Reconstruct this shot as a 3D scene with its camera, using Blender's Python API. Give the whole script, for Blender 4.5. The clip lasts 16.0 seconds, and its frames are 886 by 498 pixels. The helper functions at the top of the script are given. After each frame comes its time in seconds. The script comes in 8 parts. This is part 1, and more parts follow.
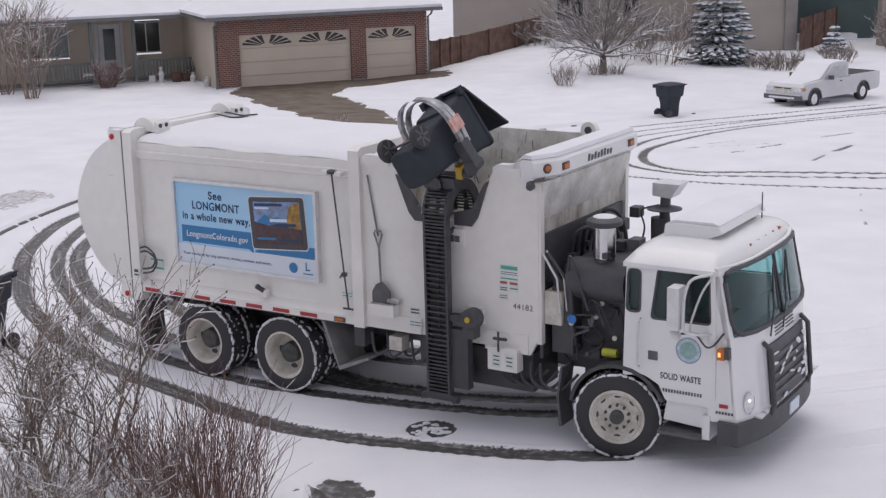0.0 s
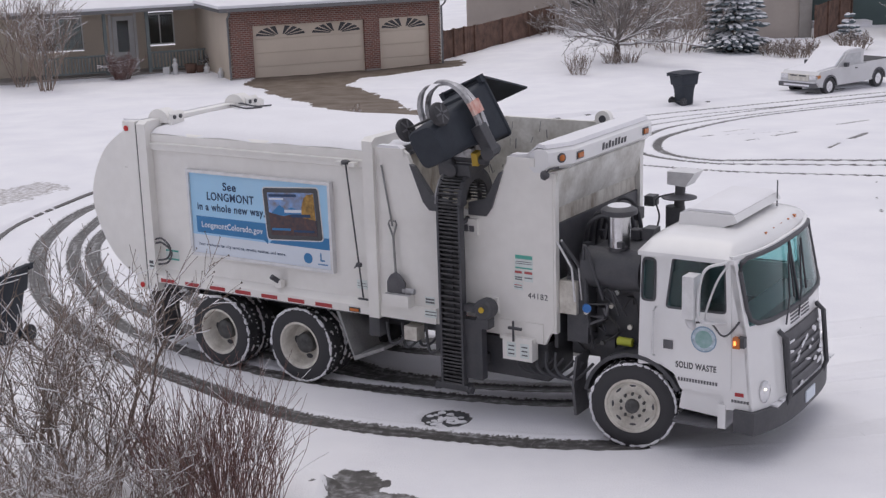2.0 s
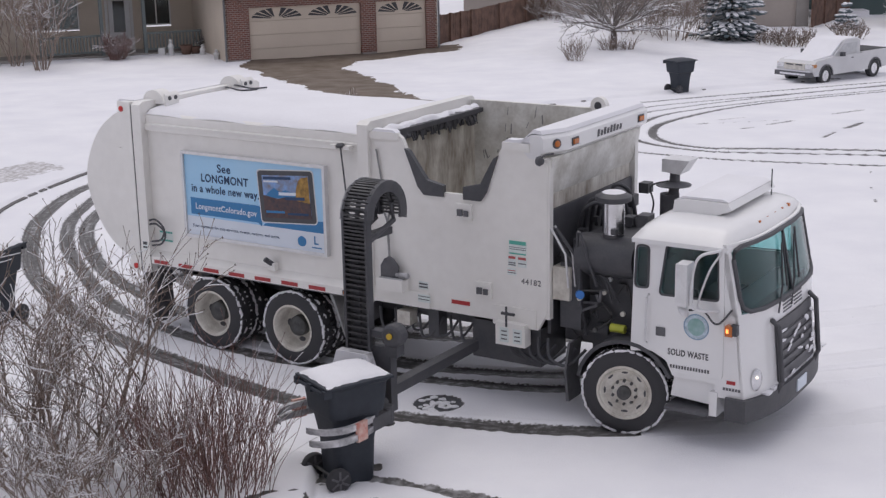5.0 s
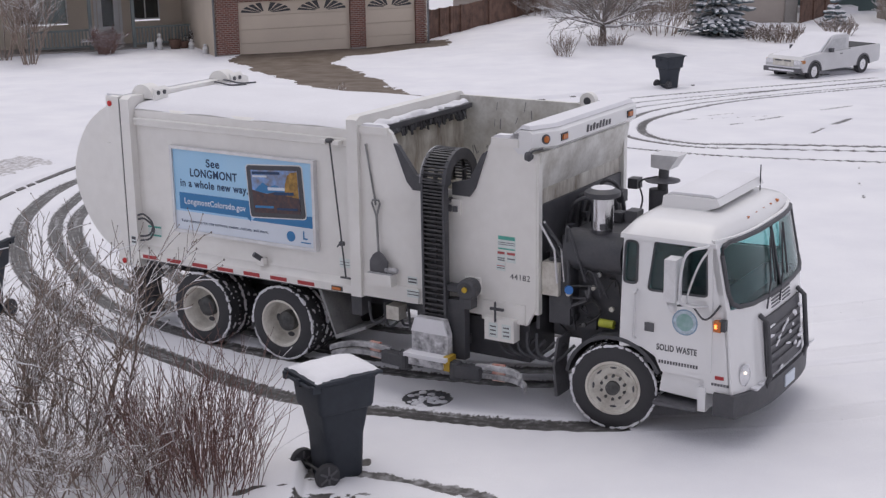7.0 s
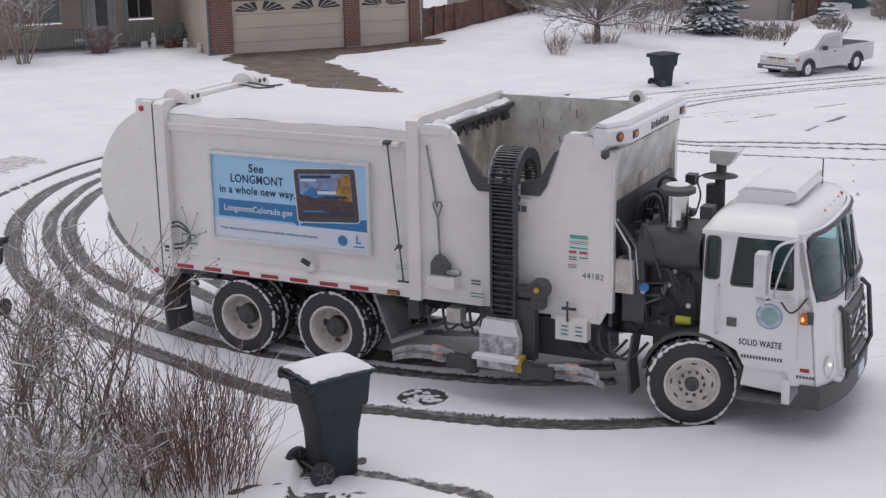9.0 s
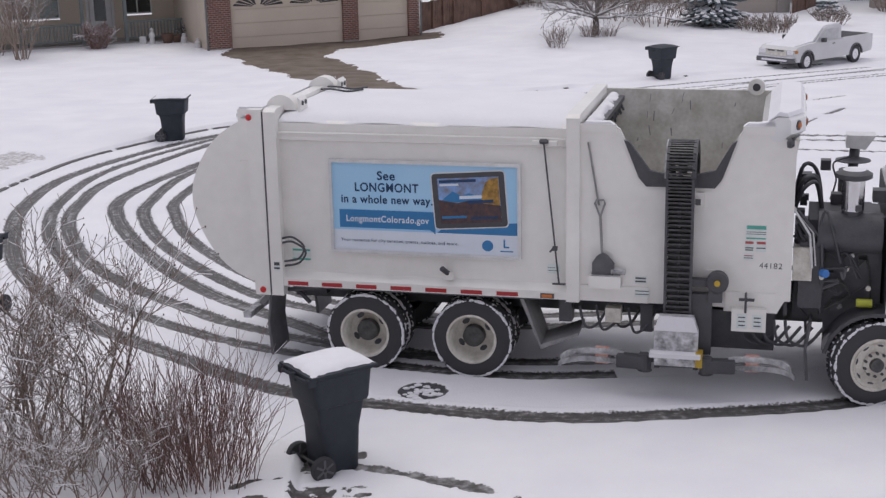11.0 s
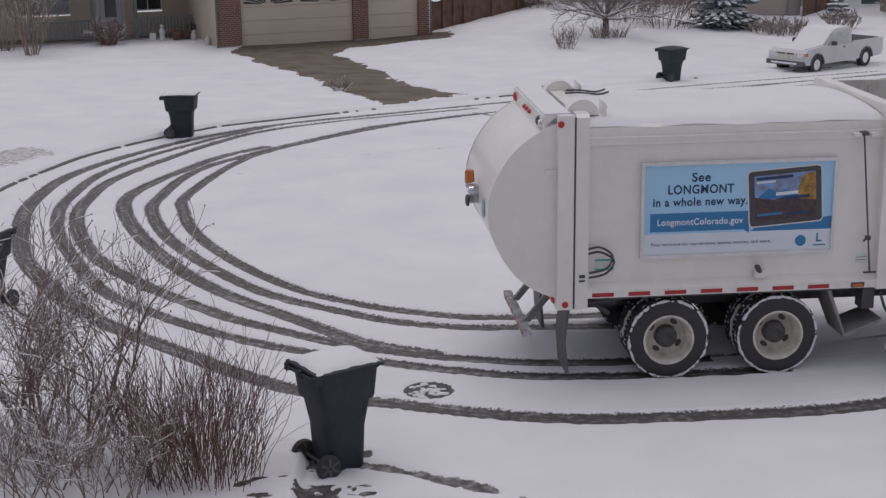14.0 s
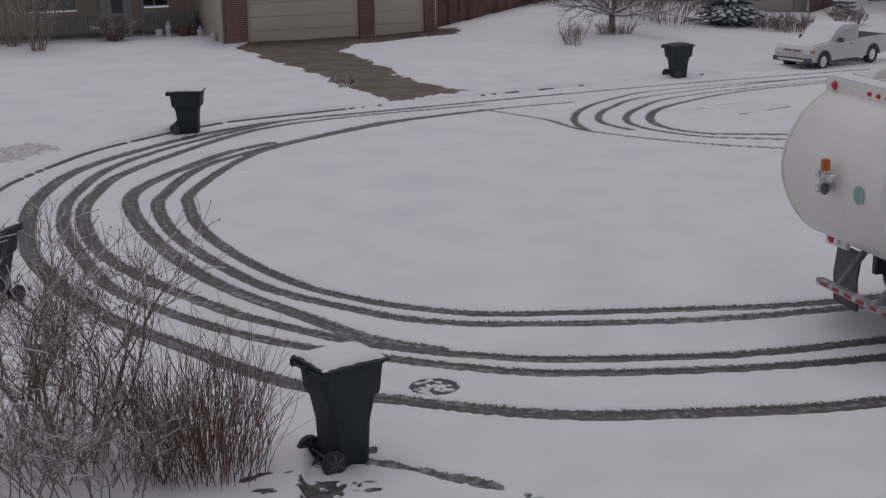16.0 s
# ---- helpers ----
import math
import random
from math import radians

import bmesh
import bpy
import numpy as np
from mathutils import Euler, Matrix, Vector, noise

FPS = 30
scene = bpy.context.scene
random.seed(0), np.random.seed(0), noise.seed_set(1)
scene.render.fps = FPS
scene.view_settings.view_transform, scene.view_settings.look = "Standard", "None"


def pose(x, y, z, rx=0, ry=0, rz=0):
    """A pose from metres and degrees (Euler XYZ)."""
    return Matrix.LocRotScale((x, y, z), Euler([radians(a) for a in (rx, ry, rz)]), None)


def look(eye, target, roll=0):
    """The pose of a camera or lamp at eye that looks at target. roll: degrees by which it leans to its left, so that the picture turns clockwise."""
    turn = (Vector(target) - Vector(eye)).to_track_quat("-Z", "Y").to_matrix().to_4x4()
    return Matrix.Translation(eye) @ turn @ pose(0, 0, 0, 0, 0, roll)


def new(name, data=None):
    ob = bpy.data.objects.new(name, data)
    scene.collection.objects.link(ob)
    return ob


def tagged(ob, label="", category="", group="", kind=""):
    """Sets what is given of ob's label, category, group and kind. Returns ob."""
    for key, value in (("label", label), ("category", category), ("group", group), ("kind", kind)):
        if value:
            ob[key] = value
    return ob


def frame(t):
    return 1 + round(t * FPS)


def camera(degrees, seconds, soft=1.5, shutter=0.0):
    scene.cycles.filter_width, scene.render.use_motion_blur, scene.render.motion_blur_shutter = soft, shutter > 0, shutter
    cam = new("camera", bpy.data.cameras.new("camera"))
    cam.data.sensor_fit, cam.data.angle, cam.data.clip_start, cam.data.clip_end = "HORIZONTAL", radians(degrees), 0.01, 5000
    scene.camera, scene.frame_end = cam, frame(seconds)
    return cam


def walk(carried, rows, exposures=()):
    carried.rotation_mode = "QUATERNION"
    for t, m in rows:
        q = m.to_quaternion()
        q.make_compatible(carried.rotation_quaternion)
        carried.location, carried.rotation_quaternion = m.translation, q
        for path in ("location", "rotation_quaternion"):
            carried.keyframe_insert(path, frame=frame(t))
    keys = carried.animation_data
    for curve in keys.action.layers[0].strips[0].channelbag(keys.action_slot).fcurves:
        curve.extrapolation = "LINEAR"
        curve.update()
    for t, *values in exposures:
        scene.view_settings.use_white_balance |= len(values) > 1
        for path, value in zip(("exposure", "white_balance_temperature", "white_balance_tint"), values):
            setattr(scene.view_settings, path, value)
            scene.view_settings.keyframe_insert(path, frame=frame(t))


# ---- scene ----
# camera: held at an upper window, turning slightly
cam = camera(35.23, 16.0, soft=1.35)
EYE = Vector((0, 0, 6.166))
# seconds, turn to the right, tilt down, lean (degrees)
VIEW = [(0, -0.353, 13.479, -1.406), (0.5, -0.357, 13.318, -1.763), (1, -0.594, 13.462, -1.906), (1.5, -0.828, 13.663, -1.831),
        (2, -0.979, 13.880, -1.847), (2.5, -1.112, 14.084, -1.952), (3, -1.101, 14.206, -1.398), (3.5, -0.962, 14.278, -1.287),
        (4, -0.795, 14.331, -1.200), (6.5, -0.699, 14.728, -0.963), (7, -0.278, 14.719, -0.904), (7.5, -0.035, 14.672, -1.026),
        (8, -0.028, 14.635, -1.120), (8.5, -0.076, 14.674, -1.023), (9, -0.057, 14.781, -0.993), (11.5, -0.041, 15.058, -1.291),
        (12, -0.138, 15.083, -1.088), (12.5, -0.218, 15.107, -1.120), (13, -0.261, 15.110, -0.743), (13.5, -0.293, 15.085, -0.664),
        (14, -0.360, 15.043, -0.739), (14.5, -0.436, 15.074, -0.796), (15, -0.541, 15.121, -0.836), (15.5, -0.559, 15.166, -0.687),
        (16, -0.606, 15.189, -0.699)]


def view(turn, tilt, lean):
    a, b = radians(turn), radians(tilt)
    return look(EYE, EYE + Vector((math.sin(a) * math.cos(b), math.cos(a) * math.cos(b), -math.sin(b))), lean)


walk(cam, [(t, view(a, b, c)) for t, a, b, c in VIEW],
     exposures=[(0.0, 0.0), (11.6, 0.0), (12.4, -0.15), (13.0, -0.28), (13.5, -0.38), (14.5, -0.6), (16.0, -0.95)])

# ---- sky and light: an overcast snowy day ----
world = bpy.data.worlds.new("overcast_sky")
scene.world = world
world.use_nodes = True
wn, wl = world.node_tree.nodes, world.node_tree.links
sky = wn.new("ShaderNodeTexSky")
sky.sky_type, sky.sun_disc = "NISHITA", False
sky.sun_elevation, sky.sun_rotation = radians(72), radians(0)
sky.dust_density, sky.air_density = 5.0, 1.0
veil = wn.new("ShaderNodeMix")
veil.data_type = "RGBA"
veil.inputs[0].default_value = 0.8
wl.new(sky.outputs[0], veil.inputs[6])
veil.inputs[7].default_value = (6.5, 6.35, 7.15, 1)
wl.new(veil.outputs[2], wn["Background"].inputs[0])
wn["Background"].inputs[1].default_value = 0.105

sun = new("sun", bpy.data.lights.new("sun", "SUN"))
sun.data.energy, sun.data.angle, sun.data.color = 0.7, radians(50), (1.0, 0.97, 0.93)
sun.matrix_world = look((-2, 30, 36), (2, 20, 0))


# ---- materials ----
def mat(name, base, rough=0.6, metal=0.0, scale=4.0, vary=0.15, bump=0.0, fine=40.0, tint=None, spec=0.5, coat=0.0,
        emit=None, amount=1.0, stretch=None):
    """Two scales of noise vary the base colour and the gloss; tint is the colour of stains, stretch draws them out."""
    m = bpy.data.materials.new(name)
    m.use_nodes = True
    n, l = m.node_tree.nodes, m.node_tree.links
    b = n["Principled BSDF"]
    b.inputs["Roughness"].default_value, b.inputs["Metallic"].default_value = rough, metal
    b.inputs["Specular IOR Level"].default_value = spec
    b.inputs["Coat Weight"].default_value = coat
    co = n.new("ShaderNodeTexCoord")
    big, small = n.new("ShaderNodeTexNoise"), n.new("ShaderNodeTexNoise")
    big.inputs["Scale"].default_value, small.inputs["Scale"].default_value = scale, fine
    big.inputs["Detail"].default_value, small.inputs["Detail"].default_value = 6, 3
    along = co.outputs["Object"]
    if stretch:
        mp = n.new("ShaderNodeMapping")
        mp.inputs["Scale"].default_value = stretch
        l.new(along, mp.inputs[0])
        along = mp.outputs[0]
    for q in (big, small):
        l.new(along, q.inputs["Vector"])
    add = n.new("ShaderNodeMath")
    add.operation = "MULTIPLY_ADD"
    l.new(small.outputs[0], add.inputs[0])
    add.inputs[1].default_value = 0.35
    l.new(big.outputs[0], add.inputs[2])
    ramp = n.new("ShaderNodeValToRGB")
    ramp.color_ramp.elements[0].position, ramp.color_ramp.elements[1].position = 0.38, 0.95
    dark = tint or [c * (1 - vary) for c in base]
    ramp.color_ramp.elements[0].color = (*[min(1, c * (1 + vary * 0.5)) for c in base], 1)
    ramp.color_ramp.elements[1].color = (*dark, 1)
    l.new(add.outputs[0], ramp.inputs[0])
    l.new(ramp.outputs[0], b.inputs["Base Color"])
    if bump:
        bp = n.new("ShaderNodeBump")
        bp.inputs["Strength"].default_value, bp.inputs["Distance"].default_value = bump, 0.02
        l.new(add.outputs[0], bp.inputs["Height"])
        l.new(bp.outputs[0], b.inputs["Normal"])
    if emit:
        b.inputs["Emission Color"].default_value, b.inputs["Emission Strength"].default_value = (*emit, 1), amount
    return m


M_SNOW = mat("snow", (0.80, 0.80, 0.83), 0.75, scale=1.2, vary=0.06, bump=0.5, fine=22, spec=0.3)
M_WHITE = mat("white_truck_paint", (0.83, 0.82, 0.79), 0.35, scale=0.8, vary=0.10, fine=7, coat=0.2, tint=(0.74, 0.725, 0.69))
M_WHITE2 = mat("white_cab_paint", (0.82, 0.82, 0.82), 0.25, scale=1.1, vary=0.05, fine=9, coat=0.4)
M_HOPPER = mat("scuffed_hopper_steel", (0.78, 0.77, 0.71), 0.6, scale=4.5, vary=0.1, fine=22, tint=(0.20, 0.155, 0.11), stretch=(1, 1, 0.35))
M_BLACK = mat("black_steel", (0.043, 0.045, 0.052), 0.5, scale=5, vary=0.4, bump=0.2, tint=(0.085, 0.085, 0.092))
M_RUBBER = mat("tyre_rubber", (0.04, 0.04, 0.043), 0.8, scale=6, vary=0.4, bump=0.3, tint=(0.05, 0.05, 0.055))
M_RIM = mat("cream_painted_rim", (0.72, 0.70, 0.64), 0.45, scale=6, vary=0.2, tint=(0.44, 0.41, 0.36))
M_HUB = mat("grimy_hub", (0.10, 0.10, 0.10), 0.5, 0.4, scale=12, vary=0.5)
M_CHROME = mat("bright_metal", (0.7, 0.7, 0.72), 0.22, 1.0, scale=8, vary=0.15)
M_RED = mat("red_reflector", (0.42, 0.03, 0.035), 0.35, scale=20, vary=0.2)
M_AMBER = mat("amber_lens", (0.42, 0.12, 0.03), 0.25, scale=20, vary=0.2, emit=(1, 0.35, 0.05), amount=0.06)
M_REDLAMP = mat("red_lamp_lens", (0.45, 0.03, 0.03), 0.2, scale=20, vary=0.2, emit=(1, 0.05, 0.04), amount=0.06)
M_GREYP = mat("grey_plastic", (0.12, 0.12, 0.13), 0.6, scale=8, vary=0.3)
M_CART = mat("cart_plastic", (0.025, 0.029, 0.038), 0.6, scale=7, vary=0.35, bump=0.1, tint=(0.04, 0.048, 0.06), spec=0.3)
M_STEELSNOW = mat("snow_caked_steel", (0.66, 0.66, 0.68), 0.75, scale=9, vary=0.6, bump=0.6, fine=30, tint=(0.12, 0.12, 0.125))
M_ARM = mat("salmon_gripper_pad", (0.62, 0.52, 0.46), 0.7, scale=9, vary=0.5, bump=0.5, fine=30, tint=(0.55, 0.16, 0.12))


def glass(name, tint=(0.75, 0.86, 0.85), rough=0.02):
    m = bpy.data.materials.new(name)
    m.use_nodes = True
    n, l = m.node_tree.nodes, m.node_tree.links
    n.remove(n["Principled BSDF"])
    tr, gl, mx, lw = (n.new("ShaderNode" + k) for k in ("BsdfTransparent", "BsdfGlossy", "MixShader", "LayerWeight"))
    tr.inputs[0].default_value = (*tint, 1)
    gl.inputs["Roughness"].default_value = rough
    lw.inputs[0].default_value = 0.5
    steep, shine = n.new("ShaderNodeMath"), n.new("ShaderNodeMath")
    steep.operation, shine.operation = "POWER", "MULTIPLY_ADD"
    steep.inputs[1].default_value = 5.0
    shine.inputs[1].default_value, shine.inputs[2].default_value = 0.9, 0.04
    for a, b in ((lw.outputs["Facing"], steep.inputs[0]), (steep.outputs[0], shine.inputs[0]), (shine.outputs[0], mx.inputs[0]),
                 (tr.outputs[0], mx.inputs[1]), (gl.outputs[0], mx.inputs[2]), (mx.outputs[0], n["Material Output"].inputs[0])):
        l.new(a, b)
    return m


M_GLASS = glass("tinted_cab_glass", (0.70, 0.88, 0.88))
M_WINDOW = glass("house_window_glass", (0.7, 0.75, 0.75))


# ---- mesh helpers ----
def part(name, bm, material, parent=None, label="", smooth=False, bevel=0.0):
    """Links a bmesh as one mesh object, under a thing or a part."""
    if bevel:
        es = [e for e in bm.edges if len(e.link_faces) == 2 and e.calc_face_angle(0) > 0.6]
        bmesh.ops.bevel(bm, geom=es, offset=bevel, segments=2, profile=0.6, affect="EDGES", clamp_overlap=True)
    bmesh.ops.recalc_face_normals(bm, faces=bm.faces)
    me = bpy.data.meshes.new(name)
    bm.to_mesh(me)
    bm.free()
    me.materials.append(material)
    if smooth:
        me.shade_smooth()
        me.set_sharp_from_angle(angle=radians(40))
    ob = new(name, me)
    ob.parent = parent
    if label:
        tagged(ob, label)
    return ob


def thing(name, label, category, m=None, group="", kind=""):
    ob = new(name)
    ob.empty_display_size = 0.2
    if m is not None:
        ob.matrix_basis = m
    return tagged(ob, label, category, group, kind)


def box(bm, x0, x1, y0, y1, z0, z1, m=None):
    vs = [bm.verts.new((x, y, z)) for x in (x0, x1) for y in (y0, y1) for z in (z0, z1)]
    for f in ((0, 1, 3, 2), (4, 6, 7, 5), (0, 4, 5, 1), (2, 3, 7, 6), (0, 2, 6, 4), (1, 5, 7, 3)):
        bm.faces.new([vs[i] for i in f])
    if m is not None:
        bmesh.ops.transform(bm, matrix=m, verts=vs)
    return vs


def prism(bm, pts, a, b, axis="y"):
    """A polygon drawn in the two other axes, pushed from a to b along axis."""
    def put(p, h):
        return {"y": (p[0], h, p[1]), "x": (h, p[0], p[1]), "z": (p[0], p[1], h)}[axis]
    lo, hi = [bm.verts.new(put(p, a)) for p in pts], [bm.verts.new(put(p, b)) for p in pts]
    n = len(pts)
    bm.faces.new(lo)
    bm.faces.new(hi[::-1])
    for i in range(n):
        bm.faces.new((lo[i], hi[i], hi[(i + 1) % n], lo[(i + 1) % n]))
    return lo + hi


def plate(bm, outer, holes, a, b, axis="y"):
    """A sheet with holes, from a to b along axis."""
    from mathutils.geometry import tessellate_polygon
    def put(p, h):
        return {"y": (p[0], h, p[1]), "x": (h, p[0], p[1]), "z": (p[0], p[1], h)}[axis]
    loops = [outer, *holes]
    flat = [p for q in loops for p in q]
    tris = tessellate_polygon([[Vector((p[0], p[1], 0)) for p in q] for q in loops])
    lo, hi = [bm.verts.new(put(p, a)) for p in flat], [bm.verts.new(put(p, b)) for p in flat]
    for t in tris:
        try:
            bm.faces.new([lo[i] for i in t])
            bm.faces.new([hi[i] for i in reversed(t)])
        except ValueError:
            pass
    k = 0
    for q in loops:
        n = len(q)
        for i in range(n):
            j = (i + 1) % n
            bm.faces.new((lo[k + i], hi[k + i], hi[k + j], lo[k + j]))
        k += n
    return lo + hi


def lathe(bm, prof, seg=24, m=None, caps=True):
    """Turns a profile of (radius, height) about z."""
    rings = []
    for r, h in prof:
        if r < 1e-5:
            rings.append([bm.verts.new((0, 0, h))])
        else:
            rings.append([bm.verts.new((r * math.cos(2 * math.pi * i / seg), r * math.sin(2 * math.pi * i / seg), h)) for i in range(seg)])
    for p, q in zip(rings, rings[1:]):
        for i in range(seg):
            j = (i + 1) % seg
            f = [p[i % len(p)], p[j % len(p)], q[j % len(q)], q[i % len(q)]]
            f = list(dict.fromkeys(f))
            if len(f) > 2:
                bm.faces.new(f)
    vs = [v for r in rings for v in r]
    for r in (rings[0], rings[-1]):
        if caps and len(r) > 2:
            bm.faces.new(r)
    if m is not None:
        bmesh.ops.transform(bm, matrix=m, verts=vs)
    return vs


def rod(bm, a, b, r, seg=10, r2=None):
    a, b = Vector(a), Vector(b)
    d = b - a
    m = Matrix.Translation(a) @ d.to_track_quat("Z", "Y").to_matrix().to_4x4()
    return lathe(bm, [(r, 0), (r if r2 is None else r2, d.length)], seg, m)


def tube(bm, pts, r, seg=8, r_end=None):
    """A round bar along points, with a cross-section that turns with it."""
    pts = [Vector(p) for p in pts]
    rings, up = [], Vector((0.13, 0.21, 1))
    for i, p in enumerate(pts):
        d = (pts[min(i + 1, len(pts) - 1)] - pts[max(i - 1, 0)]).normalized()
        s = d.cross(up)
        s = s.normalized() if s.length > 1e-4 else d.orthogonal().normalized()
        t = d.cross(s)
        q = r if r_end is None else r + (r_end - r) * i / (len(pts) - 1)
        rings.append([bm.verts.new(p + q * (math.cos(2 * math.pi * k / seg) * s + math.sin(2 * math.pi * k / seg) * t)) for k in range(seg)])
    for a, b in zip(rings, rings[1:]):
        for k in range(seg):
            bm.faces.new((a[k], a[(k + 1) % seg], b[(k + 1) % seg], b[k]))
    bm.faces.new(rings[0][::-1])
    bm.faces.new(rings[-1])


def spline(pts, n=8):
    """A smooth curve through points (Catmull-Rom)."""
    pts = [Vector(p) for p in pts]
    out = []
    for i in range(len(pts) - 1):
        p0, p1, p2, p3 = pts[max(i - 1, 0)], pts[i], pts[i + 1], pts[min(i + 2, len(pts) - 1)]
        for k in range(n):
            t = k / n
            out.append(0.5 * ((2 * p1) + (p2 - p0) * t + (2 * p0 - 5 * p1 + 4 * p2 - p3) * t * t + (3 * p1 - p0 - 3 * p2 + p3) * t ** 3))
    return out + [pts[-1]]


def text(name, words, size, m, material, parent, label="", width=None, bold=0.0):
    """Raised letters; m puts their plane: x to the right, y up."""
    cu = bpy.data.curves.new(name, "FONT")
    cu.body, cu.size, cu.extrude, cu.align_x = words, size, 0.0015, "CENTER"
    cu.offset, cu.space_character = bold, 1.1
    ob = bpy.data.objects.new(name, cu)
    scene.collection.objects.link(ob)
    bpy.context.view_layer.update()
    me = bpy.data.meshes.new_from_object(ob.evaluated_get(bpy.context.evaluated_depsgraph_get()))
    bpy.data.objects.remove(ob)
    bpy.data.curves.remove(cu)
    xs = [v.co.x for v in me.vertices]
    k = width / (max(xs) - min(xs)) if width else 1
    me.transform(m @ Matrix.Diagonal((k, 1, 1, 1)))
    me.materials.append(material)
    ob = new(name, me)
    ob.parent = parent
    if label:
        tagged(ob, label)
    return ob


def ground_z(x, y):
    """The street is level near the turning circle and falls gently away behind it."""
    return -0.045 * min(max(0.0, y - 35), 19)


# ---- the ground: one sheet, snow over road, kerbs and lawns ----
KERB = [(-1.06, 13.95), (-2.6, 15.2), (-4.6, 17.3), (-6.5, 19.7), (-7.9, 22.3), (-8.9, 25.0), (-9.23, 27.43), (-8.76, 29.92), (-8.02, 32.0),
        (-6.1, 34.8), (-3.87, 36.84), (-1.84, 38.57), (0.72, 40.57), (6.86, 45.23), (11.97, 48.2), (18, 51.2), (60, 68)]
NEAR_KERB = [(60, -6), (9, 8.7), (3.0, 11.4), (0.5, 13.14), (-0.08, 13.51), (-1.06, 13.95)]
WHEEL_TRACKS = (
    ([(0.9, 15.25), (-0.08, 15.51), (-2.05, 16.29), (-3.83, 17.87), (-5.4, 19.5), (-6.99, 22.17), (-7.83, 24.55), (-8.26, 26.9), (-8.04, 29.76),
      (-6.28, 33.34), (-3.88, 35.89), (-1.64, 37.51), (3.25, 41.0)], 0.17, 1.0),
    ([(-3.0, 18.25), (-4.08, 19.15), (-5.37, 20.6), (-6.54, 22.98), (-7.25, 24.87), (-7.62, 27.2), (-7.25, 30.46), (-4.87, 34.73), (-2.02, 37.17),
      (6.55, 43.15), (14.7, 47.9)], 0.14, 0.95),
    ([(-3.2, 19.15), (-4.75, 20.82), (-6.02, 22.67), (-6.96, 25.16), (-7.2, 26.99), (-6.99, 29.3), (-5.26, 33.58), (-3.3, 35.62), (-2.0, 36.68),
      (0.66, 38.4)], 0.15, 1.0),
    ([(-0.27, 17.53), (-1.17, 17.99), (-2.16, 18.99), (-3.69, 20.67), (-5.03, 22.92), (-6.22, 25.85), (-6.37, 27.77), (-5.35, 30.87),
      (-4.35, 32.29)], 0.16, 1.0),
    ([(-1.0, 19.0), (-2.61, 20.16), (-3.69, 21.52), (-4.82, 23.45), (-5.58, 25.43), (-5.8, 27.03), (-5.3, 30.15), (-2.62, 34.05), (-0.47, 36.2),
      (1.43, 37.7), (3.21, 38.79)], 0.14, 1.0),
    ([(-1.26, 19.69), (-2.32, 20.5), (-3.5, 22.08), (-4.5, 23.98), (-5.1, 25.86), (-5.27, 27.34), (-4.62, 30.88), (-3.0, 33.36), (-1.0, 35.47),
      (0.81, 37.18)], 0.13, 1.0),
    ([(0.66, 37.44), (2.21, 35.29), (3.2, 33.48), (5.16, 31.99), (7.31, 31.06), (13, 29.5)], 0.10, 0.85),
    ([(13, 31.6), (7.68, 32.71), (5.98, 32.95), (5.05, 33.99), (4.98, 35.51), (5.73, 37.64), (8.21, 40.9), (11.49, 43.32), (17, 46.5)], 0.125, 0.95),
    ([(13, 31.0), (7.55, 32.14), (5.78, 32.6), (4.61, 33.78), (4.32, 35.11), (4.92, 37.33), (6.39, 39.89), (10.38, 43.09), (17, 47)], 0.11, 0.9),
    ([(4.29, 33.5), (3.66, 34.63), (3.77, 36.2), (4.29, 37.76), (5.61, 40.11), (10.66, 44.28), (17, 48)], 0.11, 0.9),
    ([(3.2, 33.56), (2.99, 34.92), (3.39, 37.21), (4.59, 39.77), (6.36, 41.86), (11.76, 45.07), (17, 48.6)], 0.11, 0.9),
    ([(-4.93, 29.2), (-3.99, 29.45)], 0.05, 0.5),
    ([(-2.9, 30.87), (-1.65, 31.33), (0.17, 32.05), (2.64, 33.44)], 0.05, 0.5),
    ([(6.38, 36.95), (9.09, 37.6)], 0.08, 0.5),
    ([(6.35, 36.9), (6.67, 37.11)], 0.10, 0.8),
    ([(7.05, 37.71), (7.45, 38.0)], 0.09, 0.7),
    ([(7.55, 38.05), (7.89, 38.27)], 0.09, 0.7),
    ([(7.33, 35.81), (7.65, 36.01)], 0.10, 0.8),
    ([(8.18, 36.55), (8.6, 36.95), (9.01, 37.33)], 0.10, 0.8),
    ([(10.48, 38.75), (11.54, 39.6)], 0.10, 0.8),
    ([(8.98, 34.12), (9.5, 34.9)], 0.08, 0.6),
    ([(9.9, 35.5), (10.66, 36.62)], 0.11, 0.8),
    ([(8.19, 26.9), (8.25, 27.15)], 0.05, 0.7),
    ([(8.45, 28.05), (8.5, 28.3)], 0.05, 0.5),
    ([(8.9, 29.7), (8.97, 29.95)], 0.05, 0.5),
)
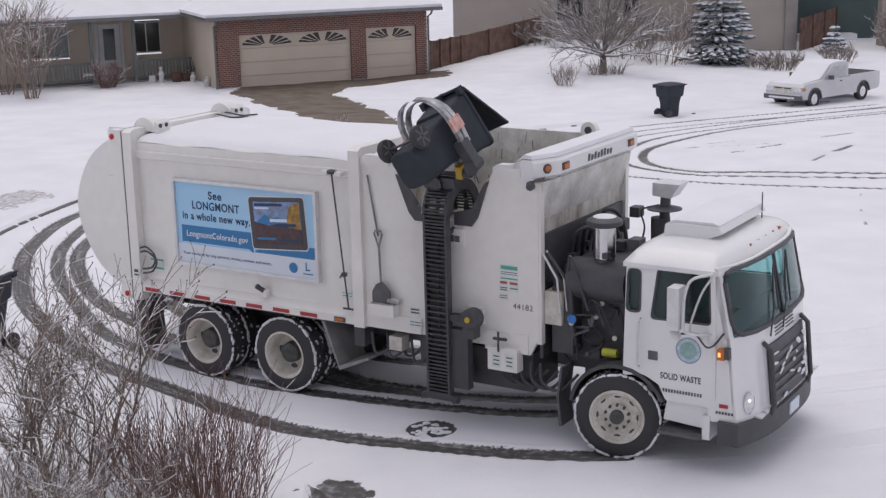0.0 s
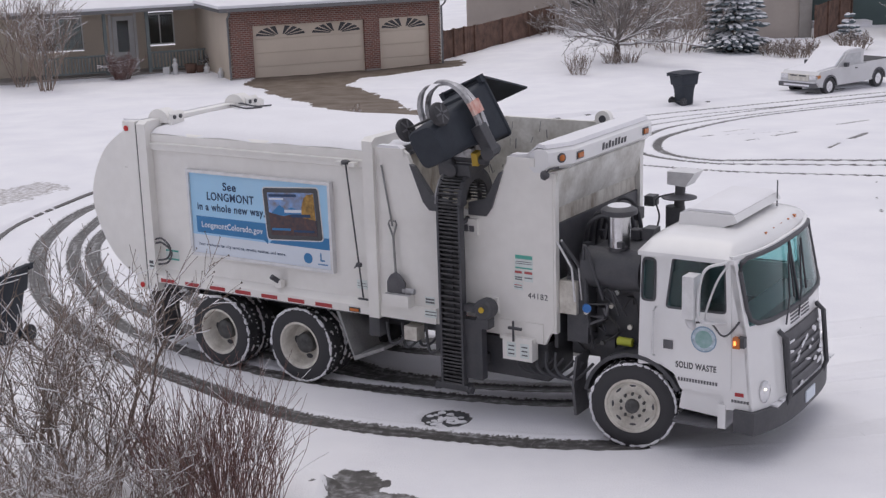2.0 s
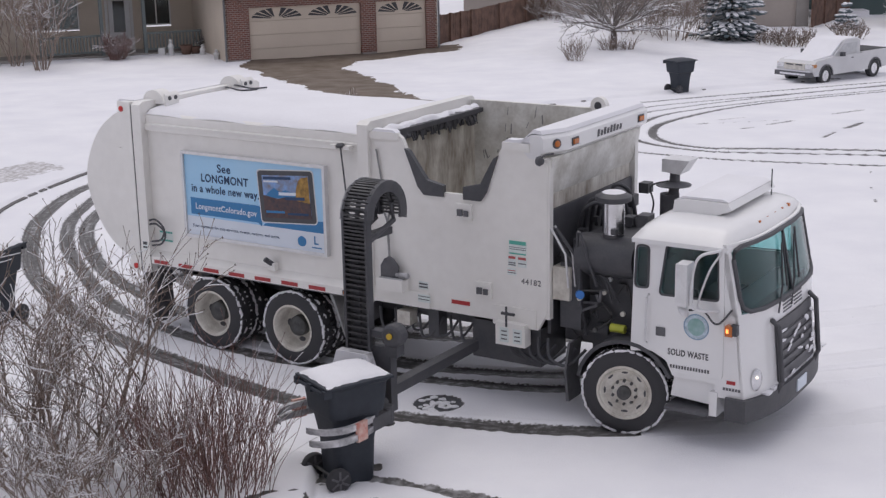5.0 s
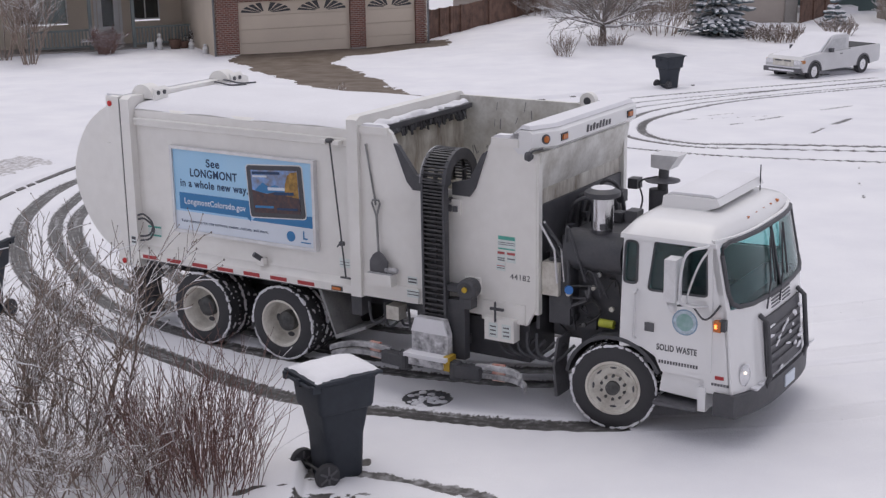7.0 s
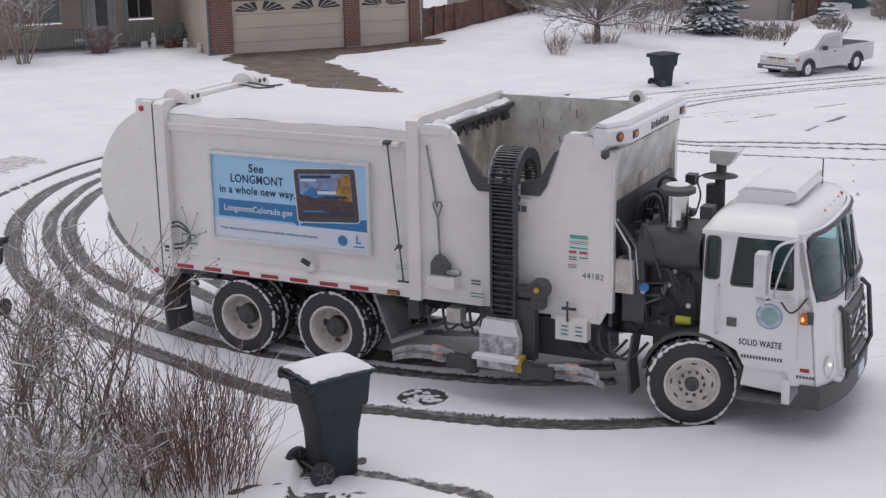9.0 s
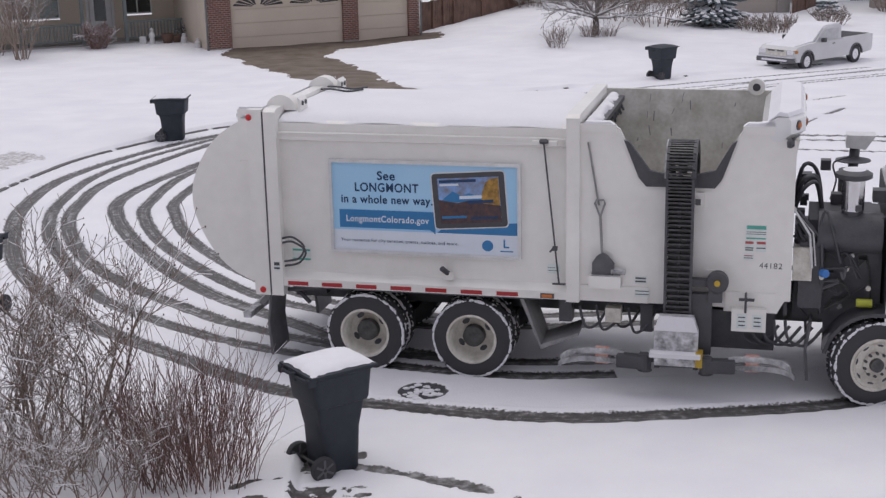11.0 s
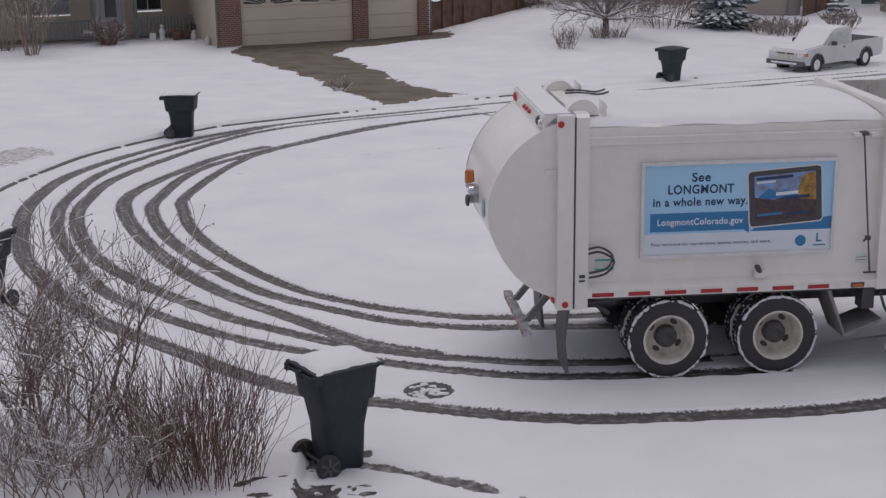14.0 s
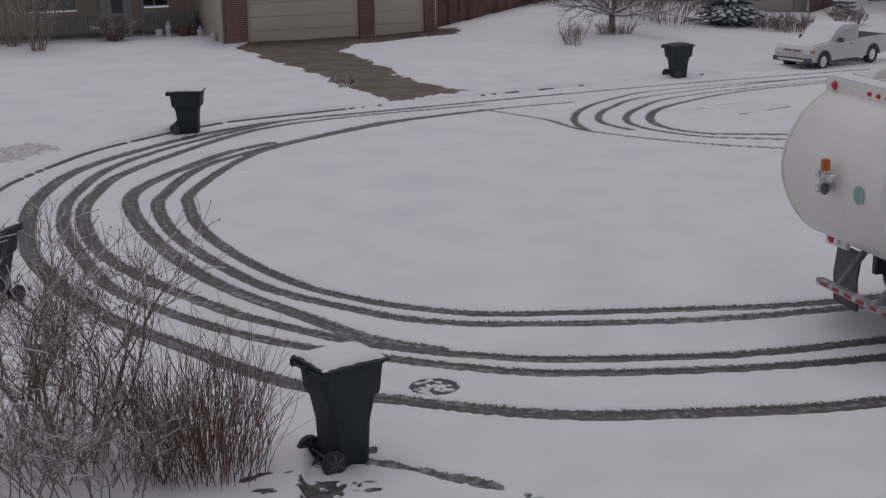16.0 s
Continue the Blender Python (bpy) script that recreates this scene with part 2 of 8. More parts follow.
# lanes that the truck presses while it drives off: front wheel, two pairs of rear wheels
FRESH_LANES = (
    ([(0.9, 15.25), (1.89, 15.18), (3.9, 15.33), (5.08, 15.57), (8.0, 16.5), (12, 18.4)], 0.17),
    ([(-3.0, 18.25), (-2.16, 17.76), (-0.89, 17.21), (0.28, 16.8), (1.35, 16.61), (3.51, 16.72), (5.54, 17.11), (8.0, 17.9), (12, 19.5)], 0.14),
    ([(-3.2, 19.15), (-1.65, 18.05), (-0.68, 17.58), (0.29, 17.29), (1.39, 17.13), (3.61, 17.25), (5.75, 17.8), (8.0, 18.5), (12, 20.1)], 0.14),
    ([(-1.0, 19.0), (-0.28, 18.73), (0.7, 18.6), (3.09, 18.68), (5.18, 19.09), (8, 20.0), (12, 21.6)], 0.14),
    ([(-1.26, 19.69), (-0.29, 19.25), (0.72, 19.06), (3.17, 19.2), (5.27, 19.46), (8, 20.4), (12, 22)], 0.14),
)
BARE_PATCHES = (
    [(-1.86, 38.9), (-5.0, 47.5), (-8.9, 57.6), (-8.9, 61), (0.2, 63), (0.1, 60.4), (-1.8, 59.3), (-4.0, 57.4), (-4.75, 55.8), (-3.2, 52), (-2.4, 48.2),
     (-1.2, 44.0), (0.5, 41.4)],
    [(-11.5, 30.0), (-10.2, 32.4), (-9.0, 31.4), (-9.4, 30.3), (-10.3, 29.3)],
    [(-1.69, 14.08), (-1.58, 14.5), (-1.37, 14.62), (-1.1, 14.5), (-0.94, 14.2), (-1.0, 13.87), (-1.23, 13.65), (-1.5, 13.72)],
)


def chain_distance(px, py, pts):
    d = np.full(px.shape, 1e9)
    for (ax, ay), (bx, by) in zip(pts, pts[1:]):
        vx, vy = bx - ax, by - ay
        t = np.clip(((px - ax) * vx + (py - ay) * vy) / (vx * vx + vy * vy + 1e-12), 0, 1)
        d = np.minimum(d, np.hypot(px - ax - t * vx, py - ay - t * vy))
    return d


def inside(px, py, pts):
    c = np.zeros(px.shape, bool)
    for (ax, ay), (bx, by) in zip(pts, pts[1:] + pts[:1]):
        c ^= ((ay > py) != (by > py)) & (px < (bx - ax) * (py - ay) / (by - ay + 1e-12) + ax)
    return c


def soft_noise(px, py, size, seed):
    """Smooth value noise on a lattice."""
    rng = np.random.default_rng(seed)
    tab = rng.random((256, 256))
    x, y = px / size, py / size
    i, j = np.floor(x).astype(int), np.floor(y).astype(int)
    u, v = x - i, y - j
    u, v = u * u * (3 - 2 * u), v * v * (3 - 2 * v)
    g = lambda a, b: tab[a % 256, b % 256]
    return (g(i, j) * (1 - u) + g(i + 1, j) * u) * (1 - v) + (g(i, j + 1) * (1 - u) + g(i + 1, j + 1) * u) * v


def curve2(pts, n=6):
    return [(p.x, p.y) for p in spline([(a, b, 0) for a, b in pts], n)]


def snow_ground():
    ys = [12.0]
    while ys[-1] < 66:
        ys.append(ys[-1] + 0.042 + 0.0019 * (ys[-1] - 12))
    ys = [-2000, -400, -100, -30, -8, 2, 7, 9.5, 11] + ys + [68, 72, 78, 86, 100, 140, 300, 2000]
    xs = [-2000, -400, -120, -60, -35, -25, -19] + list(np.arange(-15.5, 20.01, 0.055)) + [22, 26, 34, 60, 120, 400, 2000]
    gx, gy = np.meshgrid(np.array(xs, float), np.array(ys, float))
    px, py = gx.ravel(), gy.ravel()
    kerb = curve2(KERB[::-1], 5)[::-1]
    near = curve2(NEAR_KERB, 5)
    road = inside(px, py, kerb + near[:-1])
    dk = np.minimum(chain_distance(px, py, kerb), chain_distance(px, py, near))
    lawn = np.where(road, 0, np.clip(dk / 0.10, 0, 1)) * np.where((py < 14.2) & (px > -1.6), 0.15, 1)
    wob = soft_noise(px, py, 0.16, 3) - 0.5 + 0.7 * (soft_noise(px, py, 0.07, 8) - 0.5)
    slush = np.zeros(px.shape)
    ridge = np.zeros(px.shape)
    across = np.zeros(px.shape)
    soft = np.where(py > 32, 0.26, 0.16)
    for pts, half, strength in WHEEL_TRACKS:
        d = chain_distance(px, py, curve2(pts))
        across = np.where(d < half + 0.12, d, across)
        d = d + wob * 0.012
        slush = np.maximum(slush, np.clip((half - d) / soft + 0.5, 0, 1) - (1 - strength) * 0.35)
        ridge = np.maximum(ridge, np.exp(-((d - half - 0.04) / 0.04) ** 2) * min(1, half / 0.12))
    for pts, half in FRESH_LANES:
        d = chain_distance(px, py, curve2(pts))
        across = np.where(d < half + 0.12, d, across)
        d = d + wob * 0.012
        slush = np.maximum(slush, np.clip((half - d) / 0.16 + 0.5, 0, 1))
        ridge = np.maximum(ridge, 0.7 * np.exp(-((d - half - 0.05) / 0.04) ** 2))
    # wet gutter along the kerb, broken here and there
    near_gap = np.clip((soft_noise(px, py, 0.5, 6) - 0.08) * 6, 0, 1)
    slush = np.maximum(slush, near_gap * np.clip((0.10 - np.abs(dk) + wob * 0.09) / 0.10 + 0.5, 0, 1) * (py < 14.1) * (px > -1.1) * (px < 1.5))
    grass = np.clip((soft_noise(px, py, 0.22, 41) + 0.6 * soft_noise(px, py, 0.06, 42) - 0.86) * 5, 0, 1) * (py < 13.42) * (py > 11.5) * (px > -2.4) * (px < -0.45)
    slush = np.maximum(slush, grass)
    bare = np.zeros(px.shape)
    for pts in BARE_PATCHES[:2]:
        d = chain_distance(px, py, pts + pts[:1])
        s = np.where(inside(px, py, pts), d, -d) + wob * 0.25 + (soft_noise(px, py, 0.8, 11) - 0.5) * 0.5 * (py > 30)
        bare = np.maximum(bare, np.clip(s / 0.08 + 0.5, 0, 1) * (0.47 if pts[0][0] < -5 else 1.0))
    patch = BARE_PATCHES[2]
    d = chain_distance(px, py, patch + patch[:1])
    slush = np.maximum(slush, np.clip((np.where(inside(px, py, patch), d, -d) + wob * 0.2) / 0.12 + 0.5, 0, 1))
    hole = np.clip((0.33 - np.hypot(px + 0.3, py - 16.17) + wob * 0.02) / 0.04, 0, 1)
    slush = np.maximum(slush, hole)
    low = np.maximum(slush, bare)
    low = np.clip((low - 0.5) * 2.2 + 0.5, 0, 1)
    z = -0.045 * np.clip(py - 35, 0, 19)
    rough = 0.05 * (soft_noise(px, py, 1.7, 21) - 0.5) + 0.03 * (soft_noise(px, py, 0.5, 22) - 0.5)
    z += lawn * (0.10 + rough * 1.4) + 0.004 * wob * (1 - low)
    z += 0.032 * (1 - low) + 0.02 * ridge * (1 - low) * (0.5 + soft_noise(px, py, 0.12, 31)) - 0.004
    # a low bank in the lawns behind the far kerb
    z += np.clip((dk - 1.0) / 9, 0, 1) * 0.35 * (~road) * np.exp(-((px - 6) / 6) ** 2) * (py > 45)
    nx, ny = len(xs), len(ys)
    me = bpy.data.meshes.new("ground")
    co = np.stack([px, py, z], 1).astype(np.float32)
    idx = np.arange(nx * ny).reshape(ny, nx)
    quads = np.stack([idx[:-1, :-1], idx[:-1, 1:], idx[1:, 1:], idx[1:, :-1]], -1).reshape(-1, 4).astype(np.int32)
    me.vertices.add(len(co))
    me.vertices.foreach_set("co", co.ravel())
    me.loops.add(quads.size)
    me.loops.foreach_set("vertex_index", quads.ravel())
    me.polygons.add(len(quads))
    me.polygons.foreach_set("loop_start", np.arange(0, quads.size, 4, dtype=np.int32))
    me.update(calc_edges=True)
    for name, v in (("slush", slush), ("bare", bare), ("across", across)):
        at = me.attributes.new(name, "FLOAT", "POINT")
        at.data.foreach_set("value", v.astype(np.float32))
    me.shade_smooth()
    me.materials.append(ground_material())
    ob = new("ground", me)
    return tagged(ob, "snow-covered street and lawns with dark wheel tracks", "ground", kind="structure")


def ground_material():
    m = bpy.data.materials.new("snow_over_asphalt")
    m.use_nodes = True
    n, l = m.node_tree.nodes, m.node_tree.links
    b = n["Principled BSDF"]
    co = n.new("ShaderNodeTexCoord")

    def tex(scale, detail=4):
        q = n.new("ShaderNodeTexNoise")
        q.inputs["Scale"].default_value, q.inputs["Detail"].default_value = scale, detail
        l.new(co.outputs["Object"], q.inputs["Vector"])
        return q.outputs[0]

    def ramp(src, *stops):
        q = n.new("ShaderNodeValToRGB")
        while len(q.color_ramp.elements) < len(stops):
            q.color_ramp.elements.new(0.5)
        for e, (p, c) in zip(q.color_ramp.elements, stops):
            e.position, e.color = p, (*c, 1)
        l.new(src, q.inputs[0])
        return q.outputs[0]

    def mask(name, scale, amount, lo, hi):
        a = n.new("ShaderNodeAttribute")
        a.attribute_name = name
        k = n.new("ShaderNodeMath")
        k.operation = "MULTIPLY_ADD"
        l.new(tex(scale, 5), k.inputs[0])
        k.inputs[1].default_value = amount
        l.new(a.outputs["Fac"], k.inputs[2])
        r = n.new("ShaderNodeMapRange")
        r.interpolation_type = "SMOOTHSTEP"
        l.new(k.outputs[0], r.inputs[0])
        r.inputs[1].default_value, r.inputs[2].default_value = lo, hi
        return r.outputs[0]

    def mix(f, a, c):
        q = n.new("ShaderNodeMix")
        q.data_type = "RGBA"
        l.new(f, q.inputs[0]), l.new(a, q.inputs[6]), l.new(c, q.inputs[7])
        return q.outputs[2]

    snow = ramp(tex(0.7, 6), (0.3, (0.76, 0.76, 0.80)), (0.7, (0.84, 0.84, 0.865)))
    # treads leave streaks along the lane
    a = n.new("ShaderNodeAttribute")
    a.attribute_name = "across"
    sx = n.new("ShaderNodeCombineXYZ")
    l.new(a.outputs["Fac"], sx.inputs[0])
    far = n.new("ShaderNodeVectorMath")
    far.operation = "MULTIPLY_ADD"
    l.new(co.outputs["Object"], far.inputs[0])
    far.inputs[1].default_value = (0.02, 0.02, 0.0)
    l.new(sx.outputs[0], far.inputs[2])
    streak = n.new("ShaderNodeTexNoise")
    streak.inputs["Scale"].default_value, streak.inputs["Detail"].default_value = 34, 3
    l.new(far.outputs[0], streak.inputs["Vector"])
    blend = n.new("ShaderNodeMix")
    blend.inputs[0].default_value = 0.55
    l.new(tex(9, 9), blend.inputs[2]), l.new(streak.outputs[0], blend.inputs[3])
    road = ramp(blend.outputs[0], (0.36, (0.045, 0.043, 0.042)), (0.52, (0.105, 0.10, 0.097)), (0.66, (0.40, 0.40, 0.41)))
    slab = ramp(tex(1.3, 6), (0.3, (0.115, 0.088, 0.066)), (0.7, (0.20, 0.165, 0.135)))
    ms, mb = mask("slush", 26, 0.62, 0.74, 0.92), mask("bare", 9, 0.5, 0.55, 0.95)
    l.new(mix(mb, mix(ms, snow, road), slab), b.inputs["Base Color"])
    wet = n.new("ShaderNodeMapRange")
    l.new(ms, wet.inputs[0])
    wet.inputs[3].default_value, wet.inputs[4].default_value = 0.8, 0.5
    l.new(wet.outputs[0], b.inputs["Roughness"])
    b.inputs["Specular IOR Level"].default_value = 0.3
    add = n.new("ShaderNodeMath")
    l.new(tex(5, 6), add.inputs[0]), l.new(tex(45, 3), add.inputs[1])
    bp = n.new("ShaderNodeBump")
    bp.inputs["Strength"].default_value, bp.inputs["Distance"].default_value = 0.45, 0.015
    l.new(add.outputs[0], bp.inputs["Height"])
    l.new(bp.outputs[0], b.inputs["Normal"])
    return m



def far_kerb():
    """Bare wet face of the far kerb, in lengths with snow between them."""
    rng = random.Random(15)
    line = [p for p in curve2(KERB[::-1], 40)[::-1] if p[1] > 19 and p[0] < 22 and not -1.95 < p[0] < 0.6]
    bm = bmesh.new()
    prev = None
    for i, (x, y) in enumerate(line):
        a, b = line[max(i - 1, 0)], line[min(i + 1, len(line) - 1)]
        n = Vector((-(b[1] - a[1]), b[0] - a[0], 0)).normalized()
        away = rng.random()
        if math.dist(a, b) > 2 or away < (0.05 if x < -3 else 0.35) or (x > 3 and (i // 9) % 3):
            prev = None
            continue
        z = ground_z(x, y)
        w = (0.05 if x < -3 else 0.03) * rng.uniform(0.75, 1.2)
        ring = [bm.verts.new((x + n.x * o, y + n.y * o, z + h)) for o, h in ((-w, 0.0), (-w, 0.052), (w, 0.064), (w, 0.0))]
        if prev:
            for k in range(4):
                j = (k + 1) % 4
                bm.faces.new((prev[k], prev[j], ring[j], ring[k]))
        prev = ring
    bmesh.ops.recalc_face_normals(bm, faces=bm.faces[:])
    ob = part("kerb", bm, M_KERB, None)
    tagged(ob, "dark wet kerb edge showing through the snow", "kerb", kind="structure")


M_KERB = mat("wet_kerb_stone", (0.075, 0.07, 0.068), 0.6, scale=8, vary=0.4, tint=(0.12, 0.115, 0.115))
snow_ground()
far_kerb()


# ---- the refuse truck: x forward, y to its left, z up; the body's side lies at y = 0 ----
W = 2.44
TRUCK = thing("garbage_truck", "white side-loading garbage truck with snow on its roof", "truck")


def truck_body():
    # load body: side panel slightly recessed above the sill
    bm = bmesh.new()
    sec = [(-0.05, 1.10), (-0.05, 1.20), (0.05, 1.28), (0.05, 2.98), (0.0, 3.02), (0.0, 3.085), (0.03, 3.10), (0.03, 3.20), (0.07, 3.235), (W / 2, 3.31)]
    sec += [(W - a, b) for a, b in sec[-2::-1]]
    prism(bm, sec, -1.05, 2.62, "x")
    part("load_body", bm, M_WHITE, TRUCK, "white painted steel load body", bevel=0.012, smooth=True)
    bm = bmesh.new()
    box(bm, -1.04, 2.6, -0.004, 0.06, 3.0, 3.03)
    box(bm, -1.04, 2.6, -0.016, 0.06, 3.07, 3.092)
    part("side_rib", bm, M_WHITE, TRUCK, bevel=0.006)
    # uprights at both ends
    for x0, x1, z0, z1, n in ((-1.21, -1.05, 0.97, 3.39, "rear_post"), (2.61, 2.77, 1.08, 3.39, "front_post")):
        bm = bmesh.new()
        pts = [(-0.07, z0), (-0.07, z1 - 0.04), (0.0, z1), (W, z1), (W + 0.07, z1 - 0.04), (W + 0.07, z0), (W - 0.1, z0), (W - 0.1, 3.2), (0.1, 3.2), (0.1, z0)]
        prism(bm, pts, x0, x1, "x")
        part(n, bm, M_WHITE, TRUCK, bevel=0.012)
    # roof snow
    bm = bmesh.new()
    nx, ny = 50, 30
    grid = []
    for i in range(nx + 1):
        row = []
        for j in range(ny + 1):
            x, v = -1.04 + 3.64 * i / nx, j / ny
            y = 0.035 + (W - 0.07) * v
            crown = 3.31 - 0.085 * abs(2 * v - 1) ** 3.0
            e = min(1, min(v, 1 - v) * 14, min(i, nx - i) / 3 + 0.3)
            h = 0.065 * e ** 0.5 + 0.02 * noise.noise(Vector((x * 1.7, y * 1.7, 0)))
            row.append(bm.verts.new((x, y, crown + h - 0.012)))
        grid.append(row)
    for i in range(nx):
        for j in range(ny):
            bm.faces.new((grid[i][j], grid[i + 1][j], grid[i + 1][j + 1], grid[i][j + 1]))
    part("roof_snow", bm, M_SNOW, TRUCK, "layer of fresh snow on the roof", smooth=True)
    # tailgate: a bulging barrel
    bm = bmesh.new()
    prof = [(-1.24, 3.27), (-1.45, 3.26), (-1.72, 3.12), (-1.95, 2.93), (-2.12, 2.68), (-2.23, 2.42), (-2.26, 2.18), (-2.22, 1.94), (-2.10, 1.66),
            (-1.92, 1.40), (-1.70, 1.22), (-1.42, 1.10), (-1.24, 1.08)]
    prof = [(p.x, p.y) for p in spline([(a, b, 0) for a, b in prof], 3)]
    prism(bm, prof, 0.03, W - 0.03)
    part("tailgate", bm, M_WHITE, TRUCK, "white rounded tailgate", smooth=True)
    for k in (0.03, W - 0.06):
        bm = bmesh.new()
        prism(bm, [(a * 1.0 - 0.012 if a < -1.5 else a, b) for a, b in prof], k - 0.004, k + 0.034)
        part("tailgate_rim", bm, M_WHITE, TRUCK, smooth=True)
    for k in (-0.07, W - 0.05):
        bm = bmesh.new()
        box(bm, -1.43, -1.235, k, k + 0.12, 0.97, 3.38)
        part("tailgate_post", bm, M_WHITE, TRUCK, "white tailgate post", bevel=0.012)
    bm = bmesh.new()
    box(bm, -1.236, -1.208, -0.06, -0.03, 0.98, 3.35)
    part("gate_seal", bm, M_BLACK, TRUCK)
    bm = bmesh.new()
    prism(bm, [(-1.24, 3.345), (-1.45, 3.335), (-1.56, 3.25), (-1.45, 3.2), (-1.24, 3.22)], 0.06, W - 0.06)
    part("gate_snow", bm, M_SNOW, TRUCK, "snow on the tailgate", bevel=0.02, smooth=True)
    bm = bmesh.new()
    box(bm, -1.60, -1.40, 0.06, W + 0.02, 3.19, 3.36)
    part("lamp_beam", bm, M_WHITE, TRUCK, "white lamp beam over the tailgate", bevel=0.015)
    bm = bmesh.new()
    box(bm, -1.58, -1.26, 0.07, W - 0.02, 3.355, 3.39)
    part("beam_snow", bm, M_SNOW, TRUCK, "snow on the lamp beam", bevel=0.012, smooth=True)
    # hinge domes
    for y in (0.34, W - 0.48):
        bm = bmesh.new()
        pts = [(-1.08 + 0.20 * math.cos(a * math.pi / 14), 3.33 + 0.19 * math.sin(a * math.pi / 14)) for a in range(15)]
        prism(bm, pts, y - 0.10, y + 0.10)
        hc = part("hinge_cover", bm, M_WHITE, TRUCK, "white domed hinge cover", bevel=0.015, smooth=True)
        bm = bmesh.new()
        prism(bm, [(-0.84, 3.30), (-0.80, 3.30), (-0.80, 3.46), (-0.84, 3.50)], y - 0.14, y + 0.12)
        part("hinge_plate", bm, M_WHITE, hc, "white bolted hinge plate", bevel=0.006)
        # The plate's two holes are black discs, their shade held in the colour.
        for k in (-0.07, 0.05):
            bm = bmesh.new()
            lathe(bm, [(0.03, 0), (0.03, 0.012), (0, 0.014)], 10, pose(-0.80, y + k, 3.42, 0, 90, 0))
            part("hinge_hole_disc", bm, M_BLACK, hc, "black disc standing for a dark hole in the plate", smooth=True)
    for k in range(2):
        bm = bmesh.new()
        y = W - 0.75 + 0.22 * k
        tube(bm, spline([(-1.1 - 0.1 * k, y + 0.1, 3.36), (-0.85, y - 0.12, 3.40), (-0.62, y - 0.1, 3.37), (-0.45, y + 0.05, 3.375)], 7), 0.012)
        part("roof_hose", bm, M_BLACK, TRUCK, "black hose on the roof", smooth=True)
    bm = bmesh.new()
    box(bm, -1.58, -1.44, -0.02, 0.06, 2.66, 2.71)
    part("gate_bracket", bm, M_WHITE, TRUCK, "small white bracket with snow", bevel=0.01)
    # band of red and white reflectors on the sill
    for i in range(7):
        bm = bmesh.new()
        x = -0.99 + i * 0.455
        box(bm, x, x + 0.27, -0.056, -0.04, 1.115, 1.165)
        part("reflector", bm, M_RED, TRUCK, "red reflective strip")
    for x, z in ((2.93, 1.24), (3.92, 1.22), (4.66, 1.24)):
        bm = bmesh.new()
        box(bm, x, x + 0.26, -0.018, 0.0, z, z + 0.05)
        part("reflector", bm, M_RED, TRUCK, "red reflective strip")
    bm = bmesh.new()
    box(bm, 2.29, 2.46, -0.062, -0.04, 1.112, 1.172)
    part("marker_lamp", bm, M_BLACK, TRUCK, bevel=0.015)
    bm = bmesh.new()
    box(bm, 2.31, 2.44, -0.075, -0.05, 1.125, 1.16)
    part("marker_lens", bm, M_AMBER, TRUCK, "amber marker lens", bevel=0.01)
    # hopper: side wall with a V notch, far wall, dirty bulkhead
    bm = bmesh.new()
    side = [(2.77, 1.10), (2.77, 3.27), (3.17, 3.27), (3.24, 3.22), (3.50, 2.66), (3.58, 2.60), (4.32, 2.60), (4.40, 2.66), (4.62, 3.18), (4.70, 3.28),
            (5.0, 3.28), (5.24, 3.05), (5.24, 1.28), (5.12, 1.05), (4.5, 1.05), (4.5, 1.10), (3.75, 1.10)]
    prism(bm, side, -0.01, 0.05)
    part("hopper_side", bm, M_WHITE, TRUCK, "white notched hopper side wall", bevel=0.01)
    for q in ((2.77, 3.2, -0.035, 0.0, 3.19, 3.28), (4.66, 5.02, -0.035, 0.0, 3.19, 3.29), (2.77, 3.6, -0.03, 0.0, 1.10, 1.30), (4.52, 5.1, -0.03, 0.0, 1.06, 1.30)):
        bm = bmesh.new()
        box(bm, *q)
        part("hopper_rail", bm, M_WHITE, TRUCK, bevel=0.015)
    bm = bmesh.new()
    prism(bm, [(2.77, 1.1), (2.77, 3.34), (5.2, 3.34), (5.2, 1.1)], W - 0.03, W + 0.03)
    part("hopper_far_wall", bm, M_SCRAPED, TRUCK, "scraped grey hopper wall", bevel=0.01)
    rng = random.Random(31)
    bm = bmesh.new()
    for k in range(22):
        x, z, a = rng.uniform(2.95, 5.0), rng.uniform(2.45, 3.22), rng.uniform(-0.5, 0.5)
        hgt, wid = rng.uniform(0.03, 0.16), rng.uniform(0.006, 0.018)
        prism(bm, [(x, z), (x + wid, z + 0.01), (x + wid + a * hgt, z + hgt), (x + a * hgt, z + hgt * 0.9)], W - 0.036, W - 0.028)
    tagged(part("scrape_mark", bm, M_SPLASH, TRUCK, "dark scrapes on the hopper wall"), kind="stuff")
    bm = bmesh.new()
    box(bm, 2.775, 2.82, 0.05, W - 0.03, 1.1, 3.2)
    part("hopper_bulkhead", bm, M_HOPPER, TRUCK, "grimy rusted bulkhead")
    bm = bmesh.new()
    prism(bm, [(2.82, 1.3), (4.9, 1.3), (5.15, 3.0), (5.2, 3.0), (5.2, 1.2), (2.82, 1.2)], 0.05, W - 0.03)
    part("hopper_floor", bm, M_HOPPER, TRUCK)
    # torn rubber curtain hanging from the front post, with snow on top
    bm = bmesh.new()
    nx, ny = 6, 120
    grid = []
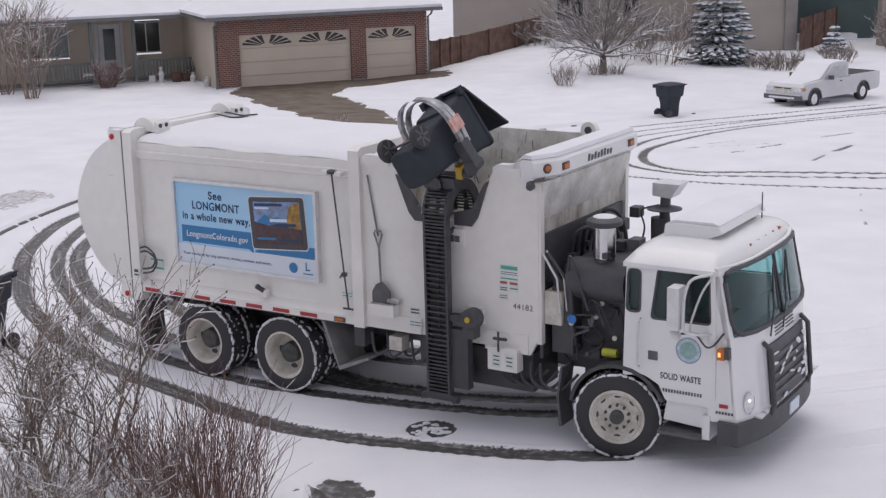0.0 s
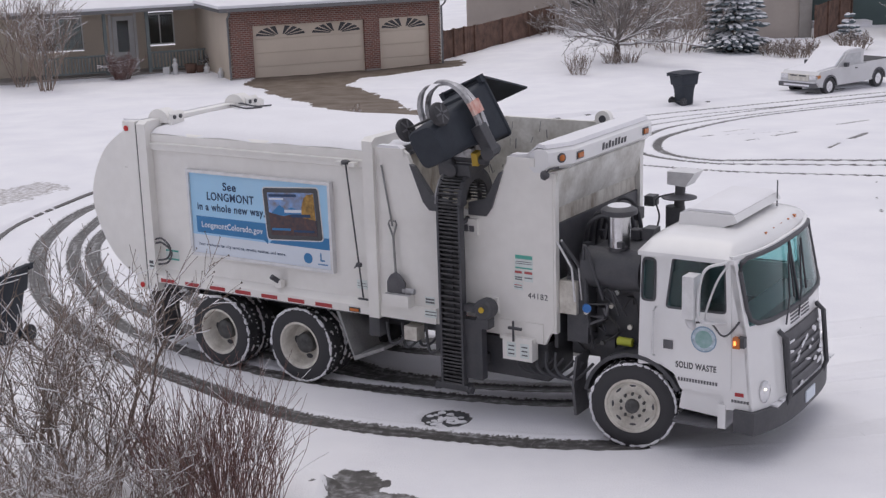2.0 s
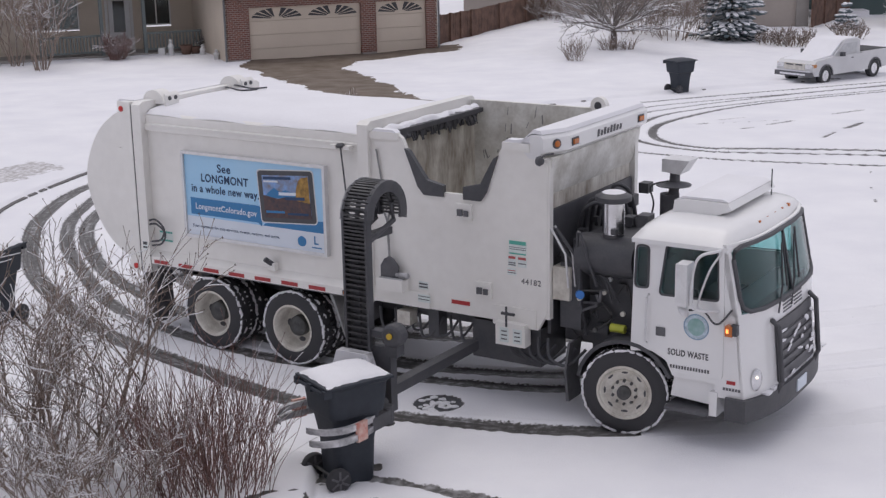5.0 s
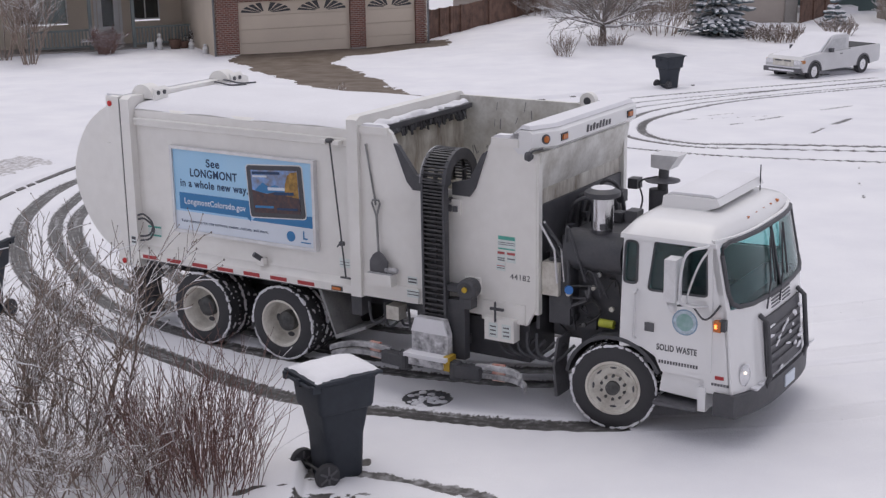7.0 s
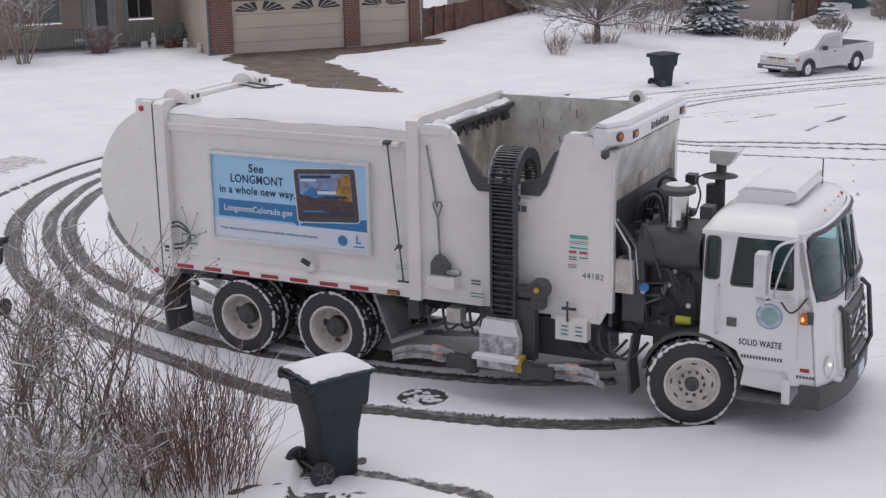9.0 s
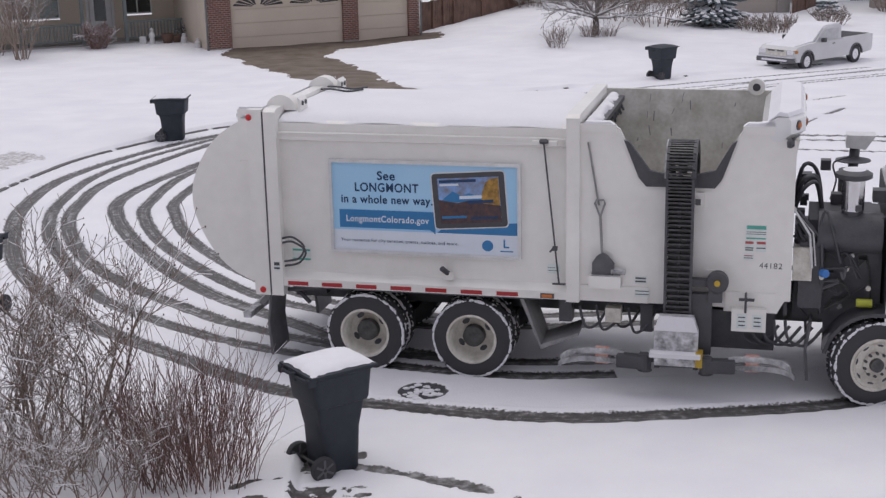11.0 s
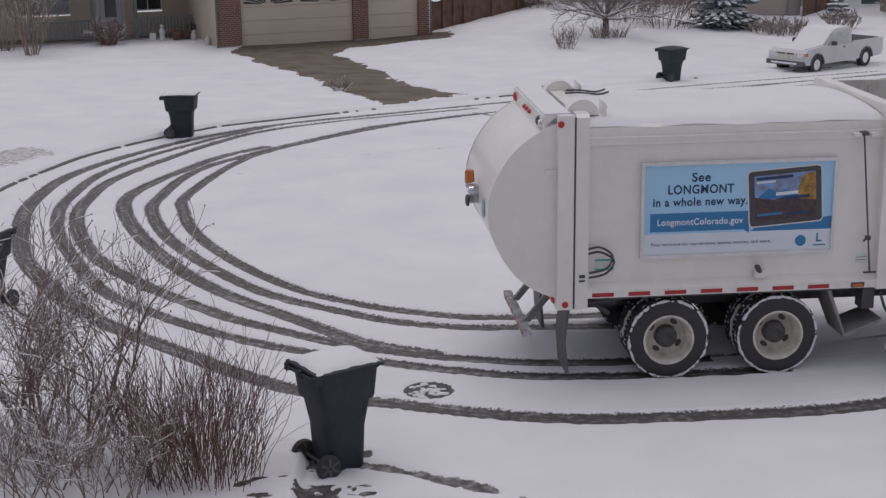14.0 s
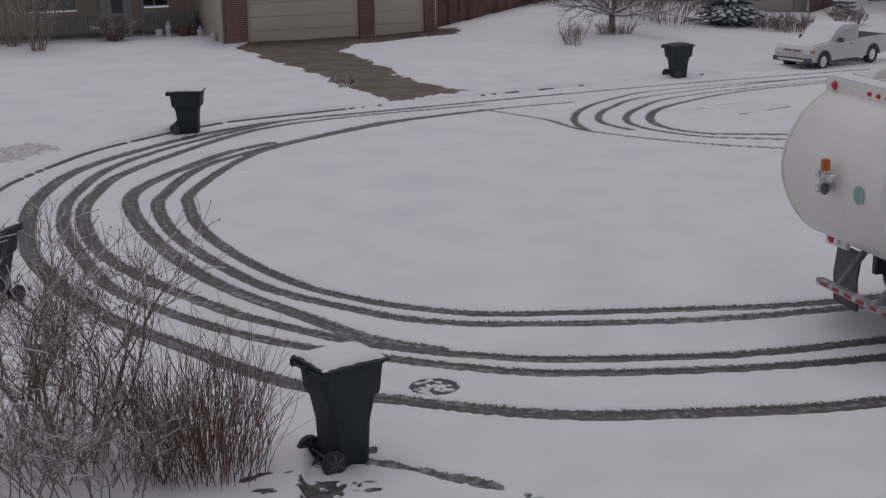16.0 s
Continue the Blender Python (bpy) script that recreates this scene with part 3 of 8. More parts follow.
    for j in range(ny + 1):
        v = j / ny
        y = 0.08 + (W - 0.2) * v
        drop = 0.10 + 0.20 * max(0, 1 - v * 5) + 0.05 * noise.noise(Vector((y * 4, 0.3, 0))) + 0.05 * noise.noise(Vector((y * 23, 2.1, 0)))
        out = 0.16 + 0.10 * max(0, 1 - v * 4) + 0.05 * noise.noise(Vector((y * 6, 7.3, 0)))
        grid.append([bm.verts.new((2.83 + out * math.sin(k / nx * 1.5) + 0.02 * noise.noise(Vector((y * 15, k, 1))), y,
                                   3.27 - drop * (k / nx) ** 1.6 + 0.02 * noise.noise(Vector((y * 17, k * 1.3, 9))))) for k in range(nx + 1)])
    for j in range(ny):
        for k in range(nx):
            bm.faces.new((grid[j][k], grid[j + 1][k], grid[j + 1][k + 1], grid[j][k + 1]))
    for i in range(150):
        y = 0.12 + (W - 0.3) * random.random()
        d = 0.04 + 0.10 * random.random() ** 2
        box(bm, -0.008, 0.008, 0, 0.015 + 0.03 * random.random(), -d, 0.02, pose(2.90 + 0.1 * random.random(), y, 3.17, random.uniform(-20, 20), random.uniform(-30, 20), random.uniform(-40, 40)))
    tagged(part("rubber_curtain", bm, M_BLACK, TRUCK, "ragged black rubber curtain"), kind="stuff")
    bm = bmesh.new()
    box(bm, 2.82, 3.02, 0.12, W - 0.12, 3.20, 3.26)
    part("curtain_bar", bm, M_BLACK, TRUCK)
    bm = bmesh.new()
    nx, ny = 8, 70
    grid = []
    for i in range(nx + 1):
        row = []
        for j in range(ny + 1):
            u, v = i / nx, j / ny
            y = 0.10 + (W - 0.2) * v
            edge = 0.10 * noise.noise(Vector((y * 3.1, 1.7, 0))) + 0.05 * noise.noise(Vector((y * 11, 4.7, 0)))
            x = 2.80 + (0.20 + edge) * u
            h = 0.075 * (1 - abs(2 * u - 1) ** 3) * (0.6 + 0.7 * noise.noise(Vector((x * 6, y * 5, 3.3))))
            row.append(bm.verts.new((x, y, 3.262 + max(0.0, h) - 0.03 * u * u)))
        grid.append(row)
    for i in range(nx):
        for j in range(ny):
            bm.faces.new((grid[i][j], grid[i + 1][j], grid[i + 1][j + 1], grid[i][j + 1]))
    part("curtain_snow", bm, M_SNOW, TRUCK, "clumpy snow on the curtain", smooth=True)
    # black wear edges of the notch
    for pts in ([(3.29, 3.10), (3.35, 3.08), (3.60, 2.74), (3.84, 2.69), (3.84, 2.55), (3.56, 2.55), (3.47, 2.65)],
                [(4.60, 3.12), (4.54, 3.08), (4.36, 2.76), (4.12, 2.70), (4.12, 2.55), (4.36, 2.55), (4.44, 2.66)]):
        bm = bmesh.new()
        prism(bm, pts, -0.04, 0.03)
        part("wear_plate", bm, M_BLACK, TRUCK, "black bolted wear plate", bevel=0.006)
    # canopy over the hopper front
    def canopy(prof, back, y0, y1, y2):
        """A beam along y whose near end is cut back at an angle."""
        bm = bmesh.new()
        rings = [[bm.verts.new((x - (back if x > 5.14 else 0), y0, z)) for x, z in prof]]
        rings += [[bm.verts.new((x, y, z)) for x, z in prof] for y in (y1, y2)]
        for p, q in zip(rings, rings[1:]):
            for i in range(len(p)):
                j = (i + 1) % len(p)
                bm.faces.new((p[i], p[j], q[j], q[i]))
        bm.faces.new(rings[0])
        bm.faces.new(rings[-1][::-1])
        return bm
    part("canopy", canopy([(4.86, 3.26), (4.95, 3.35), (5.04, 3.40), (5.32, 3.40), (5.36, 3.36), (5.36, 3.20), (5.26, 3.12), (5.18, 3.12)], 0.17, -0.02, 0.34, W + 0.06),
         M_WHITE2, TRUCK, "white canopy beam over the hopper", bevel=0.012)
    part("canopy_snow", canopy([(4.93, 3.345), (5.04, 3.41), (5.33, 3.405), (5.30, 3.45), (5.06, 3.46)], 0.16, 0.0, 0.34, W + 0.03), M_SNOW, TRUCK, "snow along the canopy", bevel=0.015, smooth=True)
    bm = bmesh.new()
    prism(bm, [(4.66, 3.285), (5.02, 3.285), (5.02, 3.37), (4.92, 3.34), (4.84, 3.325), (4.72, 3.325)], -0.02, 0.10)
    part("edge_snow", bm, M_SNOW, TRUCK, "snow on the hopper shoulder", bevel=0.012, smooth=True)
    bm = bmesh.new()
    prism(bm, [(2.8, 3.275), (3.17, 3.275), (3.12, 3.31), (2.83, 3.31)], -0.02, 0.08)
    part("edge_snow", bm, M_SNOW, TRUCK, "snow on the hopper edge", bevel=0.012, smooth=True)
    bm = bmesh.new()
    prism(bm, [(5.26, 3.14), (5.30, 3.14), (5.24, 2.75), (5.10, 2.5), (5.06, 2.5), (5.20, 2.76)], 0.02, W)
    part("hopper_front", bm, M_SCRAPED, TRUCK, "curved bare-metal hopper front", smooth=True)
    for y in (0.0, W - 0.09):
        bm = bmesh.new()
        box(bm, 5.18, 5.27, y, y + 0.09, 1.2, 3.12)
        part("front_frame", bm, M_WHITE, TRUCK, bevel=0.01)
    for y in (0.46, 2.30):
        bm = bmesh.new()
        box(bm, 5.355, 5.37, y - 0.085, y + 0.085, 3.235, 3.325)
        lb = part("lamp_bezel", bm, M_BLACK, TRUCK, "black lamp bezel", bevel=0.02)
        bm = bmesh.new()
        box(bm, 5.365, 5.385, y - 0.06, y + 0.06, 3.253, 3.307)
        part("clearance_lamp", bm, M_AMBER, lb, "amber clearance lamp", bevel=0.015)
    bm = bmesh.new()
    lathe(bm, [(0.058, 0), (0.058, 0.012), (0.045, 0.016)], 20, pose(5.275, 0.16, 3.285, 0, 90, -25))
    lb = part("lamp_bezel", bm, M_BLACK, TRUCK, "round black lamp bezel", smooth=True)
    bm = bmesh.new()
    lathe(bm, [(0.040, 0.01), (0.037, 0.022), (0.025, 0.03), (0, 0.032)], 20, pose(5.275, 0.16, 3.285, 0, 90, -25))
    part("side_marker", bm, M_AMBER, lb, "round amber marker lamp", smooth=True)
    # maker's mark, as plain bars
    bm = bmesh.new()
    for i in range(8):
        y = 1.05 + i * 0.088
        hgt = 0.085 if i in (0, 2, 4, 5) else 0.065
        prism(bm, [(y, 3.235), (y + 0.05, 3.235), (y + 0.068, 3.235 + hgt), (y + 0.018, 3.235 + hgt)], 5.361, 5.366, "x")
    part("nameplate", bm, M_BLACK, TRUCK, "row of dark bars")
    bm = bmesh.new()
    lathe(bm, [(0, -0.05), (0.05, -0.04), (0.06, 0), (0.03, 0.04)], 16, pose(5.2, -0.1, 3.12, 0, 90, 0))
    tube(bm, spline([(5.2, -0.1, 3.12), (5.25, -0.1, 3.19), (5.29, 0.05, 3.19)], 5), 0.012)
    part("work_lamp", bm, M_BLACK, TRUCK, "black work lamp", smooth=True)
    # Round white plate; a black plug stands for the shade in its hole.
    for y in (W - 0.05,):
        bm = bmesh.new()
        lathe(bm, [(0.04, -0.05), (0.11, -0.05), (0.11, 0.05), (0.04, 0.05)], 20, pose(4.74, y, 3.39, 90, 0, 0))
        part("holed_plate", bm, M_WHITE, TRUCK, smooth=True)
        bm = bmesh.new()
        lathe(bm, [(0.0, -0.06), (0.05, -0.06), (0.05, 0.06), (0.0, 0.06)], 16, pose(4.74, y, 3.39, 90, 0, 0))
        part("plate_hole_plug", bm, M_BLACK, TRUCK, smooth=True)


def truck_chassis():
    bm = bmesh.new()
    for y in (0.78, 1.58):
        box(bm, -1.2, 7.2, y, y + 0.09, 0.72, 0.98)
    for x in (-1.0, 0.7, 2.2, 3.4, 4.6, 5.4):
        box(bm, x, x + 0.1, 0.8, 1.65, 0.75, 0.95)
    box(bm, -1.0, 5.2, 0.6, 0.78, 0.98, 1.1)
    box(bm, -1.0, 5.2, 1.67, 1.85, 0.98, 1.1)
    part("chassis", bm, M_BLACK, TRUCK, "black chassis frame", bevel=0.01)
    for x in (0.0, 1.4, 6.28):
        bm = bmesh.new()
        rod(bm, (x, 0.2, 0.5), (x, W - 0.2, 0.5), 0.09, 12)
        if x < 5:
            bmesh.ops.create_icosphere(bm, subdivisions=2, radius=0.22, matrix=pose(x, W / 2, 0.52))
        part("axle", bm, M_BLACK, TRUCK, "black axle", smooth=True)
    bm = bmesh.new()
    box(bm, -0.95, 2.3, 0.02, 0.5, 1.06, 1.10)
    box(bm, -0.95, 2.3, W - 0.5, W - 0.02, 1.06, 1.10)
    box(bm, -0.85, -0.6, 0.3, 0.6, 0.9, 1.06)
    part("underbody", bm, M_BLACK, TRUCK)
    # tanks, valves and hoses below the hopper
    for q, n in (((4.15, 5.1, 0.10, 0.75, 0.55, 1.03), "hydraulic_tank"), ((2.5, 2.66, 0.08, 0.3, 0.78, 1.05), "hanger_bracket"), ((3.5, 3.65, 0.1, 0.3, 0.7, 1.05), "hanger_bracket")):
        bm = bmesh.new()
        box(bm, *q)
        part(n, bm, M_BLACK, TRUCK, "black steel " + n.replace("_", " "), bevel=0.02)
    bm = bmesh.new()
    box(bm, 3.08, 3.27, 0.02, 0.2, 0.82, 1.0)
    part("valve_box", bm, M_RIM, TRUCK, "pale grey valve box", bevel=0.015)
    for i in range(7):
        bm = bmesh.new()
        a = Vector((2.75 + 0.2 * i, 0.12 + 0.05 * (i % 3), 0.98))
        tube(bm, spline([a, a + Vector((0.08, -0.05, -0.24 - 0.04 * (i % 2))), a + Vector((0.22, -0.02, -0.22)), a + Vector((0.34, 0.05, -0.02))], 6), 0.018, 6)
        part("hydraulic_hose", bm, M_BLACK, TRUCK, smooth=True)
    for i in range(5):
        bm = bmesh.new()
        a = Vector((4.7 + 0.13 * i, 0.06, 0.95))
        tube(bm, spline([a, a + Vector((0.05, -0.05, -0.22)), a + Vector((0.25, 0, -0.3)), a + Vector((0.45, 0.1, -0.1))], 6), 0.02, 6)
        part("hydraulic_hose", bm, M_BLACK, TRUCK, smooth=True)
    # mud flaps
    for x, z0, z1 in ((-1.28, 0.12, 0.97), (5.50, 0.22, 0.95)):
        for y in (0.02, W - 0.6):
            bm = bmesh.new()
            w = 0.58 if x < 0 else 0.32
            pts = [(x, z1), (x - 0.05, (z0 + z1) / 2), (x - 0.02, z0), (x + 0.02, z0), (x - 0.02, (z0 + z1) / 2), (x + 0.03, z1)]
            prism(bm, pts, y, y + w)
            part("mud_flap", bm, M_GREYP, TRUCK, "dark rubber mud flap", smooth=True)
    bm = bmesh.new()
    prism(bm, [(2.02, 1.06), (2.28, 0.42), (2.75, 0.62), (2.75, 0.66), (2.28, 0.48), (2.07, 1.06)], 0.02, 0.62)
    part("splash_guard", bm, M_SPLASH, TRUCK, "grey splash guard behind the wheels")
    bm = bmesh.new()
    tube(bm, [(-1.0, 0.2, 1.02), (-0.75, 0.06, 0.86)], 0.03)
    tube(bm, [(-1.22, 0.1, 0.99), (-0.6, 0.1, 1.05)], 0.03)
    part("rear_bracket", bm, M_BLACK, TRUCK)
    # rear bumper bar on two arms, lamps
    for y in (0.75, 1.7):
        bm = bmesh.new()
        prism(bm, [(-1.35, 1.05), (-1.25, 1.05), (-1.64, 0.58), (-1.74, 0.58)], y - 0.035, y + 0.035)
        part("bumper_arm", bm, M_SPLASH, TRUCK, bevel=0.006)
    for k in range(6):
        bm = bmesh.new()
        box(bm, -1.796, -1.786, 0.34 + 0.30 * k, 0.50 + 0.30 * k, 0.525, 0.575)
        part("reflector", bm, M_RED, TRUCK, "red reflective strip")
    bm = bmesh.new()
    box(bm, -1.79, -1.68, 0.32, W - 0.32, 0.51, 0.59)
    part("rear_bumper", bm, M_STEELSNOW, TRUCK, "snow-dusted steel rear bumper bar", bevel=0.012)
    bm = bmesh.new()
    box(bm, -1.44, -1.38, -0.06, 0.48, 0.99, 1.16)
    box(bm, -1.44, -1.38, W - 0.48, W + 0.06, 0.99, 1.16)
    part("lamp_panel", bm, M_WHITE, TRUCK, bevel=0.01)
    for y, z, r, m in ((0.1, 1.08, 0.055, M_REDLAMP), (0.24, 1.08, 0.055, M_REDLAMP), (0.38, 1.08, 0.05, M_CHROME), (W - 0.1, 1.08, 0.055, M_REDLAMP),
                       (W - 0.26, 1.08, 0.05, M_CHROME), (0.16, 3.26, 0.05, M_CHROME), (0.34, 3.265, 0.05, M_BLACK),
                       (1.0, 3.27, 0.025, M_REDLAMP), (1.2, 3.27, 0.025, M_REDLAMP), (1.4, 3.27, 0.025, M_REDLAMP), (W - 0.2, 3.27, 0.05, M_REDLAMP)):
        x = -1.44 if z < 2 else -1.60
        bm = bmesh.new()
        lathe(bm, [(r * 1.25, 0), (r * 1.25, 0.015), (r, 0.02), (r * 0.9, 0.035), (0, 0.045)], 18, pose(x, y, z, 0, -90, 0))
        part("tail_lamp", bm, m, TRUCK, smooth=True)
    for x, z, ly in ((-1.33, 1.04, -0.07), (-1.40, 3.28, -0.07)):
        bm = bmesh.new()
        lathe(bm, [(0.04, 0), (0.04, 0.012), (0.028, 0.025), (0, 0.03)], 16, pose(x, ly, z, 90, 0, 0))
        part("side_lamp", bm, M_REDLAMP, TRUCK, "red side lamp", smooth=True)
    # beacon cluster on the tailgate
    bm = bmesh.new()
    lathe(bm, [(0.065, 0), (0.06, 0.13), (0.05, 0.15), (0, 0.155)], 16, pose(-2.36, 1.15, 2.36))
    part("beacon", bm, M_AMBER, TRUCK, "orange beacon", smooth=True)
    bm = bmesh.new()
    box(bm, -2.37, -2.2, 1.05, 1.25, 2.10, 2.32)
    part("beacon_bracket", bm, M_STEELSNOW, TRUCK, bevel=0.03)
    bm = bmesh.new()
    lathe(bm, [(0.075, 0), (0.075, 0.03), (0.055, 0.04), (0, 0.05)], 18, pose(-2.38, 1.08, 2.13, 0, -90, 0))
    part("rear_flasher", bm, M_HUB, TRUCK, "round dark lamp", smooth=True)
    for y, z in ((0.98, 2.28), (1.3, 2.3), (1.28, 2.1)):
        bm = bmesh.new()
        lathe(bm, [(0.06, 0), (0.055, 0.06), (0.04, 0.07), (0, 0.06)], 14, pose(-2.33, y, z, 0, -90, 0))
        part("reverse_lamp", bm, M_CHROME, TRUCK, smooth=True)
    bm = bmesh.new()
    lathe(bm, [(0.12, 0), (0.12, 0.006), (0, 0.006)], 28, pose(-2.265, 0.5, 2.16, 0, -90, 0))
    part("city_seal", bm, M_SEAL, TRUCK, "round green and blue seal")


M_SCRAPED = mat("scraped_pale_steel", (0.82, 0.82, 0.79), 0.5, scale=3.2, vary=0.1, fine=20, tint=(0.46, 0.44, 0.39))
M_SPLASH = mat("grey_splash_guard", (0.30, 0.30, 0.30), 0.7, scale=4, vary=0.4, bump=0.2)
M_SEAL = mat("seal_green_blue", (0.36, 0.48, 0.52), 0.5, scale=7, vary=0.3, tint=(0.16, 0.34, 0.28), fine=20)
M_BLUE = mat("sign_light_blue", (0.30, 0.56, 0.80), 0.5, scale=0.9, vary=0.2, tint=(0.42, 0.66, 0.86))
M_MIDBLUE = mat("sign_blue", (0.035, 0.20, 0.44), 0.5, scale=2, vary=0.1)
M_NAVY = mat("sign_navy", (0.015, 0.05, 0.13), 0.5, scale=4, vary=0.1)
M_PALE = mat("sign_pale", (0.70, 0.76, 0.84), 0.5, scale=2, vary=0.05)
M_ALU = mat("aluminium_frame", (0.72, 0.72, 0.73), 0.4, 0.3, scale=8, vary=0.15)
M_SCREEN = mat("tablet_picture", (0.18, 0.36, 0.70), 0.4, scale=7, vary=0.5, fine=24, tint=(0.20, 0.13, 0.06))


def truck_wheel(x, side_y, out, dual, r=0.505, label=""):
    """A wheel whose own origin is the hub; out is -1 on the near side."""
    w = new("wheel")
    w.parent = TRUCK
    tagged(w, label or "black truck wheel with cream rim and snow in the tread")
    w.location = (x, side_y, 0.505)
    turn = pose(0, 0, 0, 90 if out < 0 else -90, 0, 0)
    for k in range(2 if dual else 1):
        off = -0.33 * k
        bm = bmesh.new()
        prof = [(0.30, -0.26), (0.36, -0.275), (0.44, -0.27), (0.49, -0.245), (r, -0.20), (r, -0.06), (0.49, -0.015), (0.44, 0.01), (0.36, 0.015), (0.30, 0.0)]
        lugs = bmesh.new()
        lathe(bm, [(a, h + off) for a, h in prof] + [(0.30, -0.26 + off)], 48, turn, caps=False)
        for i in range(48):
            a = 2 * math.pi * i / 48
            for h0 in (-0.245, -0.095):
                box(lugs, r - 0.012, r + 0.012, -0.019, 0.019, h0 + off, h0 + 0.075 + off, turn @ pose(0, 0, 0, 0, 0, math.degrees(a) + (3 if h0 < -0.2 else 0)))
        part("tyre", bm, M_RUBBER, w, "black rubber tyre", smooth=True)
        tagged(part("tread", lugs, M_RUBBER, w), kind="stuff")
        bm = bmesh.new()
        for i in range(260):
            a = random.random() * 2 * math.pi
            edge = random.random() < 0.7
            h = (-0.035 + 0.03 * random.random() if edge else random.choice((-0.25, -0.14)) + 0.04 * random.random()) + off
            rr = r - (0.012 * random.random() if edge else 0.004)
            bmesh.ops.create_icosphere(bm, subdivisions=1, radius=0.015 * (0.5 + random.random()),
                                       matrix=turn @ pose(rr * math.cos(a), rr * math.sin(a), h, 0, 0, math.degrees(a)) @ Matrix.Diagonal((1, 2.2, 1.1, 1)))
        tagged(part("tread_snow", bm, M_SNOW, w, "snow packed in the tread", smooth=True), kind="stuff")
    bm = bmesh.new()
    dish = -0.20 if dual else -0.03
    lathe(bm, [(0.31, 0.005), (0.325, 0.015), (0.30, 0.02), (0.285, 0.0), (0.275, dish + 0.04), (0.24, dish), (0.15, dish - 0.01), (0.14, dish + 0.02), (0.0, dish + 0.02)], 40, turn, caps=False)
    part("rim", bm, M_RIM, w, "cream painted steel rim", smooth=True)
    bm = bmesh.new()
    bm.free()
    # The dish is unbroken; black discs carry the shade of its holes.
    for i in range(4 if dual else 8):
        a = 2 * math.pi * i / (4 if dual else 8)
        rr = 0.205 if dual else 0.236
        bm = bmesh.new()
        lathe(bm, [(0.046 if dual else 0.034, 0), (0.046 if dual else 0.034, 0.008), (0, 0.009)], 14,
              turn @ pose(rr * math.cos(a), rr * math.sin(a), dish) @ Matrix.Rotation(a, 4, 'Z') @ Matrix.Diagonal((0.7 if dual else 0.42, 1.15, 1, 1)))
        part("rim_hole_disc", bm, M_BLACK, w, "black disc standing for a shaded hole in the rim")
    bm = bmesh.new()
    if dual:
        lathe(bm, [(0.145, dish), (0.135, dish + 0.10), (0.10, dish + 0.125), (0, dish + 0.13)], 24, turn)
    else:
        lathe(bm, [(0.085, dish), (0.08, dish + 0.07), (0.0, dish + 0.08)], 20, turn)
        nuts = bmesh.new()
        for i in range(10):
            a = 2 * math.pi * (i + 0.5) / 10
            lathe(nuts, [(0.018, 0), (0.018, 0.04), (0, 0.042)], 8, turn @ pose(0.14 * math.cos(a), 0.14 * math.sin(a), dish))
        tagged(part("nut_ring", nuts, M_HUB, w), kind="stuff")
    part("hub", bm, M_HUB, w, "grimy metal hub", smooth=True)
    return w


def on_side(x, z, y=0.0):
    """A plane on the truck's near side for letters: x forward, y up."""
    return Matrix.Translation((x, y, z)) @ pose(0, 0, 0, 90, 0, 0)


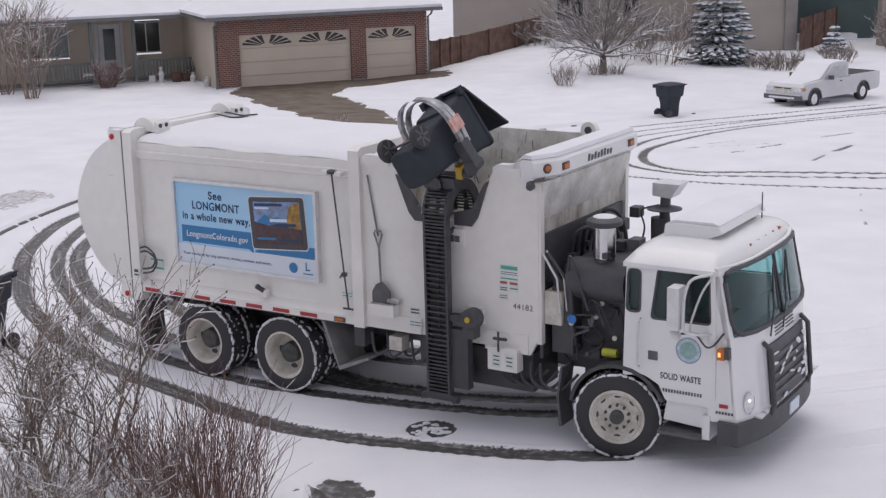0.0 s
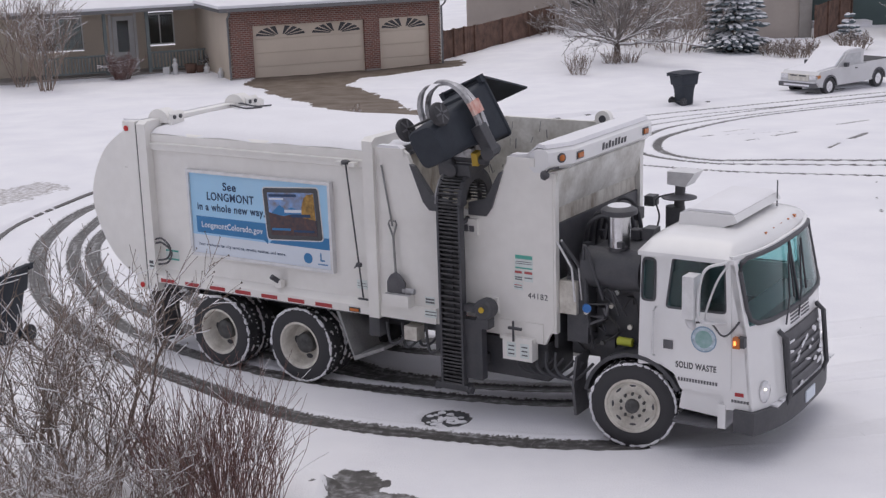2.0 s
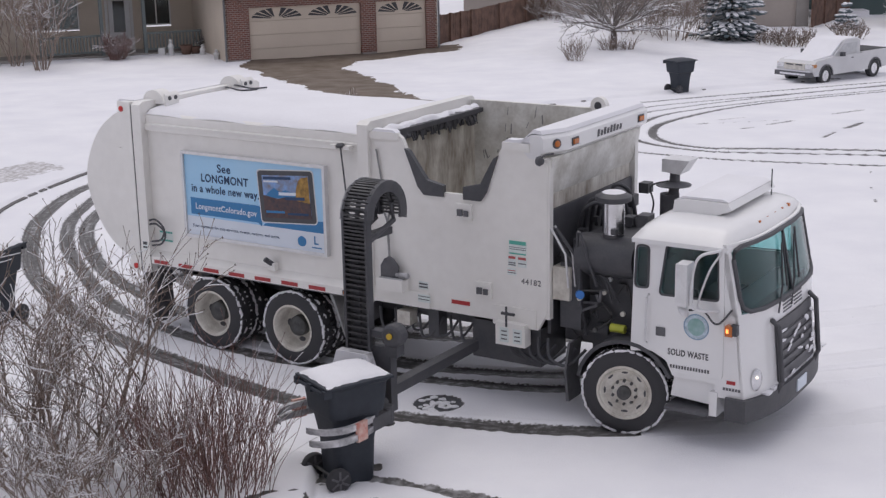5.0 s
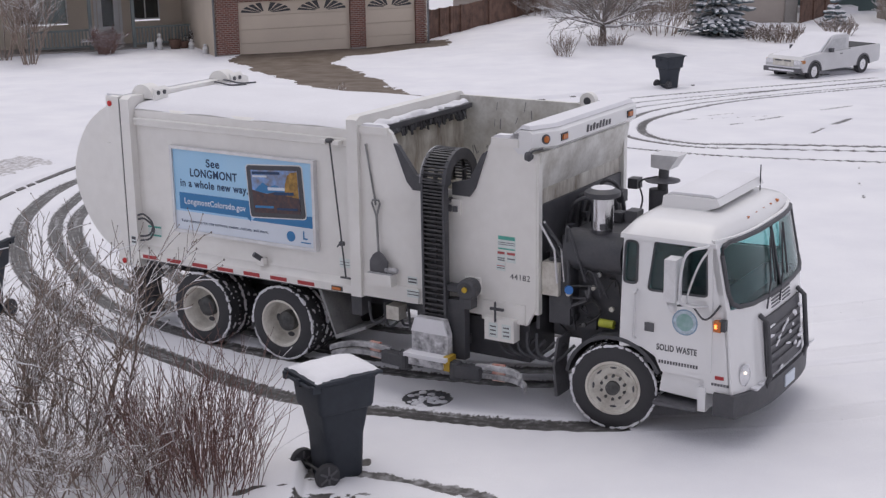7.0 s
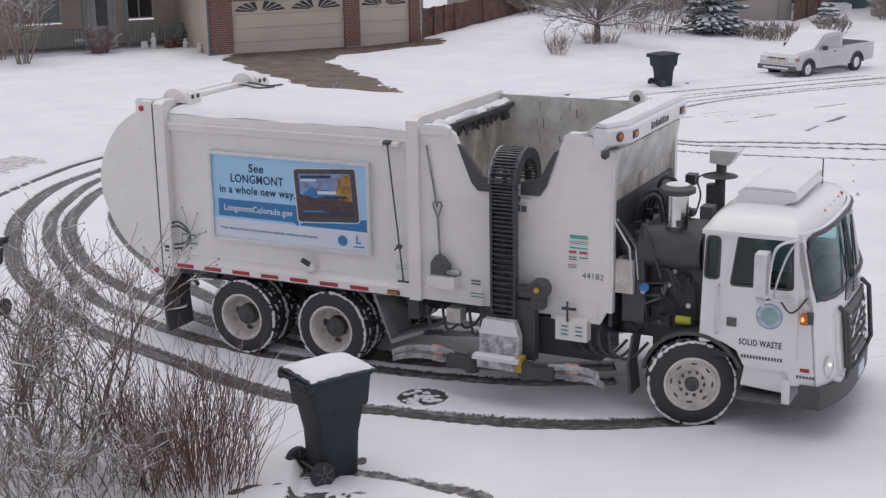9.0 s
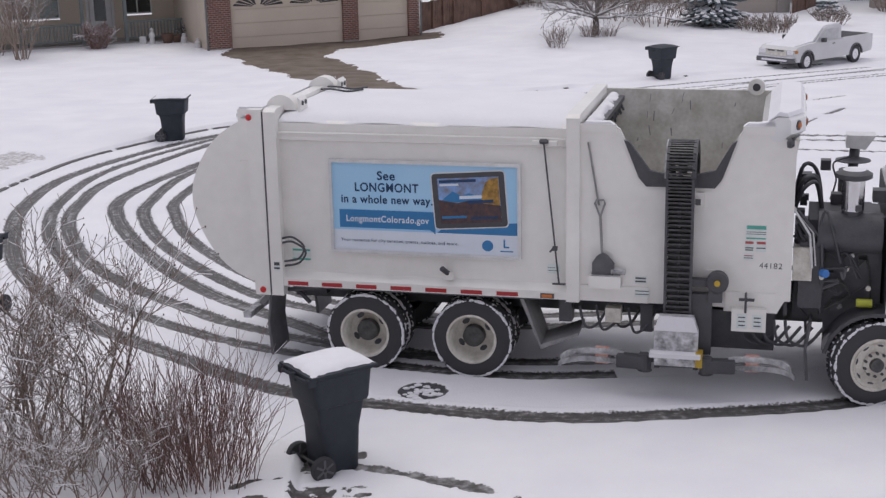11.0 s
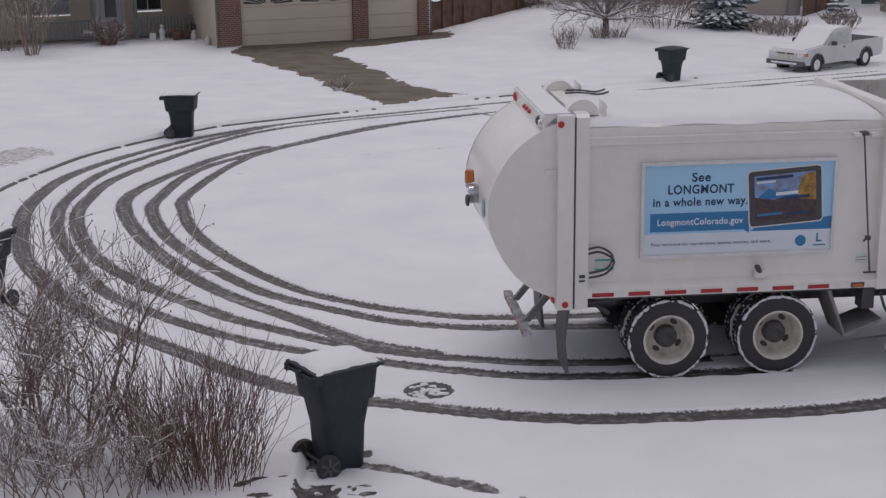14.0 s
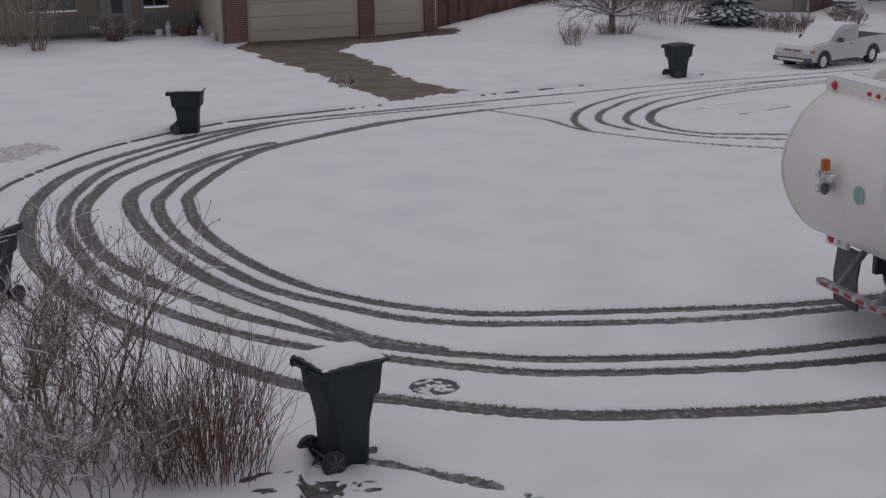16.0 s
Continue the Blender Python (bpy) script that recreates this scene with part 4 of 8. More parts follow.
def side_sign():
    s = new("billboard")
    s.parent = TRUCK
    tagged(s, "light blue advertising board in an aluminium frame")
    x0, x1, z0, z1 = -0.395, 2.045, 1.57, 2.77
    bm = bmesh.new()
    plate(bm, [(x0, z0), (x1, z0), (x1, z1), (x0, z1)], [[(x0 + .04, z0 + .04), (x0 + .04, z1 - .04), (x1 - .04, z1 - .04), (x1 - .04, z0 + .04)]], -0.03, 0.05)
    part("sign_frame", bm, M_ALU, s, "thin aluminium frame", bevel=0.004)
    bm = bmesh.new()
    box(bm, x0 + .03, x1 - .03, 0.0, 0.05, z0 + .03, z1 - .03)
    part("sign_sheet", bm, M_BLUE, s, "light blue printed sheet")
    bm = bmesh.new()
    box(bm, x0 + .04, x1 - .04, -0.003, 0.0, z0 + .04, z0 + .30)
    part("sign_footer", bm, M_PALE, s, "pale strip")
    bm = bmesh.new()
    box(bm, x0 + .12, x0 + 1.36, -0.005, 0.0, z0 + .33, z0 + .56)
    prism(bm, [(x0 + 1.28, z0 + .34), (x0 + 1.36, z0 + .34), (x0 + 1.36, z0 + .28)], -0.005, 0.0)
    part("sign_banner", bm, M_MIDBLUE, s, "dark blue banner")
    bm = bmesh.new()
    prism(bm, [(x0 + 1.38, z0 + .30), (x1 - .04, z0 + .30), (x1 - .04, z0 + .46), (x0 + 1.5, z0 + .40)], -0.004, 0.0)
    part("sign_wedge", bm, M_MIDBLUE, s)
    xc = x0 + 0.74
    text("lettering", "See", 0.155, on_side(xc, z1 - 0.25, -0.002), M_NAVY, s, bold=0.003)
    text("lettering", "LONGMONT", 0.155, on_side(xc, z1 - 0.40, -0.002), M_NAVY, s, width=0.82, bold=0.003)
    text("lettering", "in a whole new way.", 0.145, on_side(xc, z1 - 0.55, -0.002), M_NAVY, s, width=1.18, bold=0.003)
    text("lettering", "LongmontColorado.gov", 0.115, on_side(xc, z0 + 0.41, -0.007), M_PALE, s, width=1.07, bold=0.002)
    text("lettering", "Your resource for city services, events, notices, and more.", 0.06, on_side(xc + 0.15, z0 + 0.15, -0.005), M_NAVY, s, width=1.52)
    # tablet picture, tilted
    m = Matrix.Translation((x0 + 1.80, 0, z0 + 0.73)) @ pose(0, 0, 0, 0, -4, 0)
    bm = bmesh.new()
    prism(bm, [tuple(p) for p in rounded([(-0.47, -0.36), (0.47, -0.36), (0.47, 0.36), (-0.47, 0.36)], 0.06, 4)], -0.006, 0.0)
    bmesh.ops.transform(bm, matrix=m, verts=bm.verts)
    part("tablet_rim", bm, M_ALU, s, "silver rim of the tablet")
    bm = bmesh.new()
    prism(bm, [tuple(p) for p in rounded([(-0.455, -0.345), (0.455, -0.345), (0.455, 0.345), (-0.455, 0.345)], 0.05, 4)], -0.009, 0.0)
    bmesh.ops.transform(bm, matrix=m, verts=bm.verts)
    part("tablet", bm, M_BLACK, s, "tilted black tablet computer picture")
    bm = bmesh.new()
    box(bm, -0.385, 0.385, -0.011, -0.007, -0.285, 0.285, m)
    part("tablet_screen", bm, M_SCREEN, s, "landscape picture on the screen")
    bm = bmesh.new()
    prism(bm, [(-0.38, -0.02), (-0.30, 0.05), (-0.2, 0.12), (-0.1, 0.06), (0.0, 0.09), (0.12, 0.05), (0.22, -0.02)], -0.0135, -0.011)
    bmesh.ops.transform(bm, matrix=m, verts=bm.verts)
    part("picture_hills", bm, M_MIDBLUE, s)
    bm = bmesh.new()
    prism(bm, [(0.14, -0.12), (0.17, 0.1), (0.22, 0.22), (0.28, 0.26), (0.38, 0.27), (0.38, -0.12)], -0.0138, -0.011)
    bmesh.ops.transform(bm, matrix=m, verts=bm.verts)
    part("picture_tree", bm, mat("autumn_ochre", (0.42, 0.24, 0.05), 0.5, scale=16, vary=0.6, tint=(0.12, 0.07, 0.02)), s)
    bm = bmesh.new()
    prism(bm, [(-0.385, -0.285), (0.385, -0.285), (0.385, -0.08), (0.2, -0.05), (0.0, 0.0), (-0.15, -0.03), (-0.385, 0.02)], -0.0142, -0.011)
    bmesh.ops.transform(bm, matrix=m, verts=bm.verts)
    part("picture_street", bm, mat("picture_dark", (0.10, 0.05, 0.04), 0.5, scale=18, vary=0.6, tint=(0.03, 0.03, 0.05)), s)
    for a, b, c, d, mm in ((-0.36, 0.10, 0.23, 0.265, M_NAVY), (-0.36, -0.12, 0.19, 0.215, M_PALE), (-0.12, 0.16, 0.02, 0.06, M_PALE), (-0.02, 0.30, -0.04, 0.0, M_NAVY),
                            (-0.36, -0.05, -0.22, -0.19, M_MIDBLUE), (0.0, 0.34, -0.24, -0.21, M_NAVY)):
        bm = bmesh.new()
        box(bm, a, b, -0.017, -0.013, c, d, m)
        part("picture_bar", bm, mm, s)
    bm = bmesh.new()
    lathe(bm, [(0.07, 0), (0.07, 0.004), (0, 0.004)], 20, on_side(x1 - 0.42, z0 + 0.16, -0.003))
    part("seal", bm, M_MIDBLUE, s)
    bm = bmesh.new()
    box(bm, x1 - 0.22, x1 - 0.20, -0.006, 0, z0 + .14, z0 + .25)
    box(bm, x1 - 0.22, x1 - 0.15, -0.006, 0, z0 + .14, z0 + .16)
    box(bm, x1 - 0.26, x1 - 0.10, -0.006, 0, z0 + .09, z0 + .105)
    part("mark", bm, M_MIDBLUE, s)


def side_fittings():
    # lift rod for the side, with its foot
    bm = bmesh.new()
    rod(bm, (2.52, -0.05, 1.30), (2.335, -0.05, 3.06), 0.011, 8)
    box(bm, 2.44, 2.60, -0.065, -0.04, 1.29, 1.31)
    box(bm, 2.44, 2.50, -0.07, -0.02, 1.72, 1.77)
    rod(bm, (2.41, -0.06, 1.70), (2.47, -0.06, 1.78), 0.012, 8)
    lathe(bm, [(0.05, 0), (0.06, 0.03), (0.04, 0.05)], 12, pose(2.335, -0.05, 3.04))
    part("release_rod", bm, M_BLACK, TRUCK, "thin black steel rod", smooth=True)
    for x in (2.20, 2.41):
        bm = bmesh.new()
        box(bm, x, x + 0.09, -0.09, 0.0, 3.02, 3.07)
        part("rod_bracket", bm, M_WHITE, TRUCK, "white rod bracket with snow", bevel=0.01)
    # side camera below the sign
    bm = bmesh.new()
    rod(bm, (1.06, -0.1, 1.44), (1.12, -0.02, 1.36), 0.035, 12)
    part("side_camera", bm, M_BLACK, TRUCK, "small black camera", smooth=True)
    bm = bmesh.new()
    box(bm, 1.06, 1.18, -0.05, 0.03, 1.28, 1.38)
    part("camera_bracket", bm, M_WHITE, TRUCK, bevel=0.01)
    # hose loops beside the rear post
    for k in range(2):
        bm = bmesh.new()
        z = 1.72 - 0.06 * k
        tube(bm, spline([(-1.06, -0.03, z), (-0.9, -0.06, z + 0.03), (-0.75 + 0.02 * k, -0.07, z - 0.08), (-0.82, -0.06, z - 0.24), (-1.03, -0.03, z - 0.3)], 8), 0.014, 8)
        part("hose", bm, M_BLACK, TRUCK, "black rubber hose loop", smooth=True)
    M_DECAL = mat("decal_white_green", (0.72, 0.78, 0.76), 0.5, scale=12, vary=0.1)
    M_GREEN = mat("decal_green", (0.10, 0.42, 0.34), 0.5, scale=12, vary=0.1)
    M_DRED = mat("decal_red", (0.45, 0.10, 0.10), 0.5, scale=12, vary=0.1)

    def decal(x0, x1, z0, z1, y, bands):
        bm = bmesh.new()
        box(bm, x0, x1, y - 0.004, y, z0, z1)
        d = part("warning_label", bm, M_DECAL, TRUCK, "small warning label with bars")
        for a, b, mm in bands:
            bm = bmesh.new()
            box(bm, x0 + 0.008, x1 - 0.008, y - 0.007, y - 0.003, z0 + (z1 - z0) * a, z0 + (z1 - z0) * b)
            part("label_bar", bm, mm, d)
    decal(4.73, 4.97, 1.95, 2.12, -0.011, ((0.02, 0.12, M_GREEN), (0.72, 0.98, M_GREEN), (0.36, 0.40, M_GREYP), (0.5, 0.54, M_GREYP)))
    decal(4.72, 4.83, 1.80, 1.93, -0.011, ((0.72, 0.95, M_DRED), (0.3, 0.4, M_GREYP), (0.1, 0.2, M_GREYP)))
    decal(4.85, 4.97, 1.80, 1.93, -0.011, ((0.72, 0.95, M_DRED), (0.3, 0.4, M_GREYP)))
    decal(4.71, 4.83, 1.69, 1.78, -0.011, ((0.3, 0.4, M_GREYP), (0.6, 0.7, M_DRED)))
    decal(-0.95, -0.70, 1.42, 1.58, 0.049, ((0.05, 0.2, M_GREEN), (0.8, 0.95, M_GREEN)))
    decal(2.36, 2.52, 1.40, 1.52, 0.049, ((0.3, 0.35, M_GREYP), (0.6, 0.65, M_GREYP)))
    decal(3.44, 3.58, 1.34, 1.44, -0.011, ((0.2, 0.4, M_GREYP), (0.6, 0.8, M_GREYP)))
    decal(3.44, 3.62, 1.18, 1.28, -0.031, ((0.3, 0.4, M_GREYP), (0.7, 0.8, M_GREYP)))
    decal(-1.17, -1.08, 1.30, 1.42, -0.071, ((0.6, 0.95, M_BLACK), (0.2, 0.4, M_BLACK)))
    text("lettering", "44182", 0.10, on_side(5.03, 1.60, -0.011), M_BLACK, TRUCK, "black fleet number")
    # shovel in its tray
    bm = bmesh.new()
    plate(bm, [(2.90, 1.30), (3.28, 1.30), (3.28, 1.45), (2.90, 1.45)], [], -0.16, -0.145)
    box(bm, 2.90, 3.28, -0.145, -0.01, 1.30, 1.32)
    box(bm, 2.90, 2.915, -0.145, -0.01, 1.32, 1.45)
    box(bm, 3.265, 3.28, -0.145, -0.01, 1.32, 1.45)
    tr = part("shovel_tray", bm, M_WHITE, TRUCK, "white steel tray holding a shovel", bevel=0.004)
    bm = bmesh.new()
    box(bm, 2.92, 3.26, -0.142, -0.02, 1.40, 1.455)
    rod(bm, (3.16, -0.08, 1.50), (3.33, -0.08, 1.50), 0.035, 10)
    part("tray_snow", bm, M_STEELSNOW, tr, "clumps of snow in the tray")
    bm = bmesh.new()
    rod(bm, (3.05, -0.07, 1.68), (3.02, -0.05, 2.18), 0.016, 8)
    pts = [(3.02, 2.16), (2.955, 2.33), (2.97, 2.37), (3.06, 2.37), (3.075, 2.33)]
    tube(bm, [(a, -0.05, b) for a, b in pts + pts[:1]], 0.013, 6)
    rod(bm, (3.0, -0.03, 2.30), (2.868, -0.03, 3.06), 0.012, 8)
    part("shovel_handle", bm, M_SPLASH, tr, "grey shovel handle", smooth=True)
    bm = bmesh.new()
    prism(bm, [(2.93, 1.46), (3.19, 1.46), (3.20, 1.60), (3.13, 1.69), (3.06, 1.73), (2.99, 1.69), (2.93, 1.60)], -0.10, -0.075)
    part("shovel_blade", bm, M_GREYP, tr, "dark grey shovel blade", bevel=0.008)
    # control boxes below the hopper
    bm = bmesh.new()
    box(bm, 4.6, 5.0, -0.12, 0.03, 0.84, 1.12)
    cb = part("control_box", bm, M_WHITE, TRUCK, "white control box with labels", bevel=0.01)
    for x in (4.66, 4.84):
        bm = bmesh.new()
        box(bm, x, x + 0.12, -0.124, -0.119, 0.88, 1.06)
        part("box_label", bm, M_DECAL, cb)
        bm = bmesh.new()
        for k in range(3):
            box(bm, x + 0.02, x + 0.10, -0.127, -0.123, 0.91 + 0.05 * k, 0.925 + 0.05 * k)
        part("label_bar", bm, M_GREYP, cb)
    bm = bmesh.new()
    rod(bm, (4.76, -0.14, 1.08), (4.76, -0.14, 1.33), 0.014, 8)
    box(bm, 4.68, 4.86, -0.13, -0.1, 1.22, 1.25)
    part("lever", bm, M_BLACK, TRUCK, "black lever")
    for x, z in ((4.02, 2.30), (4.28, 1.36)):
        bm = bmesh.new()
        box(bm, x, x + 0.22, -0.05, 0.0, z, z + 0.2)
        part("valve_cover", bm, M_WHITE, TRUCK, bevel=0.02)
        bm = bmesh.new()
        box(bm, x + 0.03, x + 0.10, -0.075, -0.05, z + 0.05, z + 0.13)
        box(bm, x + 0.12, x + 0.18, -0.07, -0.05, z + 0.05, z + 0.12)
        part("valve", bm, M_GREYP, TRUCK)


def engine_bay():
    # Plain black sheet, added only to darken the bay behind the engine.
    bm = bmesh.new()
    box(bm, 5.19, 5.235, 0.1, W - 0.1, 1.0, 2.5)
    part("bay_dark_backing", bm, M_BLACK, TRUCK, "black backing sheet added to darken the engine bay", bevel=0.01)
    bm = bmesh.new()
    box(bm, 5.3, 6.3, 0.35, 2.1, 0.9, 1.75)
    box(bm, 5.45, 6.28, 0.25, 1.2, 1.75, 2.15)
    box(bm, 5.35, 5.62, 0.12, 0.5, 1.1, 1.9)
    for i in range(40):
        x, y, z = 5.3 + 0.9 * random.random(), 0.15 + 1.8 * random.random(), 0.95 + 1.5 * random.random()
        s = 0.05 + 0.1 * random.random()
        box(bm, x, x + s, y, y + s * 1.3, z, z + s)
    part("engine", bm, M_BLACK, TRUCK, "black grimy engine block and housings", bevel=0.012)
    bm = bmesh.new()
    rod(bm, (5.55, 0.3, 2.0), (6.28, 0.3, 2.0), 0.24, 24)
    rod(bm, (5.93, 0.32, 1.95), (5.93, 0.32, 2.30), 0.12, 20)
    part("air_filter", bm, M_BLACK, TRUCK, "black air filter canister", smooth=True)
    bm = bmesh.new()
    lathe(bm, [(0.13, 0), (0.13, 0.38), (0.11, 0.40), (0, 0.40)], 28, pose(5.93, 0.32, 2.27))
    part("intake_pipe", bm, M_CHROME, TRUCK, "bright metal intake cylinder", smooth=True)
    bm = bmesh.new()
    lathe(bm, [(0.17, 0), (0.21, 0.02), (0.21, 0.07), (0.14, 0.11), (0, 0.12)], 28, pose(5.93, 0.32, 2.64))
    part("intake_cap", bm, M_BLACK, TRUCK, "black intake cap", smooth=True)
    bm = bmesh.new()
    lathe(bm, [(0.16, 0), (0.12, 0.025), (0, 0.035)], 24, pose(5.93, 0.32, 2.735))
    part("cap_snow", bm, M_SNOW, TRUCK, smooth=True)
    for i in range(6):
        bm = bmesh.new()
        a = Vector((5.27, 0.75 + 0.16 * i, 2.02 + 0.12 * random.random()))
        tube(bm, spline([a, a + Vector((0.10, -0.05, 0.30 + 0.06 * (i % 3))), a + Vector((0.26, 0.08, 0.34)), a + Vector((0.34, 0.12, -0.1)), a + Vector((0.30, 0.1, -0.5))], 7), 0.026, 8)
        part("engine_hose", bm, M_BLACK, TRUCK, smooth=True)
    # loose clutter of pipes, clamps and wires over the engine
    rng = random.Random(23)
    for i in range(26):
        bm = bmesh.new()
        a = Vector((rng.uniform(5.32, 6.2), rng.uniform(0.06, 0.6), rng.uniform(1.1, 2.2)))
        tube(bm, spline([a, a + Vector((rng.uniform(-.2, .2), rng.uniform(-.08, .02), rng.uniform(-.2, .2))), a + Vector((rng.uniform(-.3, .3), rng.uniform(-.02, .1), rng.uniform(-.45, .1)))], 5),
             rng.choice((0.008, 0.012, 0.018)), 6)
        part("engine_pipe", bm, rng.choice((M_BLACK, M_BLACK, M_GREYP, M_HUB)), TRUCK, smooth=True)
    for i in range(9):
        bm = bmesh.new()
        x, y, z = rng.uniform(5.4, 6.2), rng.uniform(0.08, 0.25), rng.uniform(1.1, 1.9)
        lathe(bm, [(0.02, 0), (0.03, 0.02), (0.03, 0.05), (0, 0.055)], 10, pose(x, y, z, 90, 0, 0))
        part("clamp", bm, rng.choice((M_ALU, M_HUB, M_RIM)), TRUCK, "small metal fitting", smooth=True)
    for k in range(2):
        bm = bmesh.new()
        tube(bm, [(5.27, 0.03 + 0.1 * k, 2.32), (5.46 + 0.04 * k, 0.03 + 0.1 * k, 2.02), (5.50 + 0.04 * k, 0.03 + 0.1 * k, 1.62)], 0.014, 6)
        part("stay_bar", bm, M_ALU, TRUCK, "pale steel stay bar")
    for i in range(5):
        bm = bmesh.new()
        a = Vector((5.3, 0.1 + 0.04 * i, 2.3 - 0.1 * i))
        tube(bm, [a, a + Vector((0.3, 0, -0.35 - 0.1 * i)), a + Vector((0.32, 0, -0.9))], 0.022, 6)
        part("engine_hose", bm, M_BLACK, TRUCK, smooth=True)
    bm = bmesh.new()
    box(bm, 5.28, 5.5, 0.06, 0.3, 1.45, 1.85)
    part("coolant_tank", bm, M_RIM, TRUCK, "dull pale coolant tank", bevel=0.03)
    bm = bmesh.new()
    rod(bm, (6.02, 0.1, 1.20), (6.2, 0.1, 1.20), 0.05, 14)
    part("filter_cap", bm, mat("yellow_green_cap", (0.45, 0.48, 0.05), 0.4), TRUCK, "yellow-green cap", smooth=True)
    bm = bmesh.new()
    rod(bm, (5.62, 0.08, 1.55), (5.66, 0.02, 1.56), 0.05, 14)
    part("blue_cap", bm, mat("blue_cap", (0.05, 0.20, 0.55), 0.4), TRUCK, "blue cap", smooth=True)
    # fender over the front wheel
    bm = bmesh.new()
    pts = [(6.28 + 0.63 * math.cos(radians(a)), 0.50 + 0.63 * math.sin(radians(a))) for a in range(26, 171, 12)]
    pts += [(6.28 + 0.585 * math.cos(radians(a)), 0.50 + 0.585 * math.sin(radians(a))) for a in range(170, 25, -12)]
    prism(bm, pts, -0.07, 0.35)
    # Extra flat plate behind the wheel, added to darken the wheel well.
    prism(bm, [(5.66, 0.50), (5.66, 1.10), (6.9, 1.10), (6.9, 0.62)], 0.36, 0.40)
    part("fender", bm, M_BLACK, TRUCK, "black front wheel arch with an added dark plate behind", smooth=True)
    # exhaust stack with its hood
    bm = bmesh.new()
    rod(bm, (5.93, 1.95, 1.6), (5.93, 1.95, 2.42), 0.12, 16)
    lathe(bm, [(0.22, 0), (0.22, 0.012), (0.10, 0.04), (0.08, 0.05)], 22, pose(5.98, 1.95, 2.53))
    rod(bm, (5.98, 1.95, 2.40), (6.0, 1.95, 2.76), 0.065, 14)
    part("exhaust_pipe", bm, M_GREYP, TRUCK, "dark exhaust stack", smooth=True)
    bm = bmesh.new()
    prism(bm, [(5.88, 2.72), (6.12, 2.70), (6.24, 2.88), (5.88, 2.88)], 1.80, 2.10)
    part("exhaust_hood", bm, M_ALU, TRUCK, "pale metal exhaust hood", bevel=0.01)
    bm = bmesh.new()
    tube(bm, spline([(5.95, 1.85, 2.6), (5.74, 1.80, 2.52), (5.78, 1.80, 2.3), (5.72, 1.8, 2.05)], 8), 0.012, 6)
    part("exhaust_wire", bm, M_BLACK, TRUCK)


def rounded(pts, r, n=4):
    """A polygon with its corners rounded."""
    out, k = [], len(pts)
    for i in range(k):
        p, a, b = Vector(pts[i]), Vector(pts[i - 1]), Vector(pts[(i + 1) % k])
        u, v = (a - p), (b - p)
        q = min(r, u.length * 0.45, v.length * 0.45)
        s, e = p + u.normalized() * q, p + v.normalized() * q
        for j in range(n + 1):
            t = j / n
            c = (1 - t) ** 2 * s + 2 * t * (1 - t) * p + t * t * e
            out.append((c.x, c.y))
    return out


M_CABIN = mat("grey_cab_lining", (0.06, 0.063, 0.066), 0.8, scale=4, vary=0.3)
M_SEALRING = mat("seal_grey_blue", (0.25, 0.36, 0.48), 0.5, scale=9, vary=0.2)
M_SEALPALE = mat("seal_pale_blue", (0.52, 0.62, 0.70), 0.5, scale=30, vary=0.4)
M_LIT_AMBER = mat("lit_amber_bulb", (0.6, 0.15, 0.03), 0.3, scale=20, vary=0.1, emit=(1, 0.25, 0.06), amount=3.0)
M_LIT_CLEAR = mat("lit_clear_bulb", (0.8, 0.7, 0.6), 0.3, scale=20, vary=0.1, emit=(1, 0.85, 0.7), amount=1.6)


